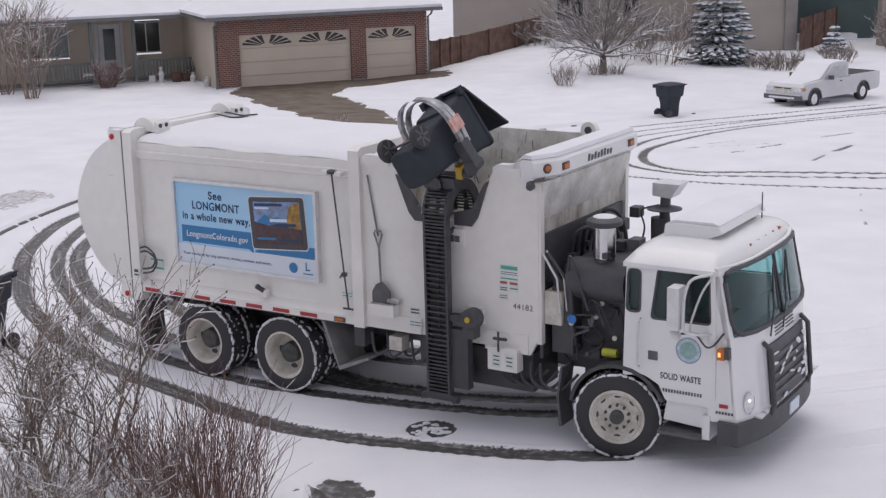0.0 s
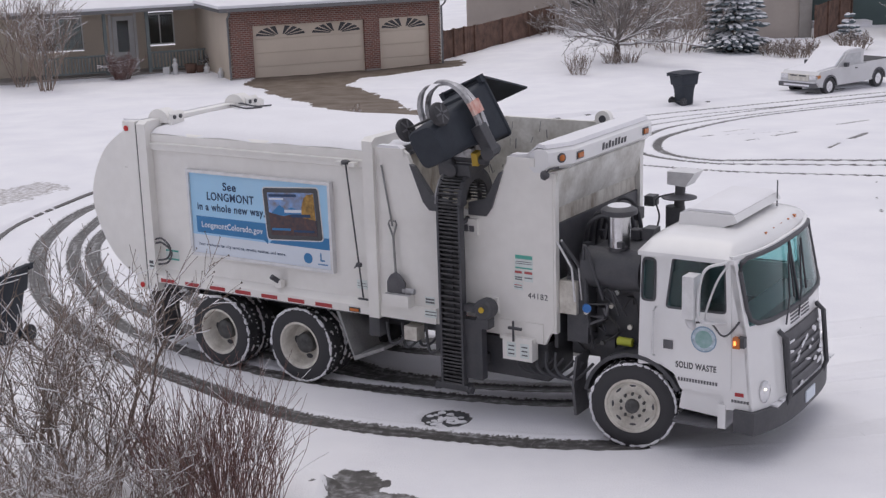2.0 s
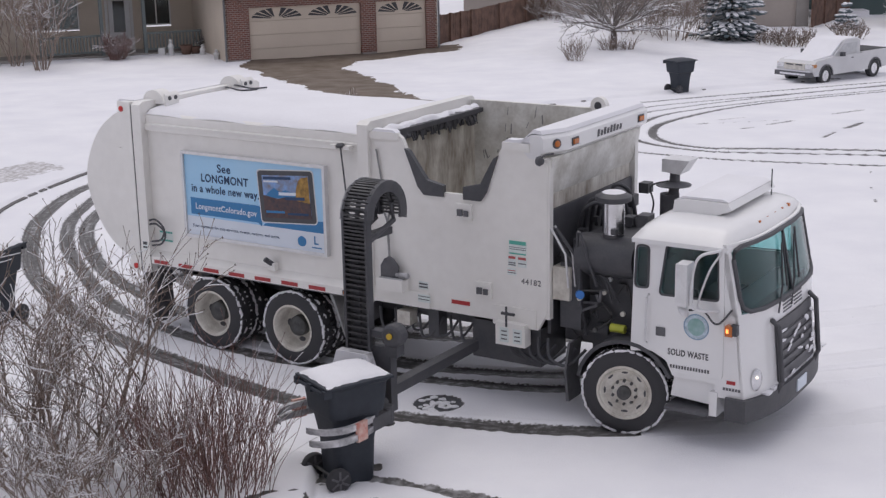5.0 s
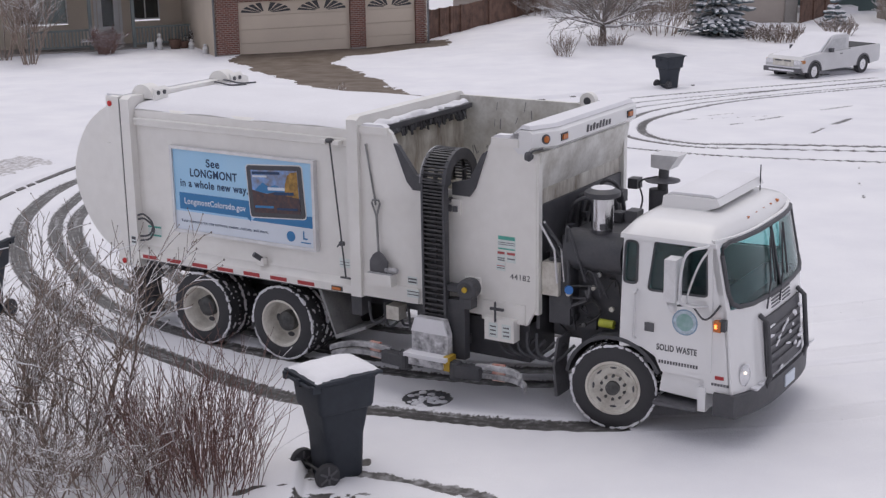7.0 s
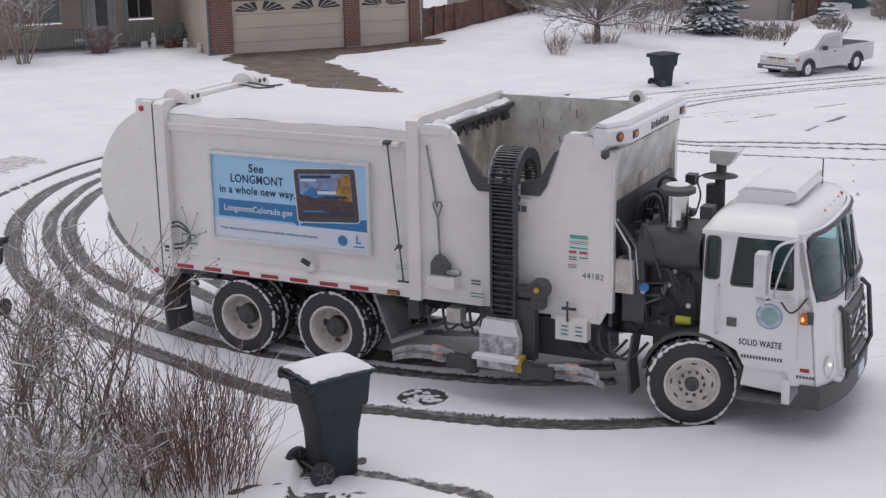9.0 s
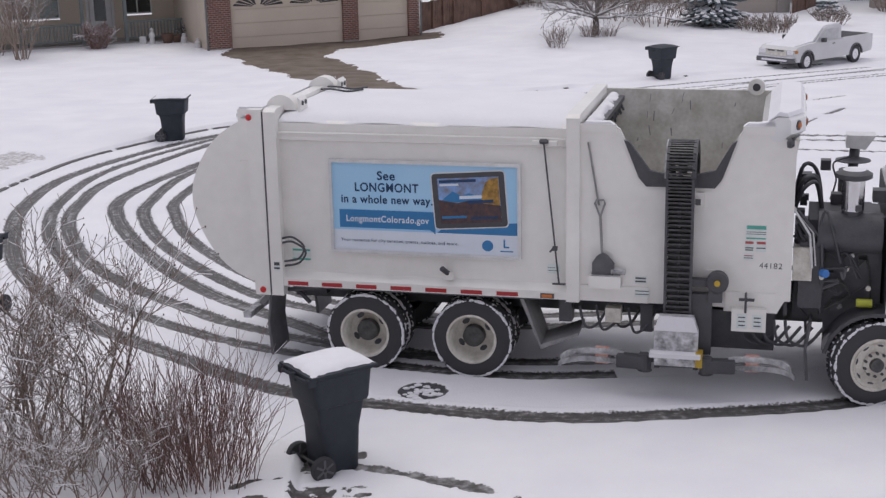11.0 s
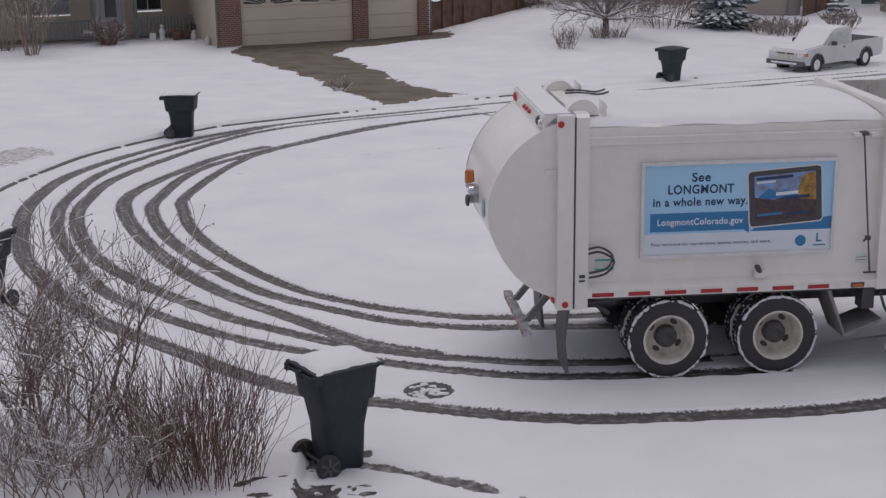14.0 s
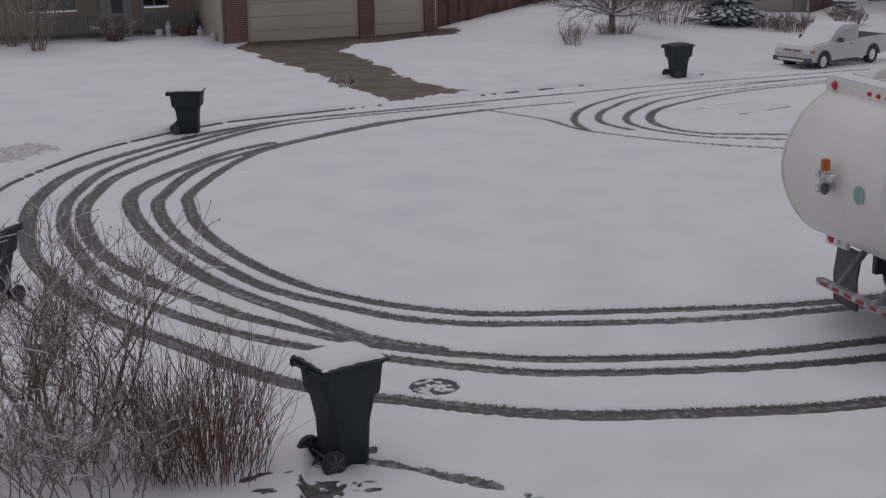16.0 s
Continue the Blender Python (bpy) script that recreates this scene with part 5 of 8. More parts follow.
def cab():
    y0, y1 = -0.06, 2.36
    side = rounded([(6.34, 1.02), (6.38, 2.36), (7.46, 2.36), (7.60, 1.55), (7.68, 0.66), (7.37, 0.64), (7.37, 0.80), (6.86, 0.80), (6.78, 0.97), (6.60, 1.06)], 0.03)
    win = rounded([(6.68, 1.735), (6.765, 2.32), (7.36, 2.32), (7.385, 1.75)], 0.06)
    quarter = rounded([(6.385, 1.79), (6.405, 2.27), (6.55, 2.27), (6.545, 1.79)], 0.05)
    for y, s in ((y0, 1), (y1, -1)):
        bm = bmesh.new()
        plate(bm, side, [win[::-1], quarter[::-1]], y, y + 0.05 * s)
        part("cab_side", bm, M_WHITE2, TRUCK, "white cab side")
        for hole in (win, quarter):
            bm = bmesh.new()
            prism(bm, hole, y + 0.02 * s, y + 0.026 * s)
            g = part("side_window", bm, M_GLASS, TRUCK, "dark tinted side window")
            g.visible_shadow = False
            bm = bmesh.new()
            tube(bm, [(a, y, b) for a, b in hole + hole[:1]], 0.016, 6)
            part("window_seal", bm, M_BLACK, TRUCK, "black rubber seal", smooth=True)
    # door with its gap, handle and grab rails
    for y, s in ((y0, -1),):
        door = rounded([(6.615, 1.07), (6.73, 2.345), (7.425, 2.345), (7.45, 1.60), (7.455, 0.87), (6.90, 0.85), (6.80, 1.0)], 0.05)
        bm = bmesh.new()
        plate(bm, door, [rounded([(6.67, 1.725), (6.755, 2.33), (7.37, 2.33), (7.395, 1.74)], 0.06)[::-1]], y - 0.016, y - 0.001)
        d = part("cab_door", bm, M_WHITE2, TRUCK, "white cab door with lettering", bevel=0.004)
        bm = bmesh.new()
        box(bm, 6.66, 6.77, y - 0.03, y - 0.016, 1.26, 1.36)
        part("door_handle", bm, M_GREYP, d, "recessed dark handle", bevel=0.01)
        text("lettering", "SOLID WASTE", 0.10, on_side(7.045, 1.06, y - 0.017), M_BLACK, d, width=0.48, bold=0.003)
        bm = bmesh.new()
        for i in range(14):
            x = 6.835 + i * 0.034
            box(bm, x, x + 0.022, y - 0.019, y - 0.016, 0.905, 0.945)
        part("number_bars", bm, M_GREYP, d, "row of dark bars")
        bm = bmesh.new()
        lathe(bm, [(0.15, 0), (0.15, 0.003), (0, 0.003)], 32, on_side(7.135, 1.425, y - 0.016))
        part("seal_ring", bm, M_SEALRING, d, "grey-blue ring of a round seal")
        bm = bmesh.new()
        lathe(bm, [(0.135, 0), (0.135, 0.005), (0, 0.005)], 32, on_side(7.135, 1.425, y - 0.016))
        part("seal_disc", bm, M_SEALPALE, d)
        bm = bmesh.new()
        lathe(bm, [(0.10, 0), (0.10, 0.007), (0, 0.007)], 32, on_side(7.135, 1.425, y - 0.016))
        part("seal_picture", bm, M_SEAL, d, "green and blue seal")
    bm = bmesh.new()
    tube(bm, [(6.54, y0, 1.15), (6.54, y0 - 0.06, 1.18), (6.555, y0 - 0.06, 1.69), (6.555, y0, 1.72)], 0.014, 8)
    part("grab_rail", bm, M_ALU, TRUCK, "bright grab rail", smooth=True)
    # roof, a crowned lid with rounded edges
    bm = bmesh.new()
    nx, ny = 16, 20
    grid = []
    for i in range(nx + 1):
        row = []
        for j in range(ny + 1):
            u, v = i / nx * 2 - 1, j / ny * 2 - 1
            bow = 0.16 * (1 - v * v)
            x = 6.35 + (i / nx) * (1.12 + bow * 0.9)
            y = y0 - 0.03 + (y1 - y0 + 0.06) * j / ny
            e = (1 - abs(u) ** 5) ** 0.5 * (1 - abs(v) ** 6) ** 0.5 if abs(u) < 1 and abs(v) < 1 else 0
            row.append(bm.verts.new((x, y, 2.355 + 0.20 * e)))
        grid.append(row)
    for i in range(nx):
        for j in range(ny):
            bm.faces.new((grid[i][j], grid[i + 1][j], grid[i + 1][j + 1], grid[i][j + 1]))
    res = bmesh.ops.extrude_face_region(bm, geom=bm.faces[:])
    bmesh.ops.translate(bm, vec=(0, 0, -0.05), verts=[v for v in res["geom"] if isinstance(v, bmesh.types.BMVert)])
    part("cab_roof", bm, M_WHITE2, TRUCK, "white rounded cab roof with thin snow", smooth=True)
    # rear wall, floor, front below the windscreen
    bm = bmesh.new()
    box(bm, 6.34, 6.38, y0 + .05, y1 - .05, 0.9, 2.36)
    box(bm, 6.36, 7.6, y0 + .05, y1 - .05, 0.86, 0.92)
    part("cab_shell", bm, M_CABIN, TRUCK, "dark cab interior walls")

    def front(y, z):
        """How far forward the nose lies."""
        v = (y - (y0 + y1) / 2) / ((y1 - y0) / 2)
        top = 7.45 + (2.36 - z) * 0.21 if z > 1.6 else 7.61 + (1.6 - z) * 0.10
        return top + 0.19 * (1 - abs(v) ** 3.4)

    def nose(z0, z1, name, m, n=24, off=0.0, ya=y0, yb=y1, depth=0.04, parent=TRUCK, label="", m2=8):
        bm = bmesh.new()
        g2 = []
        for i in range(m2 + 1):
            z = z0 + (z1 - z0) * i / m2
            g2.append([bm.verts.new((front(ya + (yb - ya) * j / n, z) + off, ya + (yb - ya) * j / n, z)) for j in range(n + 1)])
        for i in range(m2):
            for j in range(n):
                bm.faces.new((g2[i][j], g2[i][j + 1], g2[i + 1][j + 1], g2[i + 1][j]))
        r2 = bmesh.ops.extrude_face_region(bm, geom=bm.faces[:])
        bmesh.ops.translate(bm, vec=(-depth, 0, 0), verts=[v for v in r2["geom"] if isinstance(v, bmesh.types.BMVert)])
        return part(name, bm, m, parent, label, smooth=True)

    nose(0.66, 1.62, "cab_nose", M_WHITE2, label="white cab front panel")
    nose(2.345, 2.39, "brow", M_WHITE2)
    ws = nose(1.62, 2.345, "windscreen", M_GLASS, ya=y0 + 0.045, yb=y1 - 0.045, depth=0.008, label="curved tinted windscreen")
    ws.visible_shadow = False
    for ya, yb in ((y0, y0 + 0.045), (y1 - 0.045, y1)):
        nose(1.60, 2.36, "corner_pillar", M_WHITE2, n=3, ya=ya, yb=yb, depth=0.07)
    bm = bmesh.new()
    ring = [(y0 + 0.05, 1.80), (y0 + 0.08, 1.69), (y0 + 0.17, 1.635), (0.35, 1.62), (0.75, 1.62), (1.15, 1.62), (1.55, 1.62), (1.95, 1.62), (y1 - 0.17, 1.635), (y1 - 0.08, 1.69),
            (y1 - 0.05, 1.80), (y1 - 0.05, 2.22), (y1 - 0.09, 2.31), (y1 - 0.18, 2.345), (1.95, 2.35), (1.55, 2.35), (1.15, 2.35), (0.75, 2.35), (0.35, 2.35), (y0 + 0.18, 2.345),
            (y0 + 0.09, 2.31), (y0 + 0.05, 2.22)]
    tube(bm, [(front(a, b) + 0.005, a, b) for a, b in ring + ring[:1]], 0.028, 8)
    tube(bm, [(front(1.15, z) + 0.004, 1.15, z) for z in (1.62, 1.8, 2.1, 2.35)], 0.018, 6)
    part("windscreen_seal", bm, M_BLACK, TRUCK, "black windscreen seal", smooth=True)
    # wipers
    for a, b, c, d in ((0.62, 1.50, 1.0, 2.22), (1.02, 1.50, 1.42, 2.22)):
        bm = bmesh.new()
        tube(bm, [(front(a, b) + 0.03, a, b), (front(c, (b + d) / 2) + 0.05, (a + c) / 2, (b + d) / 2 - 0.1), (front(c, d) + 0.03, c, d)], 0.011, 6)
        tube(bm, [(front(c, d - 0.5) + 0.02, c - 0.02, d - 0.5), (front(c, d) + 0.02, c + 0.04, d + 0.08)], 0.013, 6)
        part("wiper", bm, M_BLACK, TRUCK, "black wiper arm", smooth=True)
    # grille, bumper, lamps
    g = nose(0.72, 1.40, "grille", M_BLACK, ya=0.55, yb=1.75, off=0.03, label="black grille with white surround")
    for k in range(5):
        nose(0.82 + k * 0.10, 0.86 + k * 0.10, "grille_bar", M_GREYP, ya=0.62, yb=1.68, off=0.05, m2=1, depth=0.03, parent=g)
    for ya in (0.48, 1.76):
        bm = bmesh.new()
        tube(bm, [(front(ya, 0.62) + 0.02, ya, 0.62), (front(ya, 0.8) + 0.09, ya, 0.75), (front(ya, 1.38) + 0.09, ya, 1.38), (front(ya, 1.46), ya, 1.46)], 0.03, 8)
        part("grille_guard", bm, M_BLACK, g, "black guard bar", smooth=True)
    bm = bmesh.new()
    rng = random.Random(17)
    for k in range(17):
        y, z = rng.uniform(0.6, 1.7), rng.uniform(0.76, 1.34)
        bmesh.ops.create_icosphere(bm, subdivisions=1, radius=0.05, matrix=pose(front(y, z) + 0.05, y, z - 0.02) @ Matrix.Rotation(rng.uniform(-0.5, 0.5), 4, "X") @ Matrix.Diagonal((0.3, rng.uniform(0.7, 2.6), rng.uniform(0.25, 0.7), 1)))
    tagged(part("grille_snow", bm, M_SNOW, g, "snow caught in the grille", smooth=True), kind="stuff")
    for k in range(2):
        for i in range(4):
            nose(1.45 + 0.04 * i, 1.465 + 0.04 * i, "vent_slot", M_GREYP, n=4, ya=0.82 + 0.36 * k, yb=1.10 + 0.36 * k, off=0.008, m2=1, depth=0.03, parent=g)
    bm = bmesh.new()
    n = 22
    top = []
    for j in range(n + 1):
        y = y0 - 0.05 + (y1 - y0 + 0.10) * j / n
        v = abs((y - 1.15) / 1.26)
        top.append((7.74 + 0.21 * (1 - v ** 3), y))
    ring2 = [(7.50, y0 - 0.05)] + top + [(7.50, y1 + 0.05)] + [(7.5, y1 - 0.1), (7.6, 1.9), (7.65, 1.15), (7.6, 0.4), (7.5, y0 + 0.1)]
    prism(bm, ring2, 0.41, 0.67, "z")
    part("front_bumper", bm, M_BLACK, TRUCK, "black steel front bumper", bevel=0.02, smooth=True)
    bm = bmesh.new()
    for y in np.arange(0.2, 2.2, 0.16):
        box(bm, 7.80, 7.90, y, y + 0.13, 0.668, 0.685 + 0.02 * random.random())
    part("bumper_snow", bm, M_SNOW, TRUCK, bevel=0.006)
    bm = bmesh.new()
    box(bm, 7.94, 7.965, 1.0, 1.32, 0.47, 0.61)
    part("number_plate", bm, M_PALE, TRUCK, "blank pale number plate", bevel=0.005)
    for y in (0.12, 2.18):
        bm = bmesh.new()
        x = front(y, 0.85)
        lathe(bm, [(0.085, -0.02), (0.085, 0.02), (0.06, 0.035), (0, 0.04)], 18, pose(x, y, 0.86, 0, 90, -22 if y < 1 else 22) @ Matrix.Diagonal((1.5, 1, 1, 1)))
        hl = part("headlight", bm, M_CHROME, TRUCK, "clear oval headlight", smooth=True)
        bm = bmesh.new()
        bmesh.ops.create_icosphere(bm, subdivisions=2, radius=0.017, matrix=pose(x + 0.03, y - 0.04 if y < 1 else y + 0.04, 0.90))
        part("bulb", bm, M_LIT_CLEAR, hl, "lit bulb", smooth=True)
    bm = bmesh.new()
    box(bm, 7.55, 7.62, y0 - 0.075, y0 + 0.01, 1.40, 1.52)
    ts = part("turn_signal_housing", bm, M_BLACK, TRUCK, "black lamp housing", bevel=0.015)
    bm = bmesh.new()
    box(bm, 7.49, 7.57, y0 - 0.085, y0 - 0.01, 1.39, 1.51)
    part("turn_signal", bm, M_AMBER, ts, "orange side turn signal", bevel=0.012)
    bm = bmesh.new()
    box(bm, 7.505, 7.53, y0 - 0.092, y0 - 0.08, 1.43, 1.475)
    part("bulb", bm, M_LIT_AMBER, ts, "lit amber bulb")
    # cable from the mirror to the corner
    bm = bmesh.new()
    tube(bm, spline([(7.16, y0 - 0.3, 1.70), (7.26, y0 - 0.14, 1.66), (7.36, y0 - 0.08, 1.52), (7.44, y0 - 0.05, 1.54), (7.54, y0 - 0.02, 1.68)], 8), 0.012, 6)
    part("mirror_cable", bm, M_BLACK, TRUCK, "black mirror cable", smooth=True)
    bm = bmesh.new()
    for i in range(6):
        box(bm, 7.46 + 0.035 * i, 7.485 + 0.035 * i, y0 - 0.006, y0, 0.745, 0.775)
    part("maker_bars", bm, M_GREYP, TRUCK, "row of small dark bars")
    bm = bmesh.new()
    box(bm, 7.50, 7.60, y0 - 0.008, y0, 0.82, 0.86)
    part("side_reflector", bm, M_RED, TRUCK, "small red reflector")
    # step box
    bm = bmesh.new()
    prism(bm, [(6.86, 0.80), (7.37, 0.80), (7.37, 0.43), (7.30, 0.43), (7.29, 0.52), (6.82, 0.55)], y0 + 0.06, 0.5)
    box(bm, 7.31, 7.40, y0 - 0.02, 0.5, 0.42, 0.70)
    part("step_box", bm, M_WHITE2, TRUCK, "white step box", bevel=0.012)
    bm = bmesh.new()
    box(bm, 6.80, 7.31, y0 - 0.08, 0.4, 0.42, 0.46)
    part("step", bm, M_GREYP, TRUCK, "dark step tread", bevel=0.01)
    # roof fairing with air horn, aerial
    bm = bmesh.new()
    prism(bm, [(6.56, 2.52), (6.58, 2.68), (6.70, 2.705), (7.22, 2.70), (7.26, 2.62), (7.22, 2.60), (7.0, 2.52)], 0.55, 2.0)
    part("roof_air_unit", bm, M_WHITE2, TRUCK, "white rooftop air conditioner under snow", bevel=0.03)
    bm = bmesh.new()
    prism(bm, [(6.60, 2.685), (6.66, 2.73), (7.14, 2.735), (7.22, 2.705), (6.70, 2.708)], 0.58, 1.97)
    part("unit_snow", bm, M_SNOW, TRUCK, bevel=0.02, smooth=True)
    bm = bmesh.new()
    box(bm, 7.0, 7.14, 0.62, 1.93, 2.53, 2.60)
    part("unit_vent", bm, M_GREYP, TRUCK)
    bm = bmesh.new()
    rod(bm, (7.25, 1.9, 2.5), (7.25, 1.9, 2.86), 0.008, 6)
    part("aerial", bm, M_BLACK, TRUCK, "thin aerial")
    for y in (0.75, 1.0, 1.25, 1.5, 1.75):
        bm = bmesh.new()
        box(bm, 7.49, 7.53, y - 0.025, y + 0.025, 2.47, 2.50)
        part("roof_marker", bm, M_AMBER, TRUCK, bevel=0.006)
    # mirror on its bracket
    bm = bmesh.new()
    tube(bm, spline([(7.38, y0, 2.32), (7.42, y0 - 0.2, 2.36), (7.24, y0 - 0.32, 2.27), (7.19, y0 - 0.34, 1.80), (7.26, y0 - 0.2, 1.68), (7.40, y0, 1.64)], 6), 0.016, 8)
    tube(bm, spline([(7.40, y0, 2.30), (7.30, y0 - 0.1, 2.1), (7.22, y0 - 0.2, 1.75), (7.26, y0 - 0.1, 1.66), (7.40, y0, 1.64)], 6), 0.013, 8)
    mb = part("mirror_bracket", bm, M_ALU, TRUCK, "tubular mirror bracket", smooth=True)
    bm = bmesh.new()
    box(bm, 7.04, 7.17, y0 - 0.42, y0 - 0.22, 1.76, 2.23)
    part("mirror", bm, M_ALU, mb, "pale mirror housing", bevel=0.025)
    bm = bmesh.new()
    lathe(bm, [(0, -0.03), (0.08, -0.02), (0.10, 0), (0.08, 0.02), (0, 0.03)], 18, pose(7.09, y0 - 0.3, 1.70, 0, 60, 0))
    part("round_mirror", bm, M_ALU, mb, "small round mirror", smooth=True)
    # seats and dashboard behind the glass
    bm = bmesh.new()
    for y in (0.25, 1.55):
        box(bm, 6.5, 6.95, y, y + 0.5, 1.2, 1.35)
        box(bm, 6.42, 6.55, y, y + 0.5, 1.35, 2.0)
    part("seat", bm, M_CABIN, TRUCK, "dark seats", bevel=0.04)
    bm = bmesh.new()
    prism(bm, [(7.2, 0.95), (7.22, 1.56), (7.58, 1.58), (7.58, 0.95)], y0 + 0.07, y1 - 0.07)
    part("dashboard", bm, M_GREYP, TRUCK, "dark dashboard", bevel=0.02)


truck_body()
truck_chassis()
side_sign()
side_fittings()
engine_bay()
cab()
WHEELS = []
for wx in (0.0, 1.4):
    WHEELS.append((truck_wheel(wx, 0.0, -1, True), 0))
    WHEELS.append((truck_wheel(wx, W, 1, True), 0))
WHEELS.append((truck_wheel(6.28, -0.08, -1, False), 1))
WHEELS.append((truck_wheel(6.28, W + 0.0, 1, False), 1))


# ---- the loader: curved rail, carriage and two gripper arms ----
M_ARMSNOW = mat("snow_dusted_black_steel", (0.025, 0.025, 0.028), 0.7, scale=6, vary=0.3, bump=0.5, fine=22, tint=(0.72, 0.72, 0.74))
RAIL_X, RAIL_Y, ARC_R, ARC_Z = 3.97, -0.20, 0.34, 2.70


def loader():
    rail = new("lift_rail")
    rail.parent = TRUCK
    tagged(rail, "black ribbed lift rail curving over at its top")
    # path of the rail in its own y and z
    path = [(0.0, z) for z in (0.42, 1.0, 2.0, ARC_Z)] + [(ARC_R * (1 - math.cos(radians(a))), ARC_Z + ARC_R * math.sin(radians(a))) for a in range(15, 196, 15)]
    for s in (-1, 1):
        bm = bmesh.new()
        for (ya, za), (yb, zb) in zip(path, path[1:]):
            d = Vector((0, yb - ya, zb - za))
            n = Vector((0, -d.z, d.y)).normalized() * 0.05
            a, b = Vector((0, ya, za)), Vector((0, yb, zb))
            x0, x1 = s * 0.165, s * 0.135
            q = [bm.verts.new(v) for v in ((x0, *(a + n).yz), (x1, *(a + n).yz), (x1, *(b + n).yz), (x0, *(b + n).yz),
                                            (x0, *(a - n).yz), (x1, *(a - n).yz), (x1, *(b - n).yz), (x0, *(b - n).yz))]
            for f in ((0, 1, 2, 3), (7, 6, 5, 4), (0, 3, 7, 4), (1, 5, 6, 2), (0, 4, 5, 1), (3, 2, 6, 7)):
                bm.faces.new([q[i] for i in f])
        part("rail_side", bm, M_BLACK, rail, smooth=False)
    for s in (-1, 1):
        bm = bmesh.new()
        ring = [(ARC_R + 0.39 * math.cos(radians(a)), ARC_Z + 0.39 * math.sin(radians(a))) for a in range(180, -16, -15)]
        ring += [(ARC_R + 0.26 * math.cos(radians(a)), ARC_Z + 0.26 * math.sin(radians(a))) for a in range(-15, 181, 15)]
        prism(bm, ring, s * 0.166, s * 0.182, "x")
        part("rail_cheek", bm, M_ARMSNOW if s < 0 else M_BLACK, rail, "curved black cheek plate", bevel=0.004)
    # ribs along the chain
    bm = bmesh.new()
    pts = spline([(0, a, b) for a, b in path], 30)
    dist, last = 0.0, pts[0]
    for a, b in zip(pts, pts[1:]):
        dist += (b - a).length
        if dist > 0.037:
            dist = 0.0
            d = (b - a).normalized()
            m = Matrix.Translation(b) @ Matrix(((1, 0, 0, 0), (0, -d.z, d.y, 0), (0, d.y, d.z, 0), (0, 0, 0, 1)))
            box(bm, -0.135, 0.135, 0.0, 0.045, -0.011, 0.011, m)
    part("chain_rib", bm, mat("worn_chain_steel", (0.10, 0.10, 0.105), 0.45, 0.5, scale=9, vary=0.5, tint=(0.03, 0.03, 0.03)), rail, "worn steel chain links")
    bm = bmesh.new()
    for (ya, za), (yb, zb) in zip(path, path[1:]):
        rod(bm, (0, ya + 0.02, za), (0, yb + 0.02, zb), 0.03, 6)
    box(bm, -0.13, 0.13, 0.01, 0.03, 0.42, ARC_Z)
    part("rail_back", bm, M_BLACK, rail)
    bm = bmesh.new()
    box(bm, -0.05, 0.05, 0.1, 0.62, 2.42, 2.50)
    for s in (-0.12, 0.12):
        tube(bm, [(s, 0.05, 2.45), (s, 0.55, 2.60), (s, 0.5, 2.8)], 0.03, 8)
    part("rail_brace", bm, M_BLACK, rail, "black brace", smooth=True)
    bm = bmesh.new()
    box(bm, -0.22, 0.22, -0.05, 0.10, 0.38, 0.46)
    rod(bm, (-0.26, 0, 0.40), (-0.2, 0, 0.40), 0.05, 10)
    rod(bm, (0.2, 0, 0.40), (0.26, 0, 0.40), 0.05, 10)
    part("rail_foot", bm, M_BLACK, rail, "black foot of the rail", bevel=0.01)
    # telescoping reach beam behind the rail
    bm = bmesh.new()
    box(bm, 0.20, 0.33, 0.02, 2.0, 0.68, 0.80)
    box(bm, 0.14, 0.40, 0.0, 0.12, 0.55, 1.3)
    part("reach_beam", bm, M_BLACK, rail, "black sliding reach beam", bevel=0.012)
    # valve box with its hoses
    bm = bmesh.new()
    lathe(bm, [(0.10, -0.10), (0.13, -0.08), (0.13, 0.06), (0.10, 0.08)], 18, pose(0.46, 0.0, 1.46, 90, 0, 0))
    box(bm, 0.36, 0.52, -0.05, 0.1, 1.22, 1.42)
    box(bm, 0.16, 0.4, -0.02, 0.1, 1.40, 1.48)
    part("hose_guide", bm, M_BLACK, rail, "black hose guide box", bevel=0.04)
    bm = bmesh.new()
    lathe(bm, [(0.035, 0), (0.035, 0.02), (0, 0.022)], 12, pose(0.46, -0.09, 1.47, 90, 0, 0))
    part("yellow_tag", bm, mat("yellow_paint", (0.6, 0.4, 0.04), 0.5), rail, "yellow tag")
    rail.location = (RAIL_X, RAIL_Y, 0)

    car = new("gripper_carriage")
    car.parent = TRUCK
    tagged(car, "snow-caked gripper carriage")
    bm = bmesh.new()
    box(bm, -0.24, 0.24, -0.28, -0.07, -0.10, 0.02)
    prism(bm, [(-0.26, 0.0), (0.26, 0.0), (0.26, 0.30), (0.20, 0.48), (-0.20, 0.48), (-0.26, 0.30)], -0.16, -0.06)
    part("carriage_plate", bm, M_STEELSNOW, car, "snow-caked steel plate", bevel=0.015)
    bm = bmesh.new()
    prism(bm, [(-0.26, 0.30), (0.26, 0.30), (0.20, 0.48), (-0.20, 0.48)], -0.18, -0.15)
    box(bm, -0.3, 0.3, -0.30, -0.14, 0.0, 0.05)
    part("carriage_snow", bm, M_SNOW, car, "snow on the carriage", bevel=0.02, smooth=True)
    bm = bmesh.new()
    box(bm, -0.22, 0.22, -0.10, 0.06, -0.16, 0.30)
    rod(bm, (-0.42, -0.14, -0.05), (0.42, -0.14, -0.05), 0.06, 12)
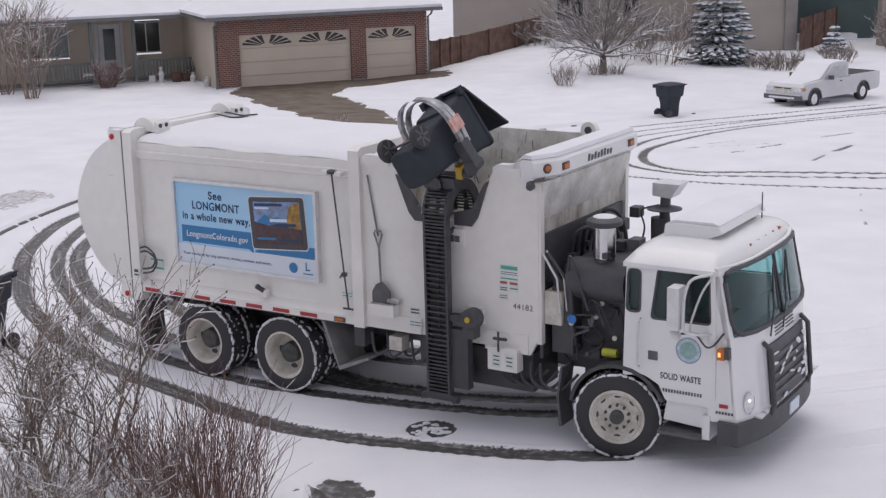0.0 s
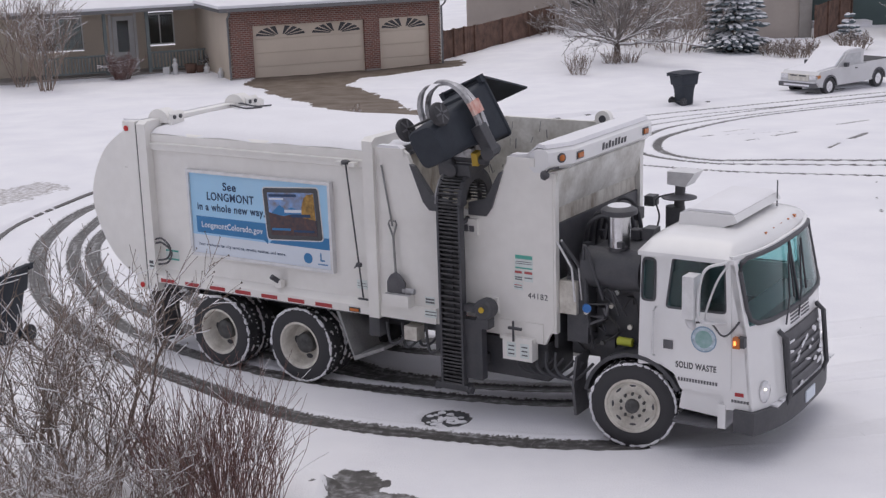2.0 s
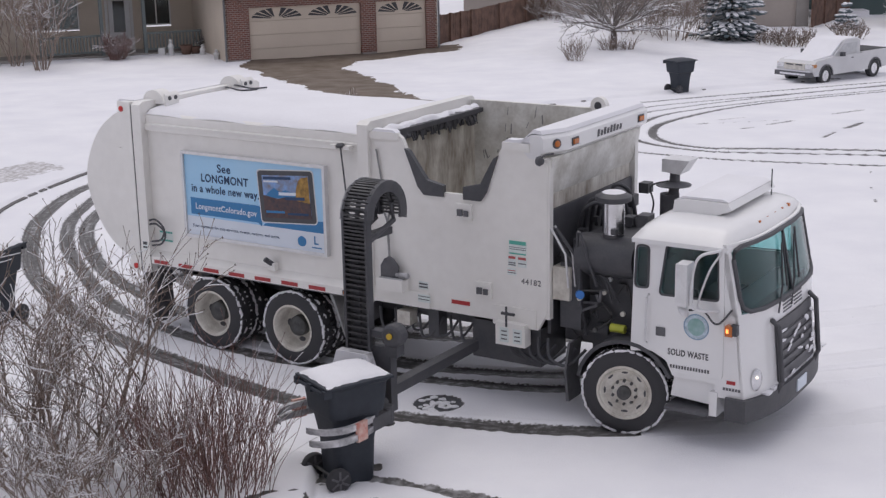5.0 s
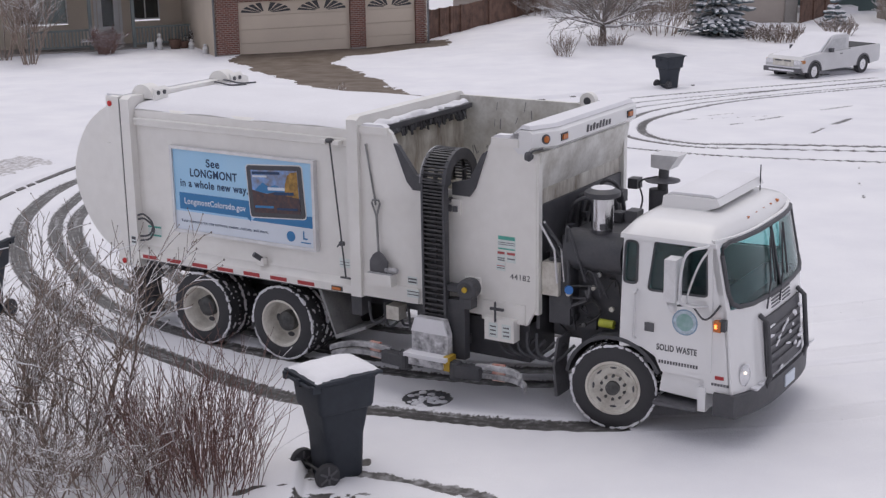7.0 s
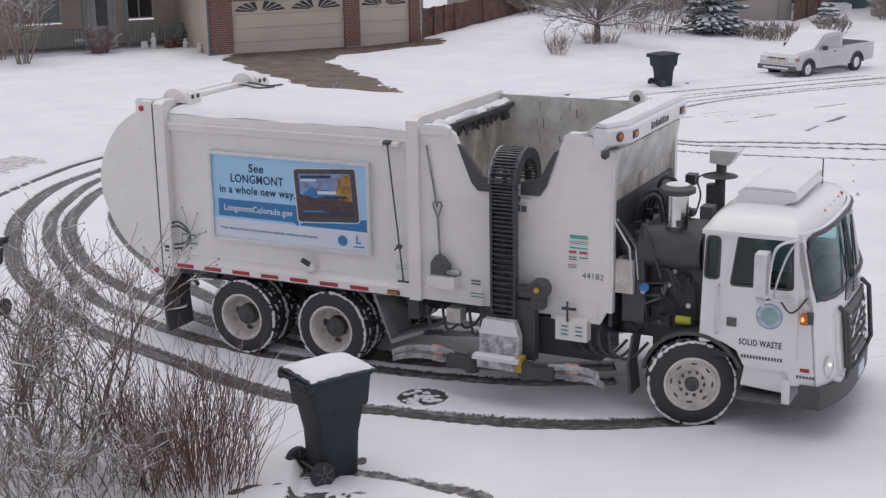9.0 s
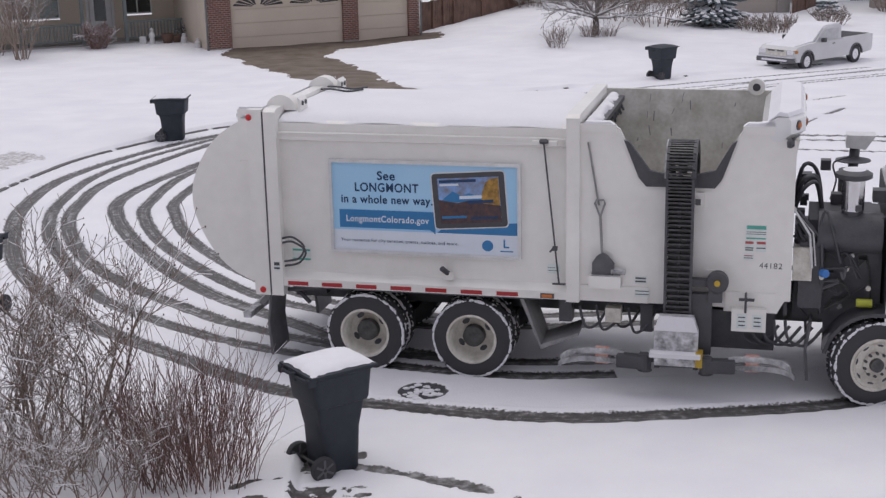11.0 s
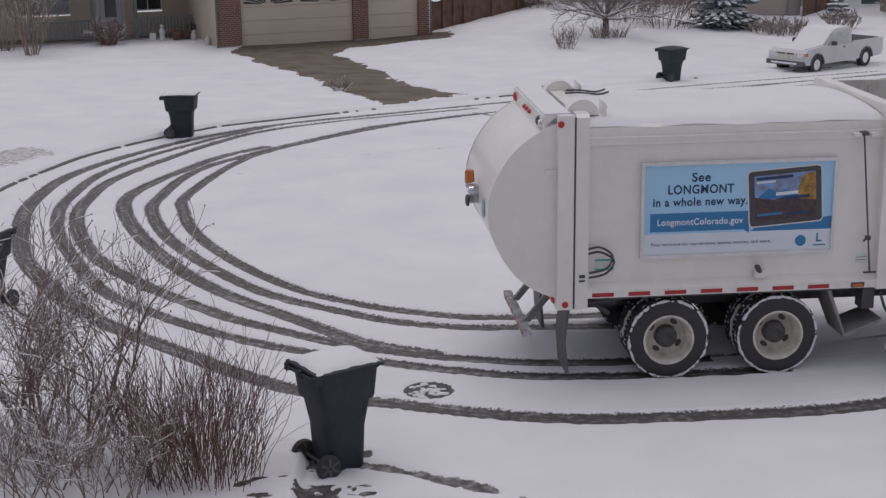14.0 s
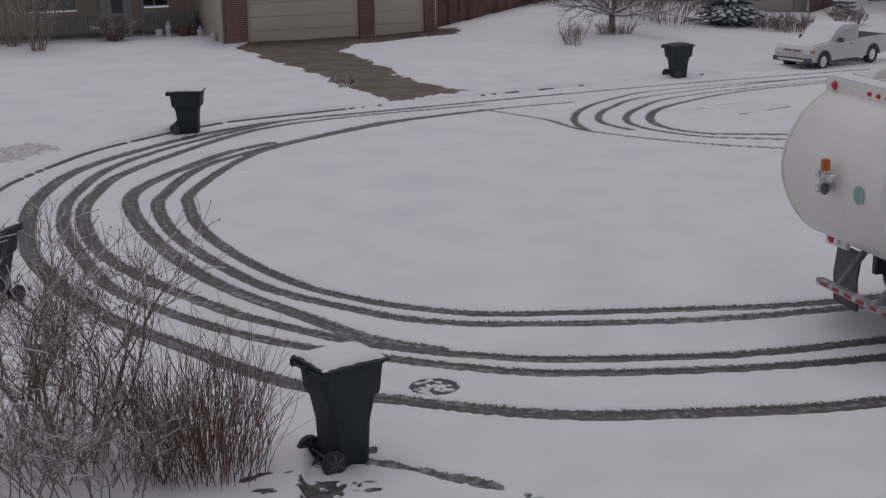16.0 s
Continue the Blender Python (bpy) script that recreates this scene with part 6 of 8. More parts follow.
    part("carriage_body", bm, M_BLACK, car, "black carriage body", bevel=0.012)
    bm = bmesh.new()
    box(bm, 0.24, 0.32, -0.24, -0.08, -0.12, 0.06)
    part("yellow_pivot", bm, mat("yellow_pivot", (0.55, 0.36, 0.04), 0.5), car, "yellow pivot block", bevel=0.01)
    arms = []
    for s in (-1, 1):
        arm = new("gripper_arm")
        arm.parent = TRUCK
        tagged(arm, "curved gripper arm dusted with snow")
        bm = bmesh.new()
        box(bm, -0.07, 0.07, -0.34, 0.05, -0.11, 0.05)
        rod(bm, (0, 0, -0.13), (0, 0, 0.08), 0.075, 14)
        part("arm_root", bm, M_BLACK, arm, "black arm root", bevel=0.015)
        for k in (0, 1):
            bm = bmesh.new()
            z = -0.10 + 0.11 * k
            arc = [(0.03 * s, -0.26), (0.05 * s, -0.5), (0.0, -0.74), (-0.14 * s, -0.90), (-0.32 * s, -0.95)] if k else [(0.03 * s, -0.26), (0.06 * s, -0.52), (0.02 * s, -0.78), (-0.10 * s, -0.94), (-0.24 * s, -1.0)]
            pp = spline([(a, b, 0) for a, b in arc], 5)
            lo = [bm.verts.new((p.x - 0.02 * s, p.y, z)) for p in pp]
            hi = [bm.verts.new((p.x - 0.02 * s, p.y, z + 0.065)) for p in pp]
            lo2 = [bm.verts.new((p.x + 0.03 * s, p.y - 0.01, z)) for p in pp]
            hi2 = [bm.verts.new((p.x + 0.03 * s, p.y - 0.01, z + 0.065)) for p in pp]
            for i in range(len(pp) - 1):
                for a, b in ((lo, hi), (hi, hi2), (hi2, lo2), (lo2, lo)):
                    bm.faces.new((a[i], a[i + 1], b[i + 1], b[i]))
            bm.faces.new((lo[0], hi[0], hi2[0], lo2[0]))
            bm.faces.new((lo[-1], lo2[-1], hi2[-1], hi[-1]))
            part("finger", bm, M_ARMSNOW, arm, "curved finger dusted with snow", bevel=0.008)
        bm = bmesh.new()
        box(bm, 0.055 * s, 0.095 * s, -0.62, -0.46, -0.12, 0.09)
        part("pad", bm, M_ARM, arm, "salmon red wear pad", bevel=0.006)
        arms.append(arm)
    return rail, car, arms


RAIL, CARRIAGE, ARMS = loader()
GRIP = 0.76   # height of the grip above a cart's base


# ---- wheeled refuse carts ----
def refuse_cart(label, snow=True, tall=0.0, slim=1.0):
    """Front at +y, hinge, handle and wheels at -y; the lid is a part of its own."""
    c = thing("refuse_cart", label, "trash cart", group="wheeled refuse carts")
    bm = bmesh.new()
    lev = [(0.0, 0.195, 0.225), (0.03, 0.215, 0.245), (0.40, 0.232, 0.265), (0.62, 0.246, 0.28), (0.65, 0.25, 0.284), (0.67, 0.292, 0.335), (0.70, 0.302, 0.347), (1.0, 0.325, 0.375), (1.015, 0.345, 0.395), (1.045, 0.345, 0.395)]
    lev = [(z + (tall if z > 0.1 else 0) * min(1, z / 0.6), hx * slim, hy * slim) for z, hx, hy in lev]
    rings = []
    for z, hx, hy in lev:
        rings.append([bm.verts.new((a, b, z)) for a, b in rounded([(-hx, -hy), (hx, -hy), (hx, hy), (-hx, hy)], 0.11 if z < 0.66 + tall else 0.07, 4)])
    for p, q in zip(rings, rings[1:]):
        for i in range(len(p)):
            j = (i + 1) % len(p)
            bm.faces.new((p[i], p[j], q[j], q[i]))
    bm.faces.new(rings[0][::-1])
    inner = [bm.verts.new((v.co.x * 0.93, v.co.y * 0.93, 1.045 + tall)) for v in rings[-1]]
    deep = [bm.verts.new((v.co.x * 0.45, v.co.y * 0.45, 0.1)) for v in rings[-1]]
    n = len(inner)
    for i in range(n):
        j = (i + 1) % n
        bm.faces.new((rings[-1][i], rings[-1][j], inner[j], inner[i]))
        bm.faces.new((inner[i], inner[j], deep[j], deep[i]))
    bm.faces.new(deep)
    part("bin", bm, M_CART, c, "dark blue-black plastic bin", smooth=True)
    bm = bmesh.new()
    rod(bm, (-0.3, -0.44 * slim, 1.0 + tall), (0.3, -0.44 * slim, 1.0 + tall), 0.02, 10)
    for x in (-0.3, 0.0, 0.3):
        box(bm, x - 0.03, x + 0.03, -0.46 * slim, -0.36 * slim, 0.96 + tall, 1.04 + tall)
    part("handle", bm, M_CART, c, "black handle bar", bevel=0.008)
    for x in (-0.27, 0.27):
        bm = bmesh.new()
        lathe(bm, [(0.05, -0.04), (0.13, -0.04), (0.14, -0.02), (0.14, 0.02), (0.13, 0.04), (0.05, 0.04)], 24, pose(x, -0.275, 0.14, 0, 90, 0))
        w = part("wheel", bm, M_RUBBER, c, "black rubber wheel", smooth=True)
        bm = bmesh.new()
        for k in range(6):
            box(bm, -0.046, 0.046, -0.012, 0.012, 0.02, 0.115, pose(x, -0.275, 0.14, k * 60, 0, 0))
        part("spoke", bm, M_GREYP, w)
    bm = bmesh.new()
    rod(bm, (-0.3, -0.275, 0.14), (0.3, -0.275, 0.14), 0.015, 8)
    part("axle", bm, M_HUB, c)
    lid = new("lid")
    lid.parent = c
    tagged(lid, "dark hinged lid")
    lid.location = (0, -0.40 * slim, 1.05 + tall)
    bm = bmesh.new()
    nx, ny = 8, 8
    grid = [[bm.verts.new(((-0.365 + 0.73 * i / nx) * slim, (-0.03 + 0.85 * j / ny) * slim,
                           0.01 + 0.065 * (1 - abs(2 * i / nx - 1) ** 4) * (1 - abs(2 * j / ny - 1) ** 4))) for j in range(ny + 1)] for i in range(nx + 1)]
    for i in range(nx):
        for j in range(ny):
            bm.faces.new((grid[i][j], grid[i + 1][j], grid[i + 1][j + 1], grid[i][j + 1]))
    r = bmesh.ops.extrude_face_region(bm, geom=bm.faces[:])
    bmesh.ops.translate(bm, vec=(0, 0, -0.025), verts=[v for v in r["geom"] if isinstance(v, bmesh.types.BMVert)])
    part("lid_shell", bm, M_CART, lid, "dark plastic lid", smooth=True)
    if snow:
        bm = bmesh.new()
        nx = ny = 20
        grid = []
        for i in range(nx + 1):
            row = []
            for j in range(ny + 1):
                u, v = 2 * i / nx - 1, 2 * j / ny - 1
                e = max(0, (1 - u ** 6) * (1 - v ** 6))
                row.append(bm.verts.new((0.345 * slim * u + 0.008 * noise.noise(Vector((v * 4, u, 2))), (0.40 + 0.41 * v) * slim + 0.01 * noise.noise(Vector((u * 4, v, 5))),
                                         0.012 + 0.05 * (1 - u ** 4) * (1 - v ** 4) + 0.026 * e ** 0.5 + 0.008 * noise.noise(Vector((u * 3, v * 3, 0))))))
            grid.append(row)
        for i in range(nx):
            for j in range(ny):
                bm.faces.new((grid[i][j], grid[i + 1][j], grid[i + 1][j + 1], grid[i][j + 1]))
        part("lid_snow", bm, M_SNOW, lid, "snow on the lid", smooth=True)
    return c, lid


CART, CART_LID = refuse_cart("dark blue wheeled refuse cart with snow on its lid", True, 0.14, 0.95)


def stand(x, y, turn):
    return pose(x, y, ground_z(x, y) + 0.02, 0, 0, turn)


for (cx, cy, turn, lift) in ((-6.55, 33.75, -90, 0.03), (7.25, 45.5, -55, 0.03), (-6.86, 19.6, 165, 0.10)):
    other, _ = refuse_cart("dark wheeled refuse cart at the kerb in snow", cy < 40, 0.14 if cy < 25 else 0.0)
    other.matrix_basis = stand(cx, cy, turn)


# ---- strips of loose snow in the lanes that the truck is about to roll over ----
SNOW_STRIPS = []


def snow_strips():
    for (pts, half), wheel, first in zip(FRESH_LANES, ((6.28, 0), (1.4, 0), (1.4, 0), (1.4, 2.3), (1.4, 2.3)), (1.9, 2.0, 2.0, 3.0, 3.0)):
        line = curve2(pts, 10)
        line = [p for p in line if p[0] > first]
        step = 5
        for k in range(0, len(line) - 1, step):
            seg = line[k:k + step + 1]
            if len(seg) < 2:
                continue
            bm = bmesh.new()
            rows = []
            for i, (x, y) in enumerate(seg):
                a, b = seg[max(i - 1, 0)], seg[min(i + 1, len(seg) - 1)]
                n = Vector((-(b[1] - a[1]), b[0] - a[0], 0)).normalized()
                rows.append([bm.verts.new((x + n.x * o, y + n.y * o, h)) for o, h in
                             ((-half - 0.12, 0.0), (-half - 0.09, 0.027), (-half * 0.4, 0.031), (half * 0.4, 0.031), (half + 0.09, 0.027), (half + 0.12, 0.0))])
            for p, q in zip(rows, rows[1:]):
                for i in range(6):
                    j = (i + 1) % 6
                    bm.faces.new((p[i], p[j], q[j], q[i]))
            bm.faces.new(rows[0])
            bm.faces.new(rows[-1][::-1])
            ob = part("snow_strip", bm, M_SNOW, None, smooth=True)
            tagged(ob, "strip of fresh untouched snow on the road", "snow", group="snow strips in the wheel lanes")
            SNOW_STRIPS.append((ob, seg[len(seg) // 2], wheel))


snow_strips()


# ---- manhole cover ----
def manhole():
    bm = bmesh.new()
    lathe(bm, [(0.31, -0.02), (0.31, 0.004), (0.27, 0.004), (0.265, -0.002), (0, -0.002)], 40)
    ob = part("manhole_cover", bm, M_BLACK, None, smooth=True)
    tagged(ob, "dark iron manhole cover with clumps of snow", "manhole cover")
    ob.location = (-0.3, 16.17, 0.003)
    bm = bmesh.new()
    rng = random.Random(4)
    for i in range(34):
        a, r = rng.random() * 6.28, 0.25 * rng.random() ** 0.6
        bmesh.ops.create_icosphere(bm, subdivisions=2, radius=0.022 + 0.026 * rng.random(), matrix=pose(r * math.cos(a), r * math.sin(a), 0.004) @ Matrix.Diagonal((1.3, 1.0, 0.45, 1)))
    part("cover_snow", bm, M_SNOW, ob, "small clumps of snow", smooth=True)


manhole()

# ---- houses ----
M_BRICK = bpy.data.materials.new("red_brick")
M_BRICK.use_nodes = True
_n, _l = M_BRICK.node_tree.nodes, M_BRICK.node_tree.links
_b, _t, _c = _n.new("ShaderNodeTexBrick"), _n.new("ShaderNodeTexCoord"), _n.new("ShaderNodeMapping")
_b.inputs["Color1"].default_value, _b.inputs["Color2"].default_value = (0.20, 0.075, 0.055, 1), (0.13, 0.055, 0.045, 1)
_b.inputs["Mortar"].default_value = (0.30, 0.25, 0.22, 1)
for _k, _v in (("Scale", 1.0), ("Mortar Size", 0.012), ("Brick Width", 0.21), ("Row Height", 0.085)):
    _b.inputs[_k].default_value = _v
_c.inputs["Rotation"].default_value = (radians(-90), 0, 0)
_l.new(_t.outputs["Object"], _c.inputs[0]), _l.new(_c.outputs[0], _b.inputs["Vector"])
_l.new(_b.outputs["Color"], _n["Principled BSDF"].inputs["Base Color"])
_n["Principled BSDF"].inputs["Roughness"].default_value = 0.85
_p = _n.new("ShaderNodeBump")
_p.inputs["Strength"].default_value = 0.4
_l.new(_b.outputs["Fac"], _p.inputs["Height"]), _l.new(_p.outputs[0], _n["Principled BSDF"].inputs["Normal"])

M_TAN = mat("tan_siding", (0.52, 0.45, 0.37), 0.7, scale=0.8, vary=0.12, fine=14)
M_TAUPE = mat("taupe_siding", (0.38, 0.335, 0.30), 0.75, scale=0.8, vary=0.12, fine=14)
M_GREENS = mat("dark_green_siding", (0.075, 0.11, 0.11), 0.75, scale=0.8, vary=0.15, fine=14)
M_DOOR = mat("beige_garage_door", (0.60, 0.52, 0.43), 0.6, scale=0.7, vary=0.08, fine=12)
M_TRIM = mat("grey_trim", (0.16, 0.16, 0.165), 0.65, scale=3, vary=0.2)
M_TEAL = mat("grey_green_paint", (0.15, 0.175, 0.175), 0.65, scale=3, vary=0.2)
M_LIGHT = mat("white_house_trim", (0.58, 0.58, 0.58), 0.6, scale=3, vary=0.1)
# Dark fill for unlit rooms, garage panes, roof vent and the pickup bed.
M_DARK = mat("unlit_dark_fill", (0.07, 0.07, 0.075), 0.9, scale=3, vary=0.3)
M_FENCE = mat("weathered_cedar", (0.17, 0.10, 0.075), 0.85, scale=2.5, vary=0.45, bump=0.3, fine=16, tint=(0.06, 0.036, 0.028))
M_CONC = mat("grey_concrete", (0.30, 0.28, 0.26), 0.8, scale=2, vary=0.2, fine=20)
M_BARK = mat("grey_brown_bark", (0.125, 0.10, 0.085), 0.85, scale=6, vary=0.35, bump=0.3)
M_GREYBARK = mat("grey_bark", (0.21, 0.185, 0.17), 0.85, scale=6, vary=0.35, bump=0.3)
M_TWIG = mat("pale_brown_twig", (0.27, 0.21, 0.175), 0.85, scale=5, vary=0.35)
M_REDTWIG = mat("red_brown_twig", (0.23, 0.135, 0.12), 0.8, scale=5, vary=0.4)
M_NEEDLE = mat("blue_spruce_needles", (0.085, 0.112, 0.125), 0.8, scale=9, vary=0.4, bump=0.6, fine=60, tint=(0.13, 0.165, 0.18))


def lapped(bm, x0, x1, y, z0, z1, step=0.16, holes=()):
    """Clapboards one over another, left out where a hole is; the wall's core stands behind."""
    z = z0
    while z < z1 - 1e-3:
        zt = min(z + step, z1)
        cuts = [(x0, x1)]
        for ha, hb, za, zb in holes:
            if zt > za and z < zb:
                cuts = [c for a, b in cuts for c in ((a, min(b, ha)), (max(a, hb), b)) if c[1] - c[0] > 0.01]
        for a, b in cuts:
            vs = [bm.verts.new(p) for p in ((a, y - 0.022, z), (b, y - 0.022, z), (b, y - 0.004, zt), (a, y - 0.004, zt), (a, y, z), (b, y, z), (b, y + 0.1, zt), (a, y + 0.1, zt))]
            for f in ((0, 1, 2, 3), (4, 5, 1, 0), (3, 2, 6, 7), (5, 4, 7, 6), (0, 3, 7, 4), (1, 5, 6, 2)):
                bm.faces.new([vs[i] for i in f])
        z = zt


def house_window(parent, x0, x1, z0, z1, y, split=True, blind=False):
    bm = bmesh.new()
    hole = [(x0 + .05, z0 + .05), (x1 - .05, z0 + .05), (x1 - .05, z1 - .05), (x0 + .05, z1 - .05)]
    plate(bm, [(x0, z0), (x1, z0), (x1, z1), (x0, z1)], [hole[::-1]], y - 0.05, y + 0.05)
    if split:
        box(bm, (x0 + x1) / 2 - .025, (x0 + x1) / 2 + .025, y - 0.03, y + 0.04, z0 + .05, z1 - .05)
    w = part("window", bm, M_LIGHT, parent, "white framed window")
    bm = bmesh.new()
    box(bm, x0 + .05, x1 - .05, y, y + 0.008, z0 + .05, z1 - .05)
    part("pane", bm, M_WINDOW, w).visible_shadow = False
    # No room is built; a dark board gives its shade behind the pane.
    bm = bmesh.new()
    box(bm, x0 - 0.03, x1 + 0.03, y + 0.25, y + 0.27, z0 - .03, z1 + .03)
    part("unlit_room_board", bm, M_DARK, w, "dark board standing for the unlit room")
    if blind:
        bm = bmesh.new()
        for k in range(int((z1 - z0 - 0.1) / 0.06)):
            box(bm, (x0 + x1) / 2 - 0.3 if split else x0 + .06, x1 - .06, y + 0.05, y + 0.07, z0 + .06 + k * .06, z0 + .11 + k * .06)
        part("blind", bm, M_LIGHT, w, "pale slatted blind")
    return w


def garage_door(parent, x0, x1, z1, y):
    bm = bmesh.new()
    n = 4
    for k in range(n):
        a, b = z1 * k / n, z1 * (k + 1) / n
        box(bm, x0, x1, y, y + 0.05, a + 0.008, b - 0.008)
        if k == 0:
            d = part("garage_door", bm, M_DOOR, parent, "beige sectional garage door with sunburst panes", bevel=0.006)
        else:
            part("door_panel", bm, M_DOOR, d, bevel=0.006)
        bm = bmesh.new()
    bm.free()
    bm = bmesh.new()
    box(bm, x0 - 0.02, x1 + 0.02, y + 0.055, y + 0.09, 0, z1)
    part("door_backing", bm, M_DOOR, d)
    # fan-shaped panes in the top row
    half = (x1 - x0) / (4 if x1 - x0 > 3 else 2) * 0.92
    count = 2 if x1 - x0 > 3 else 1
    for c in range(count):
        cx = x0 + (x1 - x0) * (c + 0.5) / count
        for s in (-1, 1):
            for k in range(4):
                a0, a1 = 8 + k * 20, 8 + k * 20 + 14
                r0, rx = 0.18, half * 0.96
                pts = []
                for a in (a0, (a0 + a1) / 2, a1):
                    pts.append((cx + s * (0.06 + rx * math.cos(radians(a)) * 0.95), z1 - 0.50 + 0.44 * math.sin(radians(a))))
                for a in (a1, a0):
                    pts.append((cx + s * (0.06 + r0 * 1.2 * math.cos(radians(a))), z1 - 0.50 + r0 * 0.5 * math.sin(radians(a))))
                bm = bmesh.new()
                prism(bm, pts, y - 0.012, y + 0.02)
                part("sunburst_pane", bm, M_DARK, d, "dark fan-shaped pane")


def brick_house():
    h = thing("house", "brick and tan-sided single-storey house with a snowy roof", "house", pose(-9.6, 58.4, -0.86, 0, 0, 22.4))
    # brick front of the garage with two door openings
    bm = bmesh.new()
    d1, d2 = (1.0, 5.93), (6.62, 8.95)
    for a, b, z0, z1 in ((0, d1[0], 0.18, 3.0), (d1[1], d2[0], 0.18, 3.0), (d2[1], 9.45, 0.18, 3.0), (d1[0], d1[1], 2.32, 3.0), (d2[0], d2[1], 2.32, 3.0)):
        box(bm, a, b, 0, 0.22, z0, z1)
    part("brick_wall", bm, M_BRICK, h, "red brick garage front")
    bm = bmesh.new()
    bm.free()
    for a, b in ((-0.02, d1[0] - 0.02), (d1[1] + .02, d2[0] - .02), (d2[1] + .02, 9.47)):
        bm = bmesh.new()
        box(bm, a, b, -0.02, 0.24, 0, 0.19)
        part("footing", bm, M_CONC, h, "pale concrete footing")
    garage_door(h, d1[0], d1[1], 2.32, 0.16)
    garage_door(h, d2[0], d2[1], 2.32, 0.16)
    # side wall toward the porch, clapboard
    bm = bmesh.new()
    lapped(bm, -8.0, 0.0, 0, 0.1, 3.0)
    bmesh.ops.transform(bm, matrix=pose(0, 0, 0, 0, 0, -90) @ Matrix.Translation((0, 0, 0)), verts=bm.verts)
    tagged(part("side_wall", bm, M_TAN, h, "tan clapboard side wall"), kind="stuff")
    bm = bmesh.new()
    lapped(bm, 0, 9, 0, 0.1, 3.0)
    bmesh.ops.transform(bm, matrix=pose(9.45, 0, 0, 0, 0, 90), verts=bm.verts)
    tagged(part("side_wall", bm, M_TAN, h), kind="stuff")
    # porch wing
    holes = [(-7.15, -5.1, 1.22, 2.66), (-3.8, -2.86, 0.2, 2.6), (-2.32, -1.02, 1.24, 2.63)]
    bm = bmesh.new()
    lapped(bm, -11, 0, 6.5, 0.2, 3.0, holes=holes)
    tagged(part("porch_wall", bm, M_TAN, h, "tan clapboard porch wall"), kind="stuff")
    house_window(h, -7.15, -5.1, 1.22, 2.66, 6.5, blind=True)
    house_window(h, -2.32, -1.02, 1.24, 2.63, 6.5)
    bm = bmesh.new()
    plate(bm, [(-3.8, 0.2), (-2.86, 0.2), (-2.86, 2.6), (-3.8, 2.6)], [[(-3.6, 1.0), (-3.6, 2.4), (-3.08, 2.4), (-3.08, 1.0)]], 6.44, 6.52)
    fd = part("front_door", bm, M_LIGHT, h, "white storm door with a dark pane")
    bm = bmesh.new()
    box(bm, -3.6, -3.08, 6.48, 6.49, 1.0, 2.4)
    part("door_pane", bm, M_WINDOW, fd).visible_shadow = False
    # Dark board in place of the unlit hall.
    bm = bmesh.new()
    box(bm, -3.8, -2.86, 6.7, 6.72, 0.2, 2.6)
    part("unlit_hall_board", bm, M_DARK, fd)
    for x in (-3.9, -2.78):
        bm = bmesh.new()
        box(bm, x - 0.06, x + 0.06, 6.42, 6.5, 0.2, 2.7)
        part("door_trim", bm, M_LIGHT, h)
    bm = bmesh.new()
    box(bm, -9, -0.02, 4.6, 6.48, 0, 0.2)
    part("porch_slab", bm, M_CONC, h, "grey porch slab")
    for x in (-7.0, -4.4, -2.55):
        bm = bmesh.new()
        box(bm, x - 0.07, x + 0.07, 4.63, 4.77, 0.2, 2.85)
        part("porch_post", bm, M_TEAL, h, "grey-green porch post", bevel=0.01)
    for a, b in ((-7.0, -4.4), (-2.55, -0.05)):
        bm = bmesh.new()
        box(bm, a, b, 4.66, 4.74, 1.02, 1.10)
        box(bm, a, b, 4.67, 4.73, 0.32, 0.39)
        r = part("railing", bm, M_TEAL, h, "grey-green porch railing")
        n = int((b - a) / 0.14)
        for k in range(n):
            bm = bmesh.new()
            x = a + (b - a) * (k + 0.5) / n
            box(bm, x - 0.03, x + 0.03, 4.68, 4.72, 0.39, 1.02)
            part("baluster", bm, M_TEAL, r)
    # roofs with deep snow, fascia and gutters
    def slab(pts_lo, pts_hi, name, m, label=""):
        bm = bmesh.new()
        lo, hi = [bm.verts.new(p) for p in pts_lo], [bm.verts.new(p) for p in pts_hi]
        n = len(lo)
        bm.faces.new(lo), bm.faces.new(hi[::-1])
        for i in range(n):
            bm.faces.new((lo[i], lo[(i + 1) % n], hi[(i + 1) % n], hi[i]))
        return part(name, bm, m, h, label, bevel=0.02)
    # hipped garage roof, then the porch wing's slope running into it
    hip = [(-0.5, -0.5, 3.02), (10.0, -0.5, 3.02), (10.0, 14, 3.02), (-0.5, 14, 3.02), (4.75, 4.75, 5.1), (4.75, 14, 5.1)]
    for lift, thick, name, m, label in ((0.0, 0.10, "roof", M_TRIM, "dark shingled hip roof"), (0.105, 0.12, "roof_snow", M_SNOW, "thick snow on the roof")):
        bm = bmesh.new()
        top = [bm.verts.new((x, y, z + lift + thick)) for x, y, z in hip]
        low = [bm.verts.new((x, y, z + lift)) for x, y, z in hip]
        for f in ((0, 1, 4), (1, 2, 5, 4), (3, 0, 4, 5), (2, 3, 5)):
            bm.faces.new([top[i] for i in f])
            bm.faces.new([low[i] for i in reversed(f)])
        for i, j in ((0, 1), (1, 2), (2, 3), (3, 0)):
            bm.faces.new((top[i], low[i], low[j], top[j]))
        part(name, bm, m, h, label)
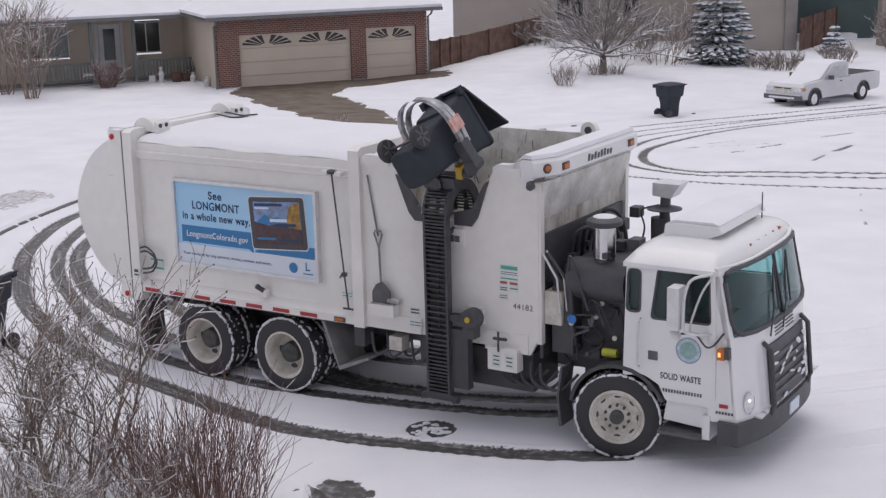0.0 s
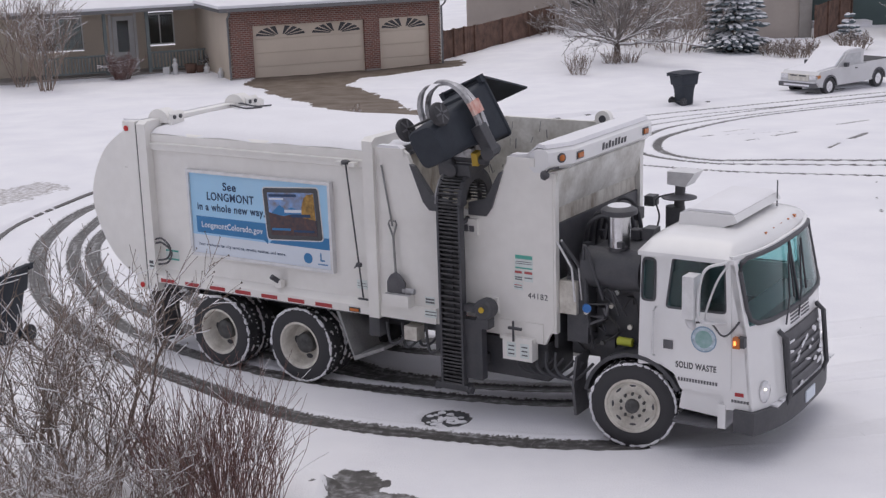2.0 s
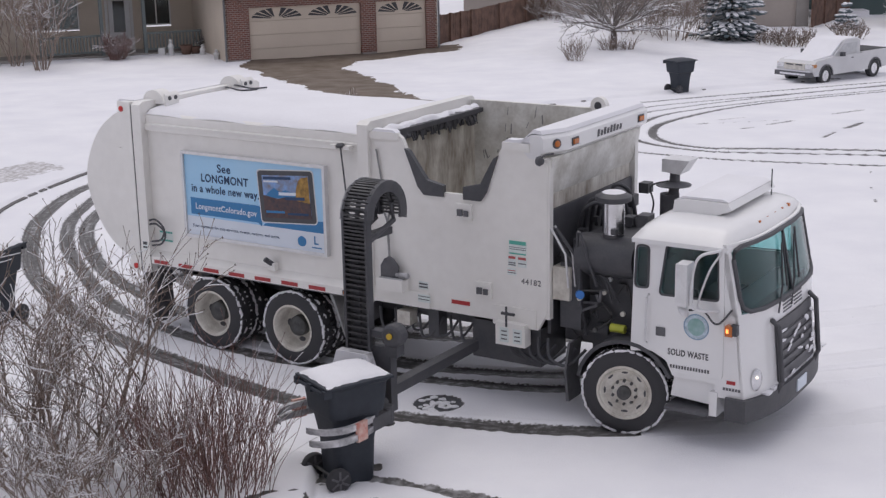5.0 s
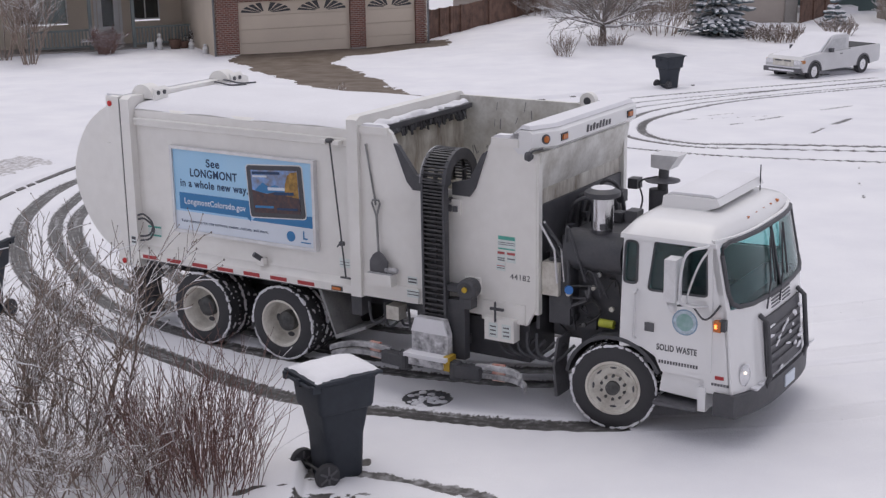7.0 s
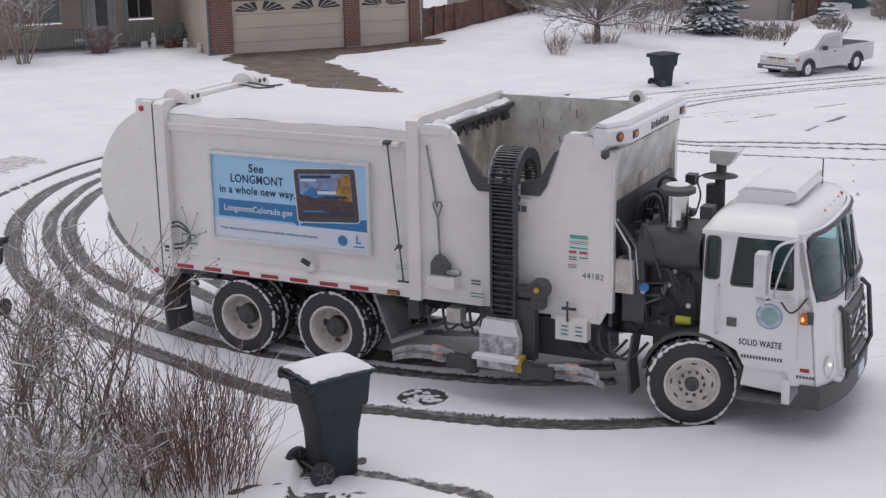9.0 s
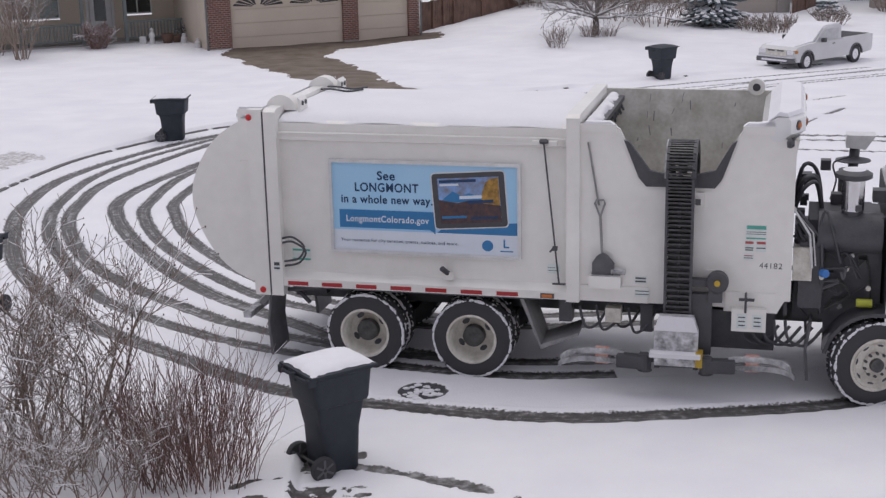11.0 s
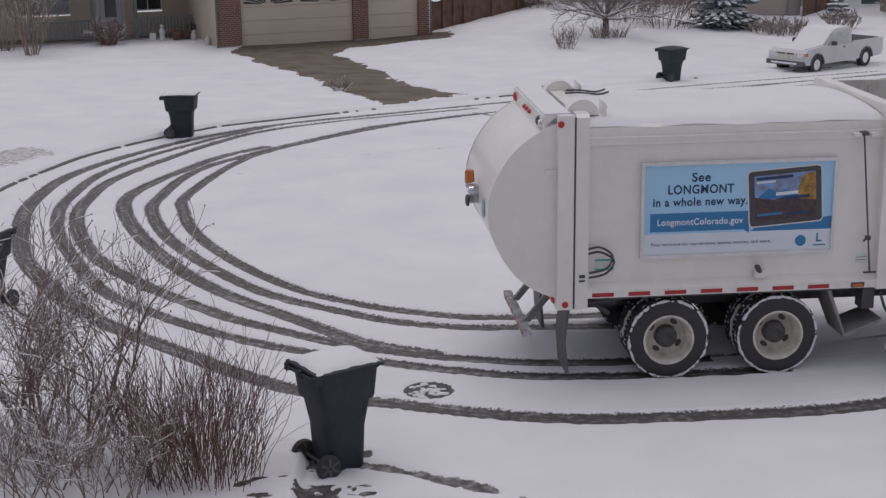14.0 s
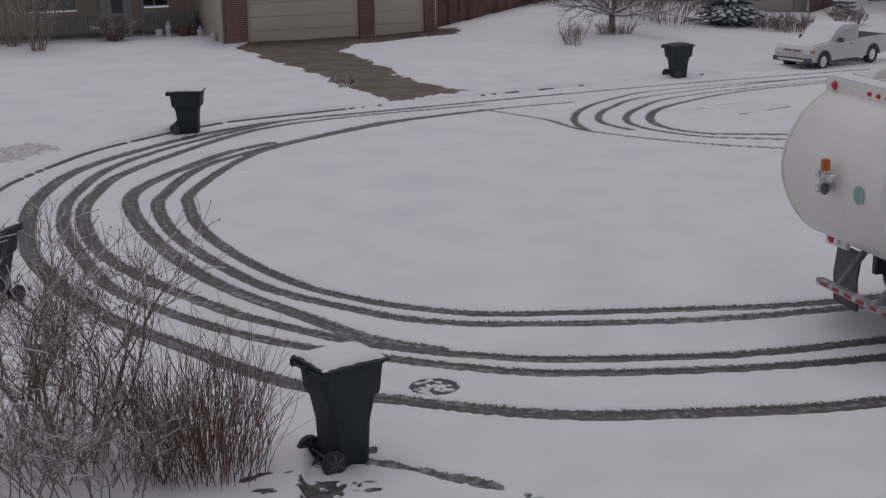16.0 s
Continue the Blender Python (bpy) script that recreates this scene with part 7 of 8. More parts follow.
    g = [(-11.5, 4.3, 2.92), (-0.45, 4.3, 2.92), (4.0, 12, 5.8), (-11.5, 12, 5.8)]
    slab(g, [(x, y, z + 0.10) for x, y, z in g], "roof", M_TRIM)
    slab([(x, y, z + 0.105) for x, y, z in g], [(x, y, z + 0.22) for x, y, z in g], "roof_snow", M_SNOW)
    bm = bmesh.new()
    box(bm, -0.5, -0.42, -0.5, 4.4, 2.98, 3.12)
    part("side_gutter", bm, M_TRIM, h)
    for a, b, y, z in ((-0.5, 9.98, -0.62, 2.98), (-11.5, -0.4, 4.18, 2.88)):
        bm = bmesh.new()
        prism(bm, [(y, z), (y + 0.11, z), (y + 0.11, z + 0.13), (y - 0.01, z + 0.13)], a, b, "x")
        part("gutter", bm, M_TRIM, h, "grey gutter", bevel=0.01)
    for x, y in ((-0.06, -0.06), (9.5, -0.06)):
        bm = bmesh.new()
        tube(bm, [(x, y - 0.5, 2.98), (x, y - 0.4, 2.85), (x, y, 2.7), (x, y, 0.1)], 0.045, 6)
        part("downspout", bm, M_TRIM, h, "grey downspout")
    bm = bmesh.new()
    box(bm, 3.2, 3.9, 2.2, 2.7, 4.1, 4.35)
    part("roof_vent", bm, M_DARK, h, bevel=0.05)
    # lot details by the porch: pots and small garden figures as plain shapes
    rng = random.Random(9)
    def spot(x, y):
        return h.matrix_basis @ Vector((x, y, 0.10))
    for x, y, hh, col, name, label in ((-1.6, 3.9, 0.75, M_LIGHT, "garden_statue", "white garden statue in the snow"), (-1.95, 4.1, 0.35, M_LIGHT, "garden_box", "small white box in the snow"),
                          (-0.35, 3.2, 0.5, M_LIGHT, "garden_statue", "white garden statue in the snow"), (-0.15, 1.4, 0.45, M_LIGHT, "garden_statue", "white garden statue in the snow")):
        bm = bmesh.new()
        if name == "garden_box":
            box(bm, -0.14, 0.14, -0.14, 0.14, 0, hh)
        else:
            lathe(bm, [(0.13, 0), (0.11, hh * 0.4), (0.15, hh * 0.55), (0.06, hh * 0.75), (0.09, hh * 0.88), (0, hh)], 12)
        ob = part(name, bm, col, None, smooth=name != "garden_box")
        tagged(ob, label, "garden ornament")
        ob.location = spot(x, y)
    for x, y, r in ((-0.9, 4.0, 0.28), (-0.5, 4.0, 0.22), (-4.1, 3.9, 0.22)):
        bm = bmesh.new()
        lathe(bm, [(r * 0.7, 0), (r, r * 1.4), (r * 1.05, r * 1.5), (r * 0.9, r * 1.5), (0, r * 1.3)], 14)
        ob = part("flower_pot", bm, M_FENCE, None, smooth=True)
        tagged(ob, "dark brown pot dusted with snow", "plant pot")
        ob.location = spot(x, y)


brick_house()


def far_houses():
    h = thing("house", "taupe clapboard house behind a brown fence", "house", pose(4.8, 73.6, -0.9))
    bm = bmesh.new()
    lapped(bm, -5.2, 0, 0, 0, 7.5, 0.18)
    bmesh.ops.transform(bm, matrix=pose(0, 0, 0, 0, 0, -32), verts=bm.verts)
    tagged(part("side_wall", bm, M_TAUPE, h, "taupe clapboard wall"), kind="stuff")
    holes = [(0.95, 2.4, 1.5, 4.2), (4.4, 5.3, 1.5, 4.2)]
    bm = bmesh.new()
    lapped(bm, 0, 9.6, 0, 0, 7.5, 0.18, holes=holes)
    tagged(part("front_wall", bm, M_TAUPE, h, "taupe clapboard front wall"), kind="stuff")
    for a, b, c, d in holes:
        house_window(h, a, b, c, d, 0)
    bm = bmesh.new()
    box(bm, 9.5, 12.1, -4.6, 3, 0.0, 7.5)
    part("front_wing", bm, M_TAUPE, h, "taupe front wing")
    bm = bmesh.new()
    box(bm, 11.75, 12.35, -4.75, -4.3, 0, 7.5)
    part("stone_pier", bm, M_CONC, h, "brown stone pier")
    bm = bmesh.new()
    for k in range(3):
        box(bm, 7.6, 9.4, -1.8 + 0.35 * k, 0, 0.0 + 0.18 * k, 0.18 + 0.18 * k)
    part("front_steps", bm, M_CONC, h, "concrete front steps")
    bm = bmesh.new()
    box(bm, -0.6, 12.6, -0.3, 8, 7.5, 7.7)
    part("roof", bm, M_TRIM, h)
    h = thing("house", "dark green house with a brown corner column", "house", pose(18.0, 74.5, -0.9))
    bm = bmesh.new()
    lapped(bm, 0, 8, 0, 0, 7.5, 0.18)
    tagged(part("front_wall", bm, M_GREENS, h, "dark green clapboard wall"), kind="stuff")
    bm = bmesh.new()
    box(bm, 3.6, 4.4, -4.5, -3.8, 0, 7.5)
    part("corner_column", bm, M_TAUPE, h, "brown corner column")
    bm = bmesh.new()
    box(bm, 0.4, 3.4, -1.2, 0, 0, 0.5)
    part("snowy_ledge", bm, M_SNOW, h)
    bm = bmesh.new()
    box(bm, -0.4, 8.4, -0.3, 6, 7.5, 7.7)
    part("roof", bm, M_TRIM, h)


far_houses()


def fence(points, height, label):
    f = thing("fence", label, "fence")
    rng = random.Random(3)
    boards = bmesh.new()
    for (ax, ay), (bx, by) in zip(points, points[1:]):
        L = math.hypot(bx - ax, by - ay)
        n, ang = max(1, int(L / 0.15)), math.degrees(math.atan2(by - ay, bx - ax))
        for k in range(n):
            u = (k + 0.5) / n
            x, y = ax + (bx - ax) * u, ay + (by - ay) * u
            z = ground_z(x, y) + 0.02
            hh = height + 0.03 * rng.random() + 0.035 * max(0, y - 66)
            box(boards, -0.07, 0.07, -0.012, 0.012, 0, hh, pose(x, y, z, 0, 0, ang + rng.uniform(-2, 2)))
        for u in (0.0, 0.33, 0.66, 1.0):
            x, y = ax + (bx - ax) * u, ay + (by - ay) * u
            bm = bmesh.new()
            box(bm, -0.06, 0.06, -0.10, -0.0, 0, height + 0.08 + 0.035 * max(0, y - 66), pose(x, y, ground_z(x, y), 0, 0, ang))
            part("post", bm, M_FENCE, f, "cedar post")
    ob = part("boarding", boards, M_FENCE, f, "brown cedar boards")
    tagged(ob, kind="stuff")


fence([(-0.8, 63.2), (0.65, 65.6), (4.85, 73.3)], 1.45, "brown cedar privacy fence with snow at its foot")
fence([(17.2, 68.5), (20.3, 73.5)], 1.55, "dark brown board fence beside the green house")


# ---- plants ----
def branches(rng, start, way, length, radius, level, out, droop=0.0, spread=0.7, kids=5):
    """Grows a limb as a chain of points and its side branches."""
    pts, p, d = [start], start.copy(), way.normalized()
    n = 4 if level > 0 else 3
    for i in range(n):
        d = (d + Vector((rng.uniform(-.2, .2), rng.uniform(-.2, .2), rng.uniform(-.12, .16) - droop))).normalized()
        p = p + d * (length / n)
        pts.append(p.copy())
    out.append((pts, radius, level))
    if level > 0:
        for k in range(kids):
            u = 0.25 + 0.75 * (k + rng.random()) / kids
            i = min(int(u * n), n - 1)
            base = pts[i].lerp(pts[i + 1], u * n - i)
            dd = (pts[i + 1] - pts[i]).normalized()
            side = Vector((rng.uniform(-1, 1), rng.uniform(-1, 1), rng.uniform(-.3, .7))).normalized()
            branches(rng, base, (dd + side * spread * rng.uniform(0.7, 1.4)), length * rng.uniform(0.4, 0.62), radius * 0.55, level - 1, out, droop, spread, kids)


def limb_meshes(limbs, thing_ob, bark, snow_amount, names=("branchwork", "branch_snow"), min_r=0.0):
    """All limbs as thin bars, and snow lying along their upper sides."""
    co, fc, sco, sfc = [], [], [], []
    rng = random.Random(5)
    for pts, r, level in limbs:
        seg = 5 if r > 0.012 else 3
        base = len(co)
        for i, p in enumerate(pts):
            q = max(min_r, r * (1 - 0.65 * i / (len(pts) - 1)))
            d = (pts[min(i + 1, len(pts) - 1)] - pts[max(i - 1, 0)]).normalized()
            s = d.cross(Vector((0.11, 0.2, 1)))
            s = s.normalized() if s.length > 1e-3 else Vector((1, 0, 0))
            t = d.cross(s)
            for k in range(seg):
                a = 2 * math.pi * k / seg
                co.append(p + q * (math.cos(a) * s + math.sin(a) * t))
        for i in range(len(pts) - 1):
            for k in range(seg):
                a, b = base + i * seg + k, base + i * seg + (k + 1) % seg
                fc.append((a, b, b + seg, a + seg))
        if rng.random() < snow_amount:
            base = len(sco)
            for i, p in enumerate(pts):
                q = max(min_r, r * (1 - 0.65 * i / (len(pts) - 1)))
                d = (pts[min(i + 1, len(pts) - 1)] - pts[max(i - 1, 0)]).normalized()
                flat = 1 - abs(d.z)
                s = d.cross(Vector((0, 0, 1)))
                s = s.normalized() if s.length > 1e-3 else Vector((1, 0, 0))
                w, hgt = q * 0.95 + 0.001, (q * 1.0 + 0.006) * flat + q * 0.3
                sco += [p + s * w, p + Vector((0, 0, q * 0.5 + hgt)), p - s * w]
            for i in range(len(pts) - 1):
                for k in range(3):
                    a, b = base + i * 3 + k, base + i * 3 + (k + 1) % 3
                    sfc.append((a, b, b + 3, a + 3))
    for name, c, f, m in ((names[0], co, fc, bark), (names[1], sco, sfc, M_SNOW)):
        if not c:
            continue
        me = bpy.data.meshes.new(name)
        me.from_pydata([tuple(v) for v in c], [], f)
        me.shade_smooth()
        me.materials.append(m)
        ob = new(name, me)
        ob.parent = thing_ob
        tagged(ob, kind="stuff")


def shrub(name, label, category, at, stems, height, seed, bark, lean=0.5, level=2, kids=5, radius=0.022, snow=0.5, spread=0.75, base=0.2, droop=0.0, min_r=0.0, group=""):
    rng = random.Random(seed)
    t = thing(name, label, category, pose(*at), group)
    limbs = []
    for k in range(stems):
        a = 2 * math.pi * (k + rng.random()) / stems
        r = base * rng.random() ** 0.5
        branches(rng, Vector((r * math.cos(a), r * math.sin(a), 0)), Vector((math.cos(a) * lean * rng.uniform(0.3, 1.2), math.sin(a) * lean * rng.uniform(0.3, 1.2), 1)),
                 height * rng.uniform(0.75, 1.05), radius * rng.uniform(0.7, 1.1), level, limbs, droop, spread, kids)
    limb_meshes(limbs, t, bark, snow, min_r=min_r)
    return t, limbs


def garden():
    # the large bare shrub below the window, with dry buds
    t, limbs = shrub("bare_shrub", "tall bare shrub with dry buds and dusted snow", "shrub", (-4.15, 14.0, 0.05), 9, 1.95, 11, M_TWIG, lean=0.5, level=3, kids=5,
                     radius=0.023, snow=0.4, spread=0.85, base=0.4, min_r=0.0034)
    shrub("bare_shrub", "tall bare shrub with thick grey stems", "shrub", (-4.95, 14.5, 0.05), 7, 1.7, 27, M_TWIG, lean=0.55, level=3, kids=5,
          radius=0.024, snow=0.4, spread=0.85, base=0.4, min_r=0.0034)
    rng = random.Random(2)
    co, fc = [], []
    for pts, r, level in limbs:
        if level == 0 and rng.random() < 0.55:
            p, s, k = pts[-1], 0.006 + 0.006 * rng.random(), len(co)
            co += [p + Vector(v) * s for v in ((1, 0, 0), (-1, 0, 0), (0, 1, 0), (0, -1, 0), (0, 0, 1.4), (0, 0, -1.4))]
            fc += [(k + a, k + b, k + c) for a, b, c in ((0, 2, 4), (2, 1, 4), (1, 3, 4), (3, 0, 4), (2, 0, 5), (1, 2, 5), (3, 1, 5), (0, 3, 5))]
    me = bpy.data.meshes.new("dry_bloom")
    me.from_pydata([tuple(v) for v in co], [], fc)
    me.materials.append(M_BARK)
    ob = new("dry_bloom", me)
    ob.parent = t
    tagged(ob, "dry brown buds", kind="stuff")
    shrub("bare_shrub", "tangled low brown shrub with snow", "shrub", (-4.7, 13.3, 0.05), 36, 1.1, 12, M_TWIG, lean=0.8, level=2, kids=5, radius=0.012, snow=0.5, base=0.8, min_r=0.003)
    shrub("bare_shrub", "tangled low brown shrub with snow", "shrub", (-3.7, 13.1, 0.05), 36, 0.9, 19, M_TWIG, lean=0.8, level=2, kids=5, radius=0.011, snow=0.5, base=0.7, min_r=0.003)
    shrub("red_stem_shrub", "upright red-brown shrub of bare thin stems", "shrub", (-2.8, 13.6, 0.03), 130, 1.2, 13, M_REDTWIG, lean=0.28, level=1, kids=3, radius=0.0075,
          snow=0.15, spread=0.42, base=0.62, min_r=0.0028)
    shrub("red_stem_shrub", "upright red-brown shrub of bare thin stems", "shrub", (-3.1, 13.3, 0.03), 24, 0.9, 14, M_REDTWIG, lean=0.28, level=1, kids=3, radius=0.007,
          snow=0.2, spread=0.42, base=0.5, min_r=0.0028)
    shrub("red_stem_shrub", "upright red-brown shrub of bare thin stems", "shrub", (-2.42, 13.35, 0.03), 70, 0.95, 15, M_REDTWIG, lean=0.34, level=1, kids=3, radius=0.007,
          snow=0.2, spread=0.42, base=0.42, min_r=0.0028)
    # ornamental tree on the far lawn
    rng = random.Random(21)
    z = ground_z(6.46, 58)
    t = thing("bare_tree", "small bare ornamental tree with snow on its branches", "tree", pose(6.46, 58, z + 0.1))
    bm = bmesh.new()
    tube(bm, [(0, 0, 0), (0.02, 0, 0.5), (0, 0.02, 1.15)], 0.15, 10, 0.12)
    part("trunk", bm, M_BARK, t, "dark trunk", smooth=True)
    limbs = []
    for k in range(22):
        a = 2 * math.pi * (k + rng.random()) / 22
        up = rng.choice((0.12, 0.3, 0.6, 1.1, 1.8))
        branches(rng, Vector((0, 0, 1.05 + 0.15 * rng.random())), Vector((math.cos(a), math.sin(a), up)), rng.uniform(2.1, 2.9) * (0.95 if up < 1 else 1.05), 0.05, 2, limbs, 0.0, 0.62, 6)
    limb_meshes(limbs, t, M_GREYBARK, 0.85, min_r=0.008)
    for x, y, hh, n, seed, m in ((6.2, 57.4, 0.75, 26, 31, M_TWIG), (7.0, 57.6, 0.7, 20, 32, M_TWIG), (4.55, 54.5, 1.0, 26, 33, M_TWIG)):
        shrub("dry_shrub", "small dry snow-dusted shrub on the lawn", "shrub", (x, y, ground_z(x, y) + 0.15), n, hh, seed, m, lean=0.35, level=1, kids=3, radius=0.013, snow=0.6, base=0.22, min_r=0.008,
              group="dry shrubs on the lawn")
    for x, y, hh, n, seed, w in ((9.6, 62, 2.2, 30, 41, 0.9), (8.2, 64, 2.0, 26, 42, 0.9), (14.4, 60.2, 0.6, 40, 43, 0.7), (17.6, 63.0, 0.6, 30, 44, 0.6), (4.5, 71.5, 1.3, 24, 45, 0.7),
                                 (21.9, 68.5, 1.4, 30, 46, 0.5), (13.6, 61.2, 0.5, 30, 47, 0.6)):
        shrub("brown_shrub", "twiggy brown shrub beside the house with snow", "shrub", (x, y, ground_z(x, y) + 0.1), n, hh, seed, M_TWIG, lean=0.6, level=2, kids=4, radius=0.02, snow=0.55, base=w, min_r=0.010)
    # shrubs by the brick house
    for x, y, hh, n, seed, m in ((-16.9, 56.6, 2.9, 12, 51, M_TWIG), (-18.4, 58.2, 3.4, 10, 52, M_TWIG), (-14.6, 60.0, 0.8, 34, 53, M_REDTWIG), (-11.0, 62.6, 0.6, 20, 54, M_BARK)):
        shrub("bare_shrub", "bare shrub in front of the porch", "shrub", (x, y, ground_z(x, y) + 0.1), n, hh, seed, m, lean=0.45, level=2, kids=5, radius=0.03, snow=0.55, base=0.3, min_r=0.010)
    shrub("dry_shrub", "small dry plant poking out of the snow", "shrub", (-3.4, 42.6, ground_z(0, 42.6) + 0.1), 22, 0.4, 55, M_TWIG, lean=0.9, level=1, kids=3, radius=0.012, snow=0.6, base=0.15, min_r=0.008)
    small_spruce((12.1, 62.7), 6.0, 1.55, 61)
    small_spruce((18.6, 67.5), 1.3, 0.6, 62)


def small_spruce(at, height, radius, seed):
    rng = random.Random(seed)
    t = thing("blue_spruce", "blue spruce laden with snow", "tree", pose(*at, ground_z(*at) + 0.05))
    bm = bmesh.new()
    rod(bm, (0, 0, 0), (0, 0, height * 0.95), 0.05 * height / 3, 8, 0.01)
    part("trunk", bm, M_BARK, t, "brown trunk", smooth=True)
    needles, caps = ([], []), ([], [])

    def blob(store, c, axis, ln, w, hgt):
        co, fc = store
        k = len(co)
        side = axis.cross(Vector((0, 0, 1))).normalized()
        up = side.cross(axis).normalized()
        n = 6
        co.append(c - axis * ln * 0.5)
        for j, u in enumerate((-0.25, 0.12)):
            for i in range(n):
                a = 2 * math.pi * i / n
                jit = rng.uniform(0.65, 1.35)
                co.append(c + axis * ln * u + side * w * math.cos(a) * jit + up * hgt * math.sin(a) * jit)
        co.append(c + axis * ln * 0.5)
        for i in range(n):
            j = (i + 1) % n
            fc.append((k, k + 1 + j, k + 1 + i))
            fc.append((k + 1 + i, k + 1 + j, k + 1 + n + j, k + 1 + n + i))
            fc.append((k + 1 + n + i, k + 1 + n + j, k + 2 * n + 1))

    levels = max(8, int(height / 0.26))
    for i in range(levels):
        u = i / levels
        z = height * (0.04 + 0.95 * u)
        rr = radius * (1 - u) ** 0.8 + 0.08
        n = max(5, int(15 * (1 - u) * radius / 1.6) + 5)
        for k in range(n):
            a = 2 * math.pi * (k + rng.random()) / n
            if rng.random() < 0.14:
                continue
            reach = rr * rng.uniform(0.62, 1.15)
            z += rng.uniform(-0.06, 0.06)
            d = Vector((math.cos(a), math.sin(a), -0.22 + 0.35 * u))
            for j in range(3):
                f = (0.45, 0.72, 0.95)[j]
                for s in ((-1, 1) if j else (0,)):
                    dd = (d + Vector((-math.sin(a), math.cos(a), 0)) * s * 0.45).normalized()
                    c = Vector((0, 0, z)) + d * reach * f + Vector((-math.sin(a), math.cos(a), 0)) * s * 0.13 * reach
                    blob(needles, c, dd, 0.42 * min(1, radius), 0.10 * min(1, radius), 0.065)
                    if rng.random() < 0.9:
                        blob(caps, c + Vector((0, 0, 0.055)), dd, 0.40 * min(1, radius), 0.095 * min(1, radius), 0.04)
    for name, (co, fc), m in (("needles", needles, M_NEEDLE), ("snow_clumps", caps, M_SNOW)):
        me = bpy.data.meshes.new(name)
        me.from_pydata([tuple(v) for v in co], [], fc)
        me.materials.append(m)
        ob = new(name, me)
        ob.parent = t
        tagged(ob, kind="stuff")


garden()


# ---- parked pickup: x forward ----
def pickup():
    gx, gy = 13.25, 49.45
    p = thing("pickup_truck", "white pickup truck parked at the kerb, its windows snowed over", "pickup truck", pose(gx, gy, ground_z(gx, gy) + 0.01, 0, 0, 220) @ Matrix.Scale(0.87, 4))
    M_PW = mat("pickup_white", (0.62, 0.62, 0.63), 0.4, scale=1.5, vary=0.1, coat=0.2)

    M_FROST = mat("frosted_glass", (0.34, 0.35, 0.36), 0.5, scale=6, vary=0.4, tint=(0.6, 0.6, 0.61))

    def arch(cx, r=0.42):
        return [(cx + r * math.cos(radians(a)), 0.36 + r * math.sin(radians(a))) for a in range(180, -1, -20)]
    low = [(-2.75, 0.42)] + arch(-1.65) + arch(1.65) + [(2.40, 0.40), (2.52, 0.52), (2.50, 0.80), (2.30, 0.98), (1.05, 1.08), (0.95, 1.06), (-0.75, 1.06), (-0.75, 1.10), (-2.8, 1.10), (-2.82, 0.6)]
    bm = bmesh.new()
    prism(bm, low, -0.86, 0.86)
    part("body", bm, M_PW, p, "white pickup body", bevel=0.03, smooth=True)
    bm = bmesh.new()
    prism(bm, [(-0.72, 1.05), (1.05, 1.05), (0.45, 1.58), (0.2, 1.66), (-0.55, 1.66), (-0.70, 1.55)], -0.76, 0.76)
    part("cab", bm, M_PW, p, "white cab", bevel=0.05, smooth=True)
    bm = bmesh.new()
    prism(bm, [(-0.70, 1.63), (0.25, 1.63), (0.50, 1.56), (1.10, 1.05), (2.3, 0.98), (2.25, 1.02), (1.15, 1.12), (0.52, 1.62), (0.2, 1.70), (-0.62, 1.70)], -0.70, 0.70)
    part("snow_cover", bm, M_SNOW, p, "snow over bonnet, windscreen and roof", bevel=0.03, smooth=True)
    for s in (-1, 1):
        bm = bmesh.new()
        prism(bm, [(-0.5, 1.12), (0.78, 1.12), (0.36, 1.52), (-0.5, 1.54)], s * 0.757, s * 0.775)
        part("side_window", bm, M_FROST, p, "frosted side window")
        bm = bmesh.new()
        box(bm, 0.62, 0.78, s * 0.86, s * 1.02, 1.06, 1.22)
        part("mirror", bm, M_BLACK, p, "black mirror", bevel=0.03)
        bm = bmesh.new()
        box(bm, -0.15, 0.0, s * 0.862, s * 0.88, 0.92, 0.96)
        part("door_handle", bm, M_BLACK, p)
        bm = bmesh.new()
        box(bm, 2.38, 2.53, s * 0.5, s * 0.82, 0.70, 0.86)
        part("headlight", bm, M_CHROME, p, "clear headlight", bevel=0.03)
        bm = bmesh.new()
        box(bm, 2.28, 2.47, s * 0.80, s * 0.875, 0.74, 0.86)
        part("turn_lens", bm, mat("dull_amber", (0.5, 0.2, 0.05), 0.4), p)
        for x in (-1.65, 1.65):
            bm = bmesh.new()
            turn = pose(x, s * 0.86, 0.36, -90 * s, 0, 0)
            lathe(bm, [(0.2, -0.22), (0.34, -0.22), (0.36, -0.19), (0.36, -0.03), (0.34, 0.0), (0.22, 0.005)], 28, turn, caps=False)
            w = part("wheel", bm, M_RUBBER, p, "black tyre", smooth=True)
            bm = bmesh.new()
            lathe(bm, [(0.22, -0.01), (0.2, -0.03), (0.07, -0.01), (0, 0)], 24, turn)
            part("rim", bm, M_CHROME, w, "silver alloy rim", smooth=True)
            bm = bmesh.new()
            pts = [(x + 0.46 * math.cos(radians(a)), 0.36 + 0.46 * math.sin(radians(a))) for a in range(0, 181, 15)]
            pts += [(x + 0.40 * math.cos(radians(a)), 0.36 + 0.40 * math.sin(radians(a))) for a in range(180, -1, -15)]
            prism(bm, pts, s * 0.84, s * 0.89)
            part("arch_trim", bm, M_GREYP, p, "dark wheel-arch trim")
    bm = bmesh.new()
    box(bm, 2.40, 2.64, -0.86, 0.86, 0.38, 0.56)
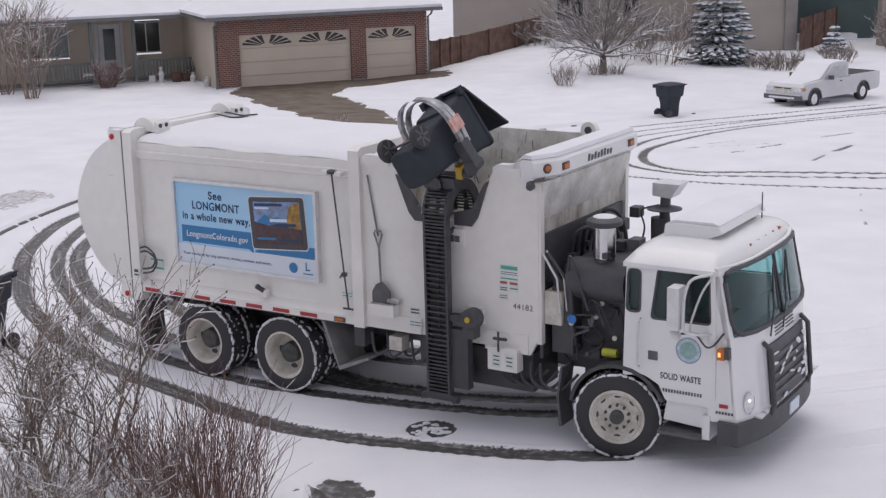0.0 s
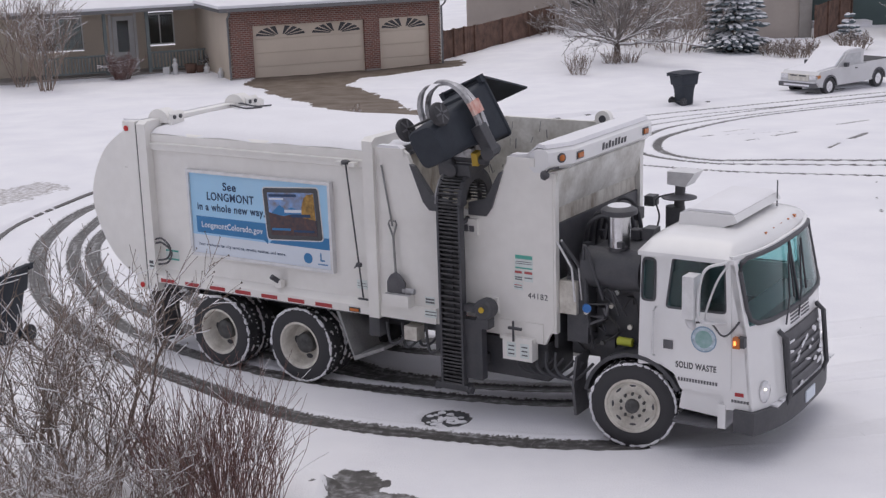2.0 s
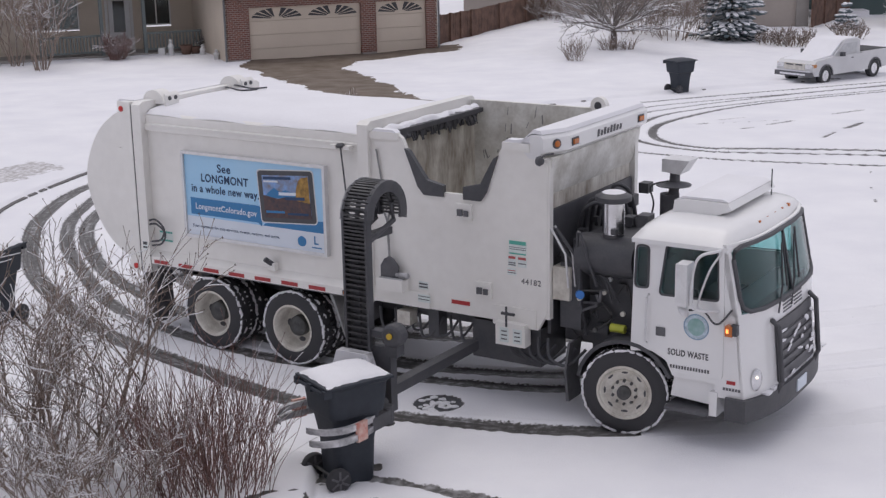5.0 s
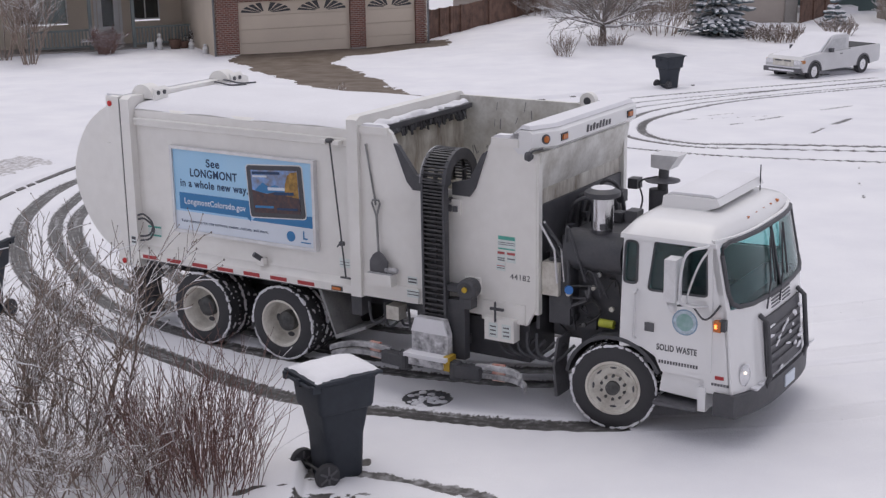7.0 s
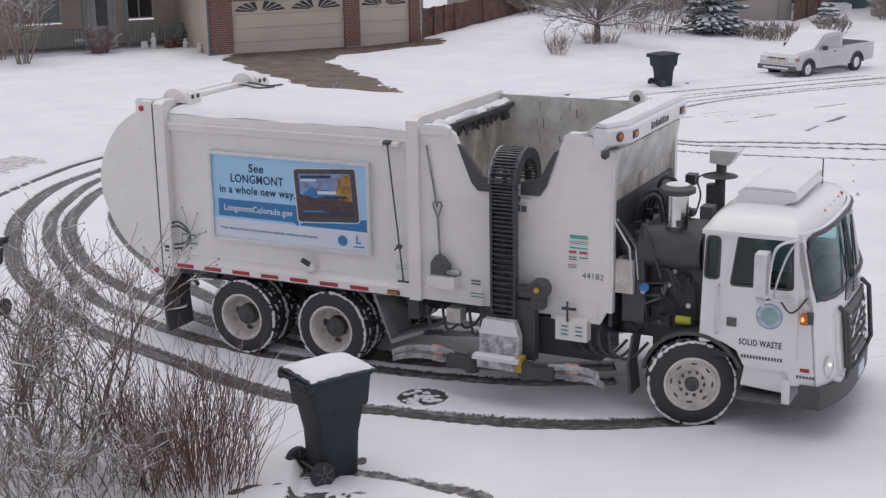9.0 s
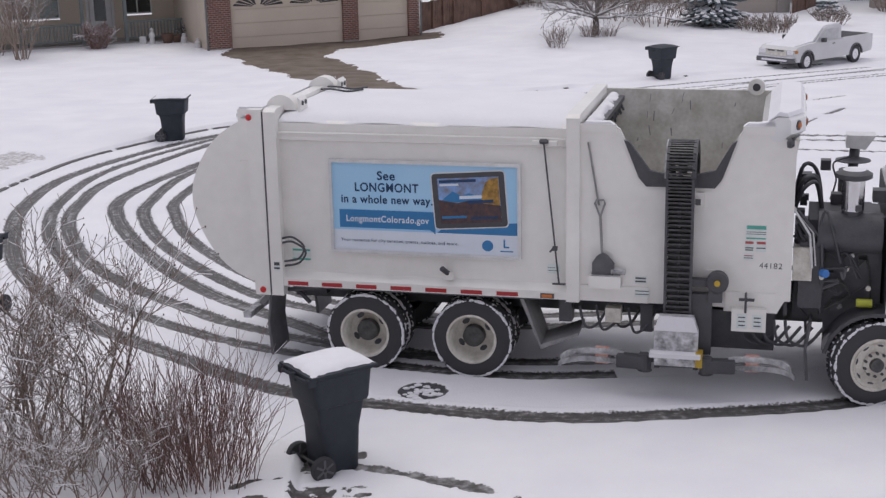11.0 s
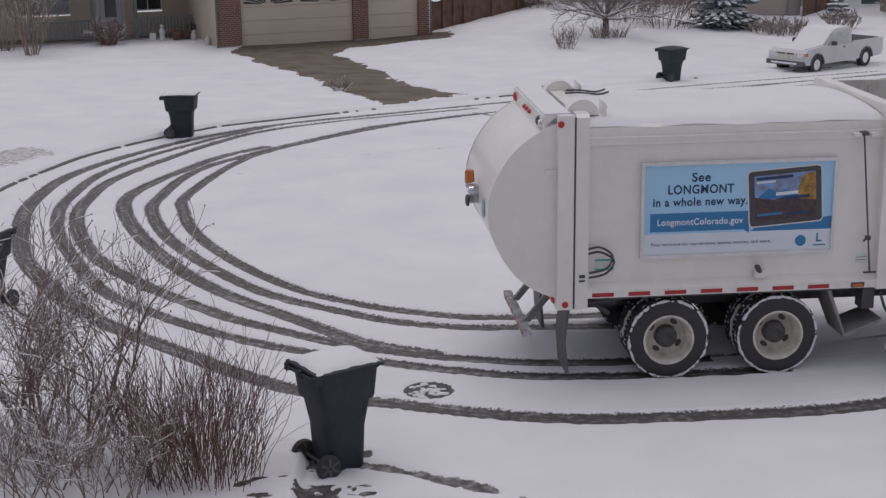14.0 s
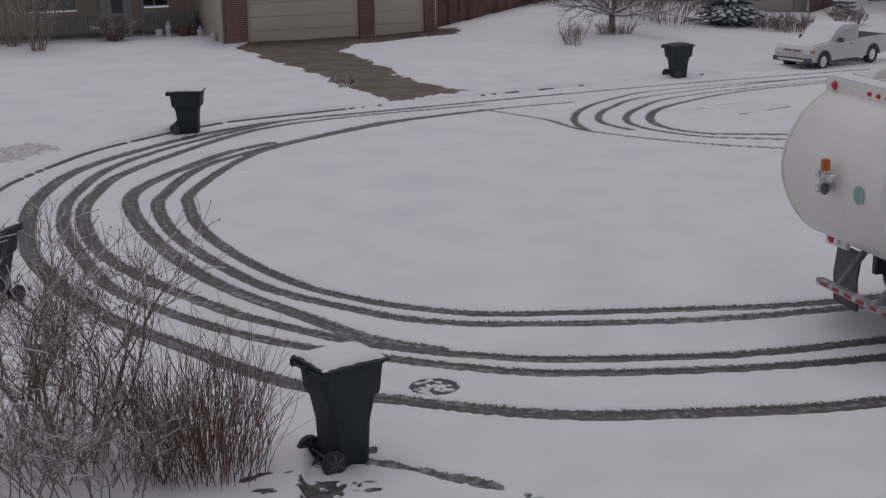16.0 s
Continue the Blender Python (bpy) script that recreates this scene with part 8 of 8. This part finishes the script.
    part("bumper", bm, M_GREYP, p, "dark bumper", bevel=0.04)
    bm = bmesh.new()
    box(bm, 2.44, 2.655, -0.6, 0.6, 0.43, 0.50)
    box(bm, 2.44, 2.60, -0.8, 0.8, 0.56, 0.60)
    part("bumper_snow", bm, M_SNOW, p, bevel=0.015)
    bm = bmesh.new()
    box(bm, 2.48, 2.545, -0.48, 0.48, 0.62, 0.88)
    part("grille", bm, M_RIM, p, "pale grille", bevel=0.02)
    for y in (-0.22, 0.22):
        bm = bmesh.new()
        box(bm, 2.53, 2.56, y - 0.16, y + 0.16, 0.80, 0.85)
        part("grille_slot", bm, M_BLACK, p)
    # The bed is solid; a dark slab on top paints the shade inside it.
    bm = bmesh.new()
    box(bm, -2.7, -0.82, -0.72, 0.72, 1.09, 1.115)
    part("bed_shade_slab", bm, M_DARK, p, "dark slab standing for the shaded open bed")


pickup()


# ---- unseen house that the camera looks out of, below and behind it ----
def own_house():
    # Never in view: widened to keep sky light off the near snow and truck side.
    bm = bmesh.new()
    box(bm, -14, 14, -9.0, -0.45, 0.0, 5.2)
    box(bm, -14, 14, -9.0, -0.8, 5.2, 8.0)
    ob = part("unseen_house_wall", bm, M_TAUPE, None)
    tagged(ob, "unseen taupe house block that shades the near snow", "wall", kind="structure")
    bm = bmesh.new()
    prism(bm, [(-9.6, 7.9), (-0.2, 7.9), (-4.9, 10.4)], -14.5, 14.5, "x")
    ob = part("unseen_house_roof", bm, M_TRIM, None)
    tagged(ob, "unseen gable roof over the camera's house", "roof", kind="structure")


own_house()
DRIVE = [(0, -3.447, 18.508, -31.64),
         (7, -3.447, 18.508, -31.64), (7.5, -3.398, 18.490, -31.53), (8, -3.266, 18.399, -30.48),
         (8.5, -3.040, 18.248, -28.85), (9, -2.752, 18.045, -26.53), (11.5, -0.501, 16.830, -10.47),
         (12, 0.057, 16.695, -6.81), (12.5, 0.622, 16.567, -3.70), (13, 1.221, 16.518, -0.81),
         (13.5, 1.902, 16.534, 2.55), (14, 2.703, 16.569, 5.63), (14.5, 3.635, 16.661, 9.25),
         (15, 4.713, 16.845, 12.20), (15.5, 5.977, 17.092, 14.85), (16, 7.366, 17.327, 17.10)]

# seconds, reach of the rail, travel of the carriage (height, or degrees round the top), opening of the arms
LIFT = [(0.0, 0.0, 2.76, 72, 0), (0.3, 0.0, 2.76, 116, 0), (0.5, 0.0, 2.76, 134, 0), (0.7, 0.0, 2.76, 138, 0), (1.0, 0.0, 2.76, 135, 0), (1.5, 0.0, 2.76, 138, 0),
        (1.75, 0.0, 2.76, 115, 0), (2.0, 0.02, 2.76, 80, 0), (2.3, 0.08, 2.76, 40, 0), (2.6, 0.2, 2.62, 4, 0), (3.0, 0.5, 2.26, 0, 0), (3.5, 0.83, 1.76, 0, 0),
        (4.0, 1.12, 1.28, 0, 0), (4.5, 1.5, 0.88, 0, 0), (4.9, 1.82, 0.76, 0, 0), (5.1, 1.82, 0.76, 0, 40), (5.3, 1.82, 0.76, 0, 92), (5.7, 1.1, 0.66, 0, 96),
        (6.2, 0.1, 0.58, 0, 96), (6.4, 0.0, 0.58, 0, 96), (16.0, 0.0, 0.58, 0, 96)]
LID = [(0.0, 30), (0.3, 48), (0.5, 50), (1.0, 48), (1.5, 50), (2.0, 62), (2.3, 48), (2.5, 22), (2.7, 2), (2.8, 0), (16.0, 0)]


def carriage_pose(reach, high, over):
    a = radians(over)
    y, z = (RAIL_Y - reach, high) if over <= 0 else (RAIL_Y - reach + ARC_R * (1 - math.cos(a)), high + ARC_R * math.sin(a))
    return pose(RAIL_X, y, z, -over, 0, 0)


def motions():
    drive = [(t, pose(x, y, 0, 0, 0, a)) for t, x, y, a in DRIVE]
    walk(TRUCK, drive)
    rest = drive[0][1]
    # wheels roll with the way covered
    way = [0.0]
    for (t0, m0), (t1, m1) in zip(drive, drive[1:]):
        way.append(way[-1] + (m1.translation - m0.translation).length)
    ts = [d[0] for d in drive]
    times = [0.0, 7.0] + [7.0 + 0.2 * i for i in range(1, 46)]
    for wheel, steered in WHEELS:
        p = wheel.location.copy()
        rows = []
        for t in times:
            s = float(np.interp(t, ts, way)) / 0.505
            steer = float(np.interp(t, (7.0, 8.5, 10, 16), (12, 20, 22, 14))) if steered else 0
            rows.append((t, Matrix.Translation(p) @ pose(0, 0, 0, 0, 0, steer) @ pose(0, 0, 0, 0, math.degrees(s) % 360, 0)))
        walk(wheel, rows)
    walk(RAIL, [(t, pose(RAIL_X, RAIL_Y - r, 0)) for t, r, *_ in LIFT])
    walk(CARRIAGE, [(t, carriage_pose(r, h, o)) for t, r, h, o, _ in LIFT])
    def held(t):
        return pose(float(np.interp(t, (0, 4.1, 4.9), (0.07, 0.07, 0.285))), -float(np.interp(t, (0, 2.0, 3.0), (0.52, 0.52, 0.69))), -GRIP, 0, 0, -24)

    for arm, s in zip(ARMS, (-1, 1)):
        walk(arm, [(t, carriage_pose(r, h, o) @ (held(t) @ pose(s * 0.30, 0.40, GRIP - 0.06) if g == 0 else pose(s * 0.36, -0.16, -0.08, 0, 0, s * g)))
                   for t, r, h, o, g in LIFT])
    rows = [(t, rest @ carriage_pose(r, h, o) @ held(t)) for t, r, h, o, _ in LIFT if t <= 4.9]
    walk(CART, rows + [(16.0, rows[-1][1])])
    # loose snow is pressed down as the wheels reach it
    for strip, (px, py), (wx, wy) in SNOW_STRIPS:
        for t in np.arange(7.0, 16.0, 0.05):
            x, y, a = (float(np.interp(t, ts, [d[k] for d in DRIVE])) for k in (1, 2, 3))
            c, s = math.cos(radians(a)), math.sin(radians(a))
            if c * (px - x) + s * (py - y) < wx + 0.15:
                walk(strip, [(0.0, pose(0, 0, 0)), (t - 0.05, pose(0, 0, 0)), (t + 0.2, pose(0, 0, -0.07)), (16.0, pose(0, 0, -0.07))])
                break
    walk(CART_LID, [(t, pose(0, -0.38, 1.19, a, 0, 0)) for t, a in LID])


motions()
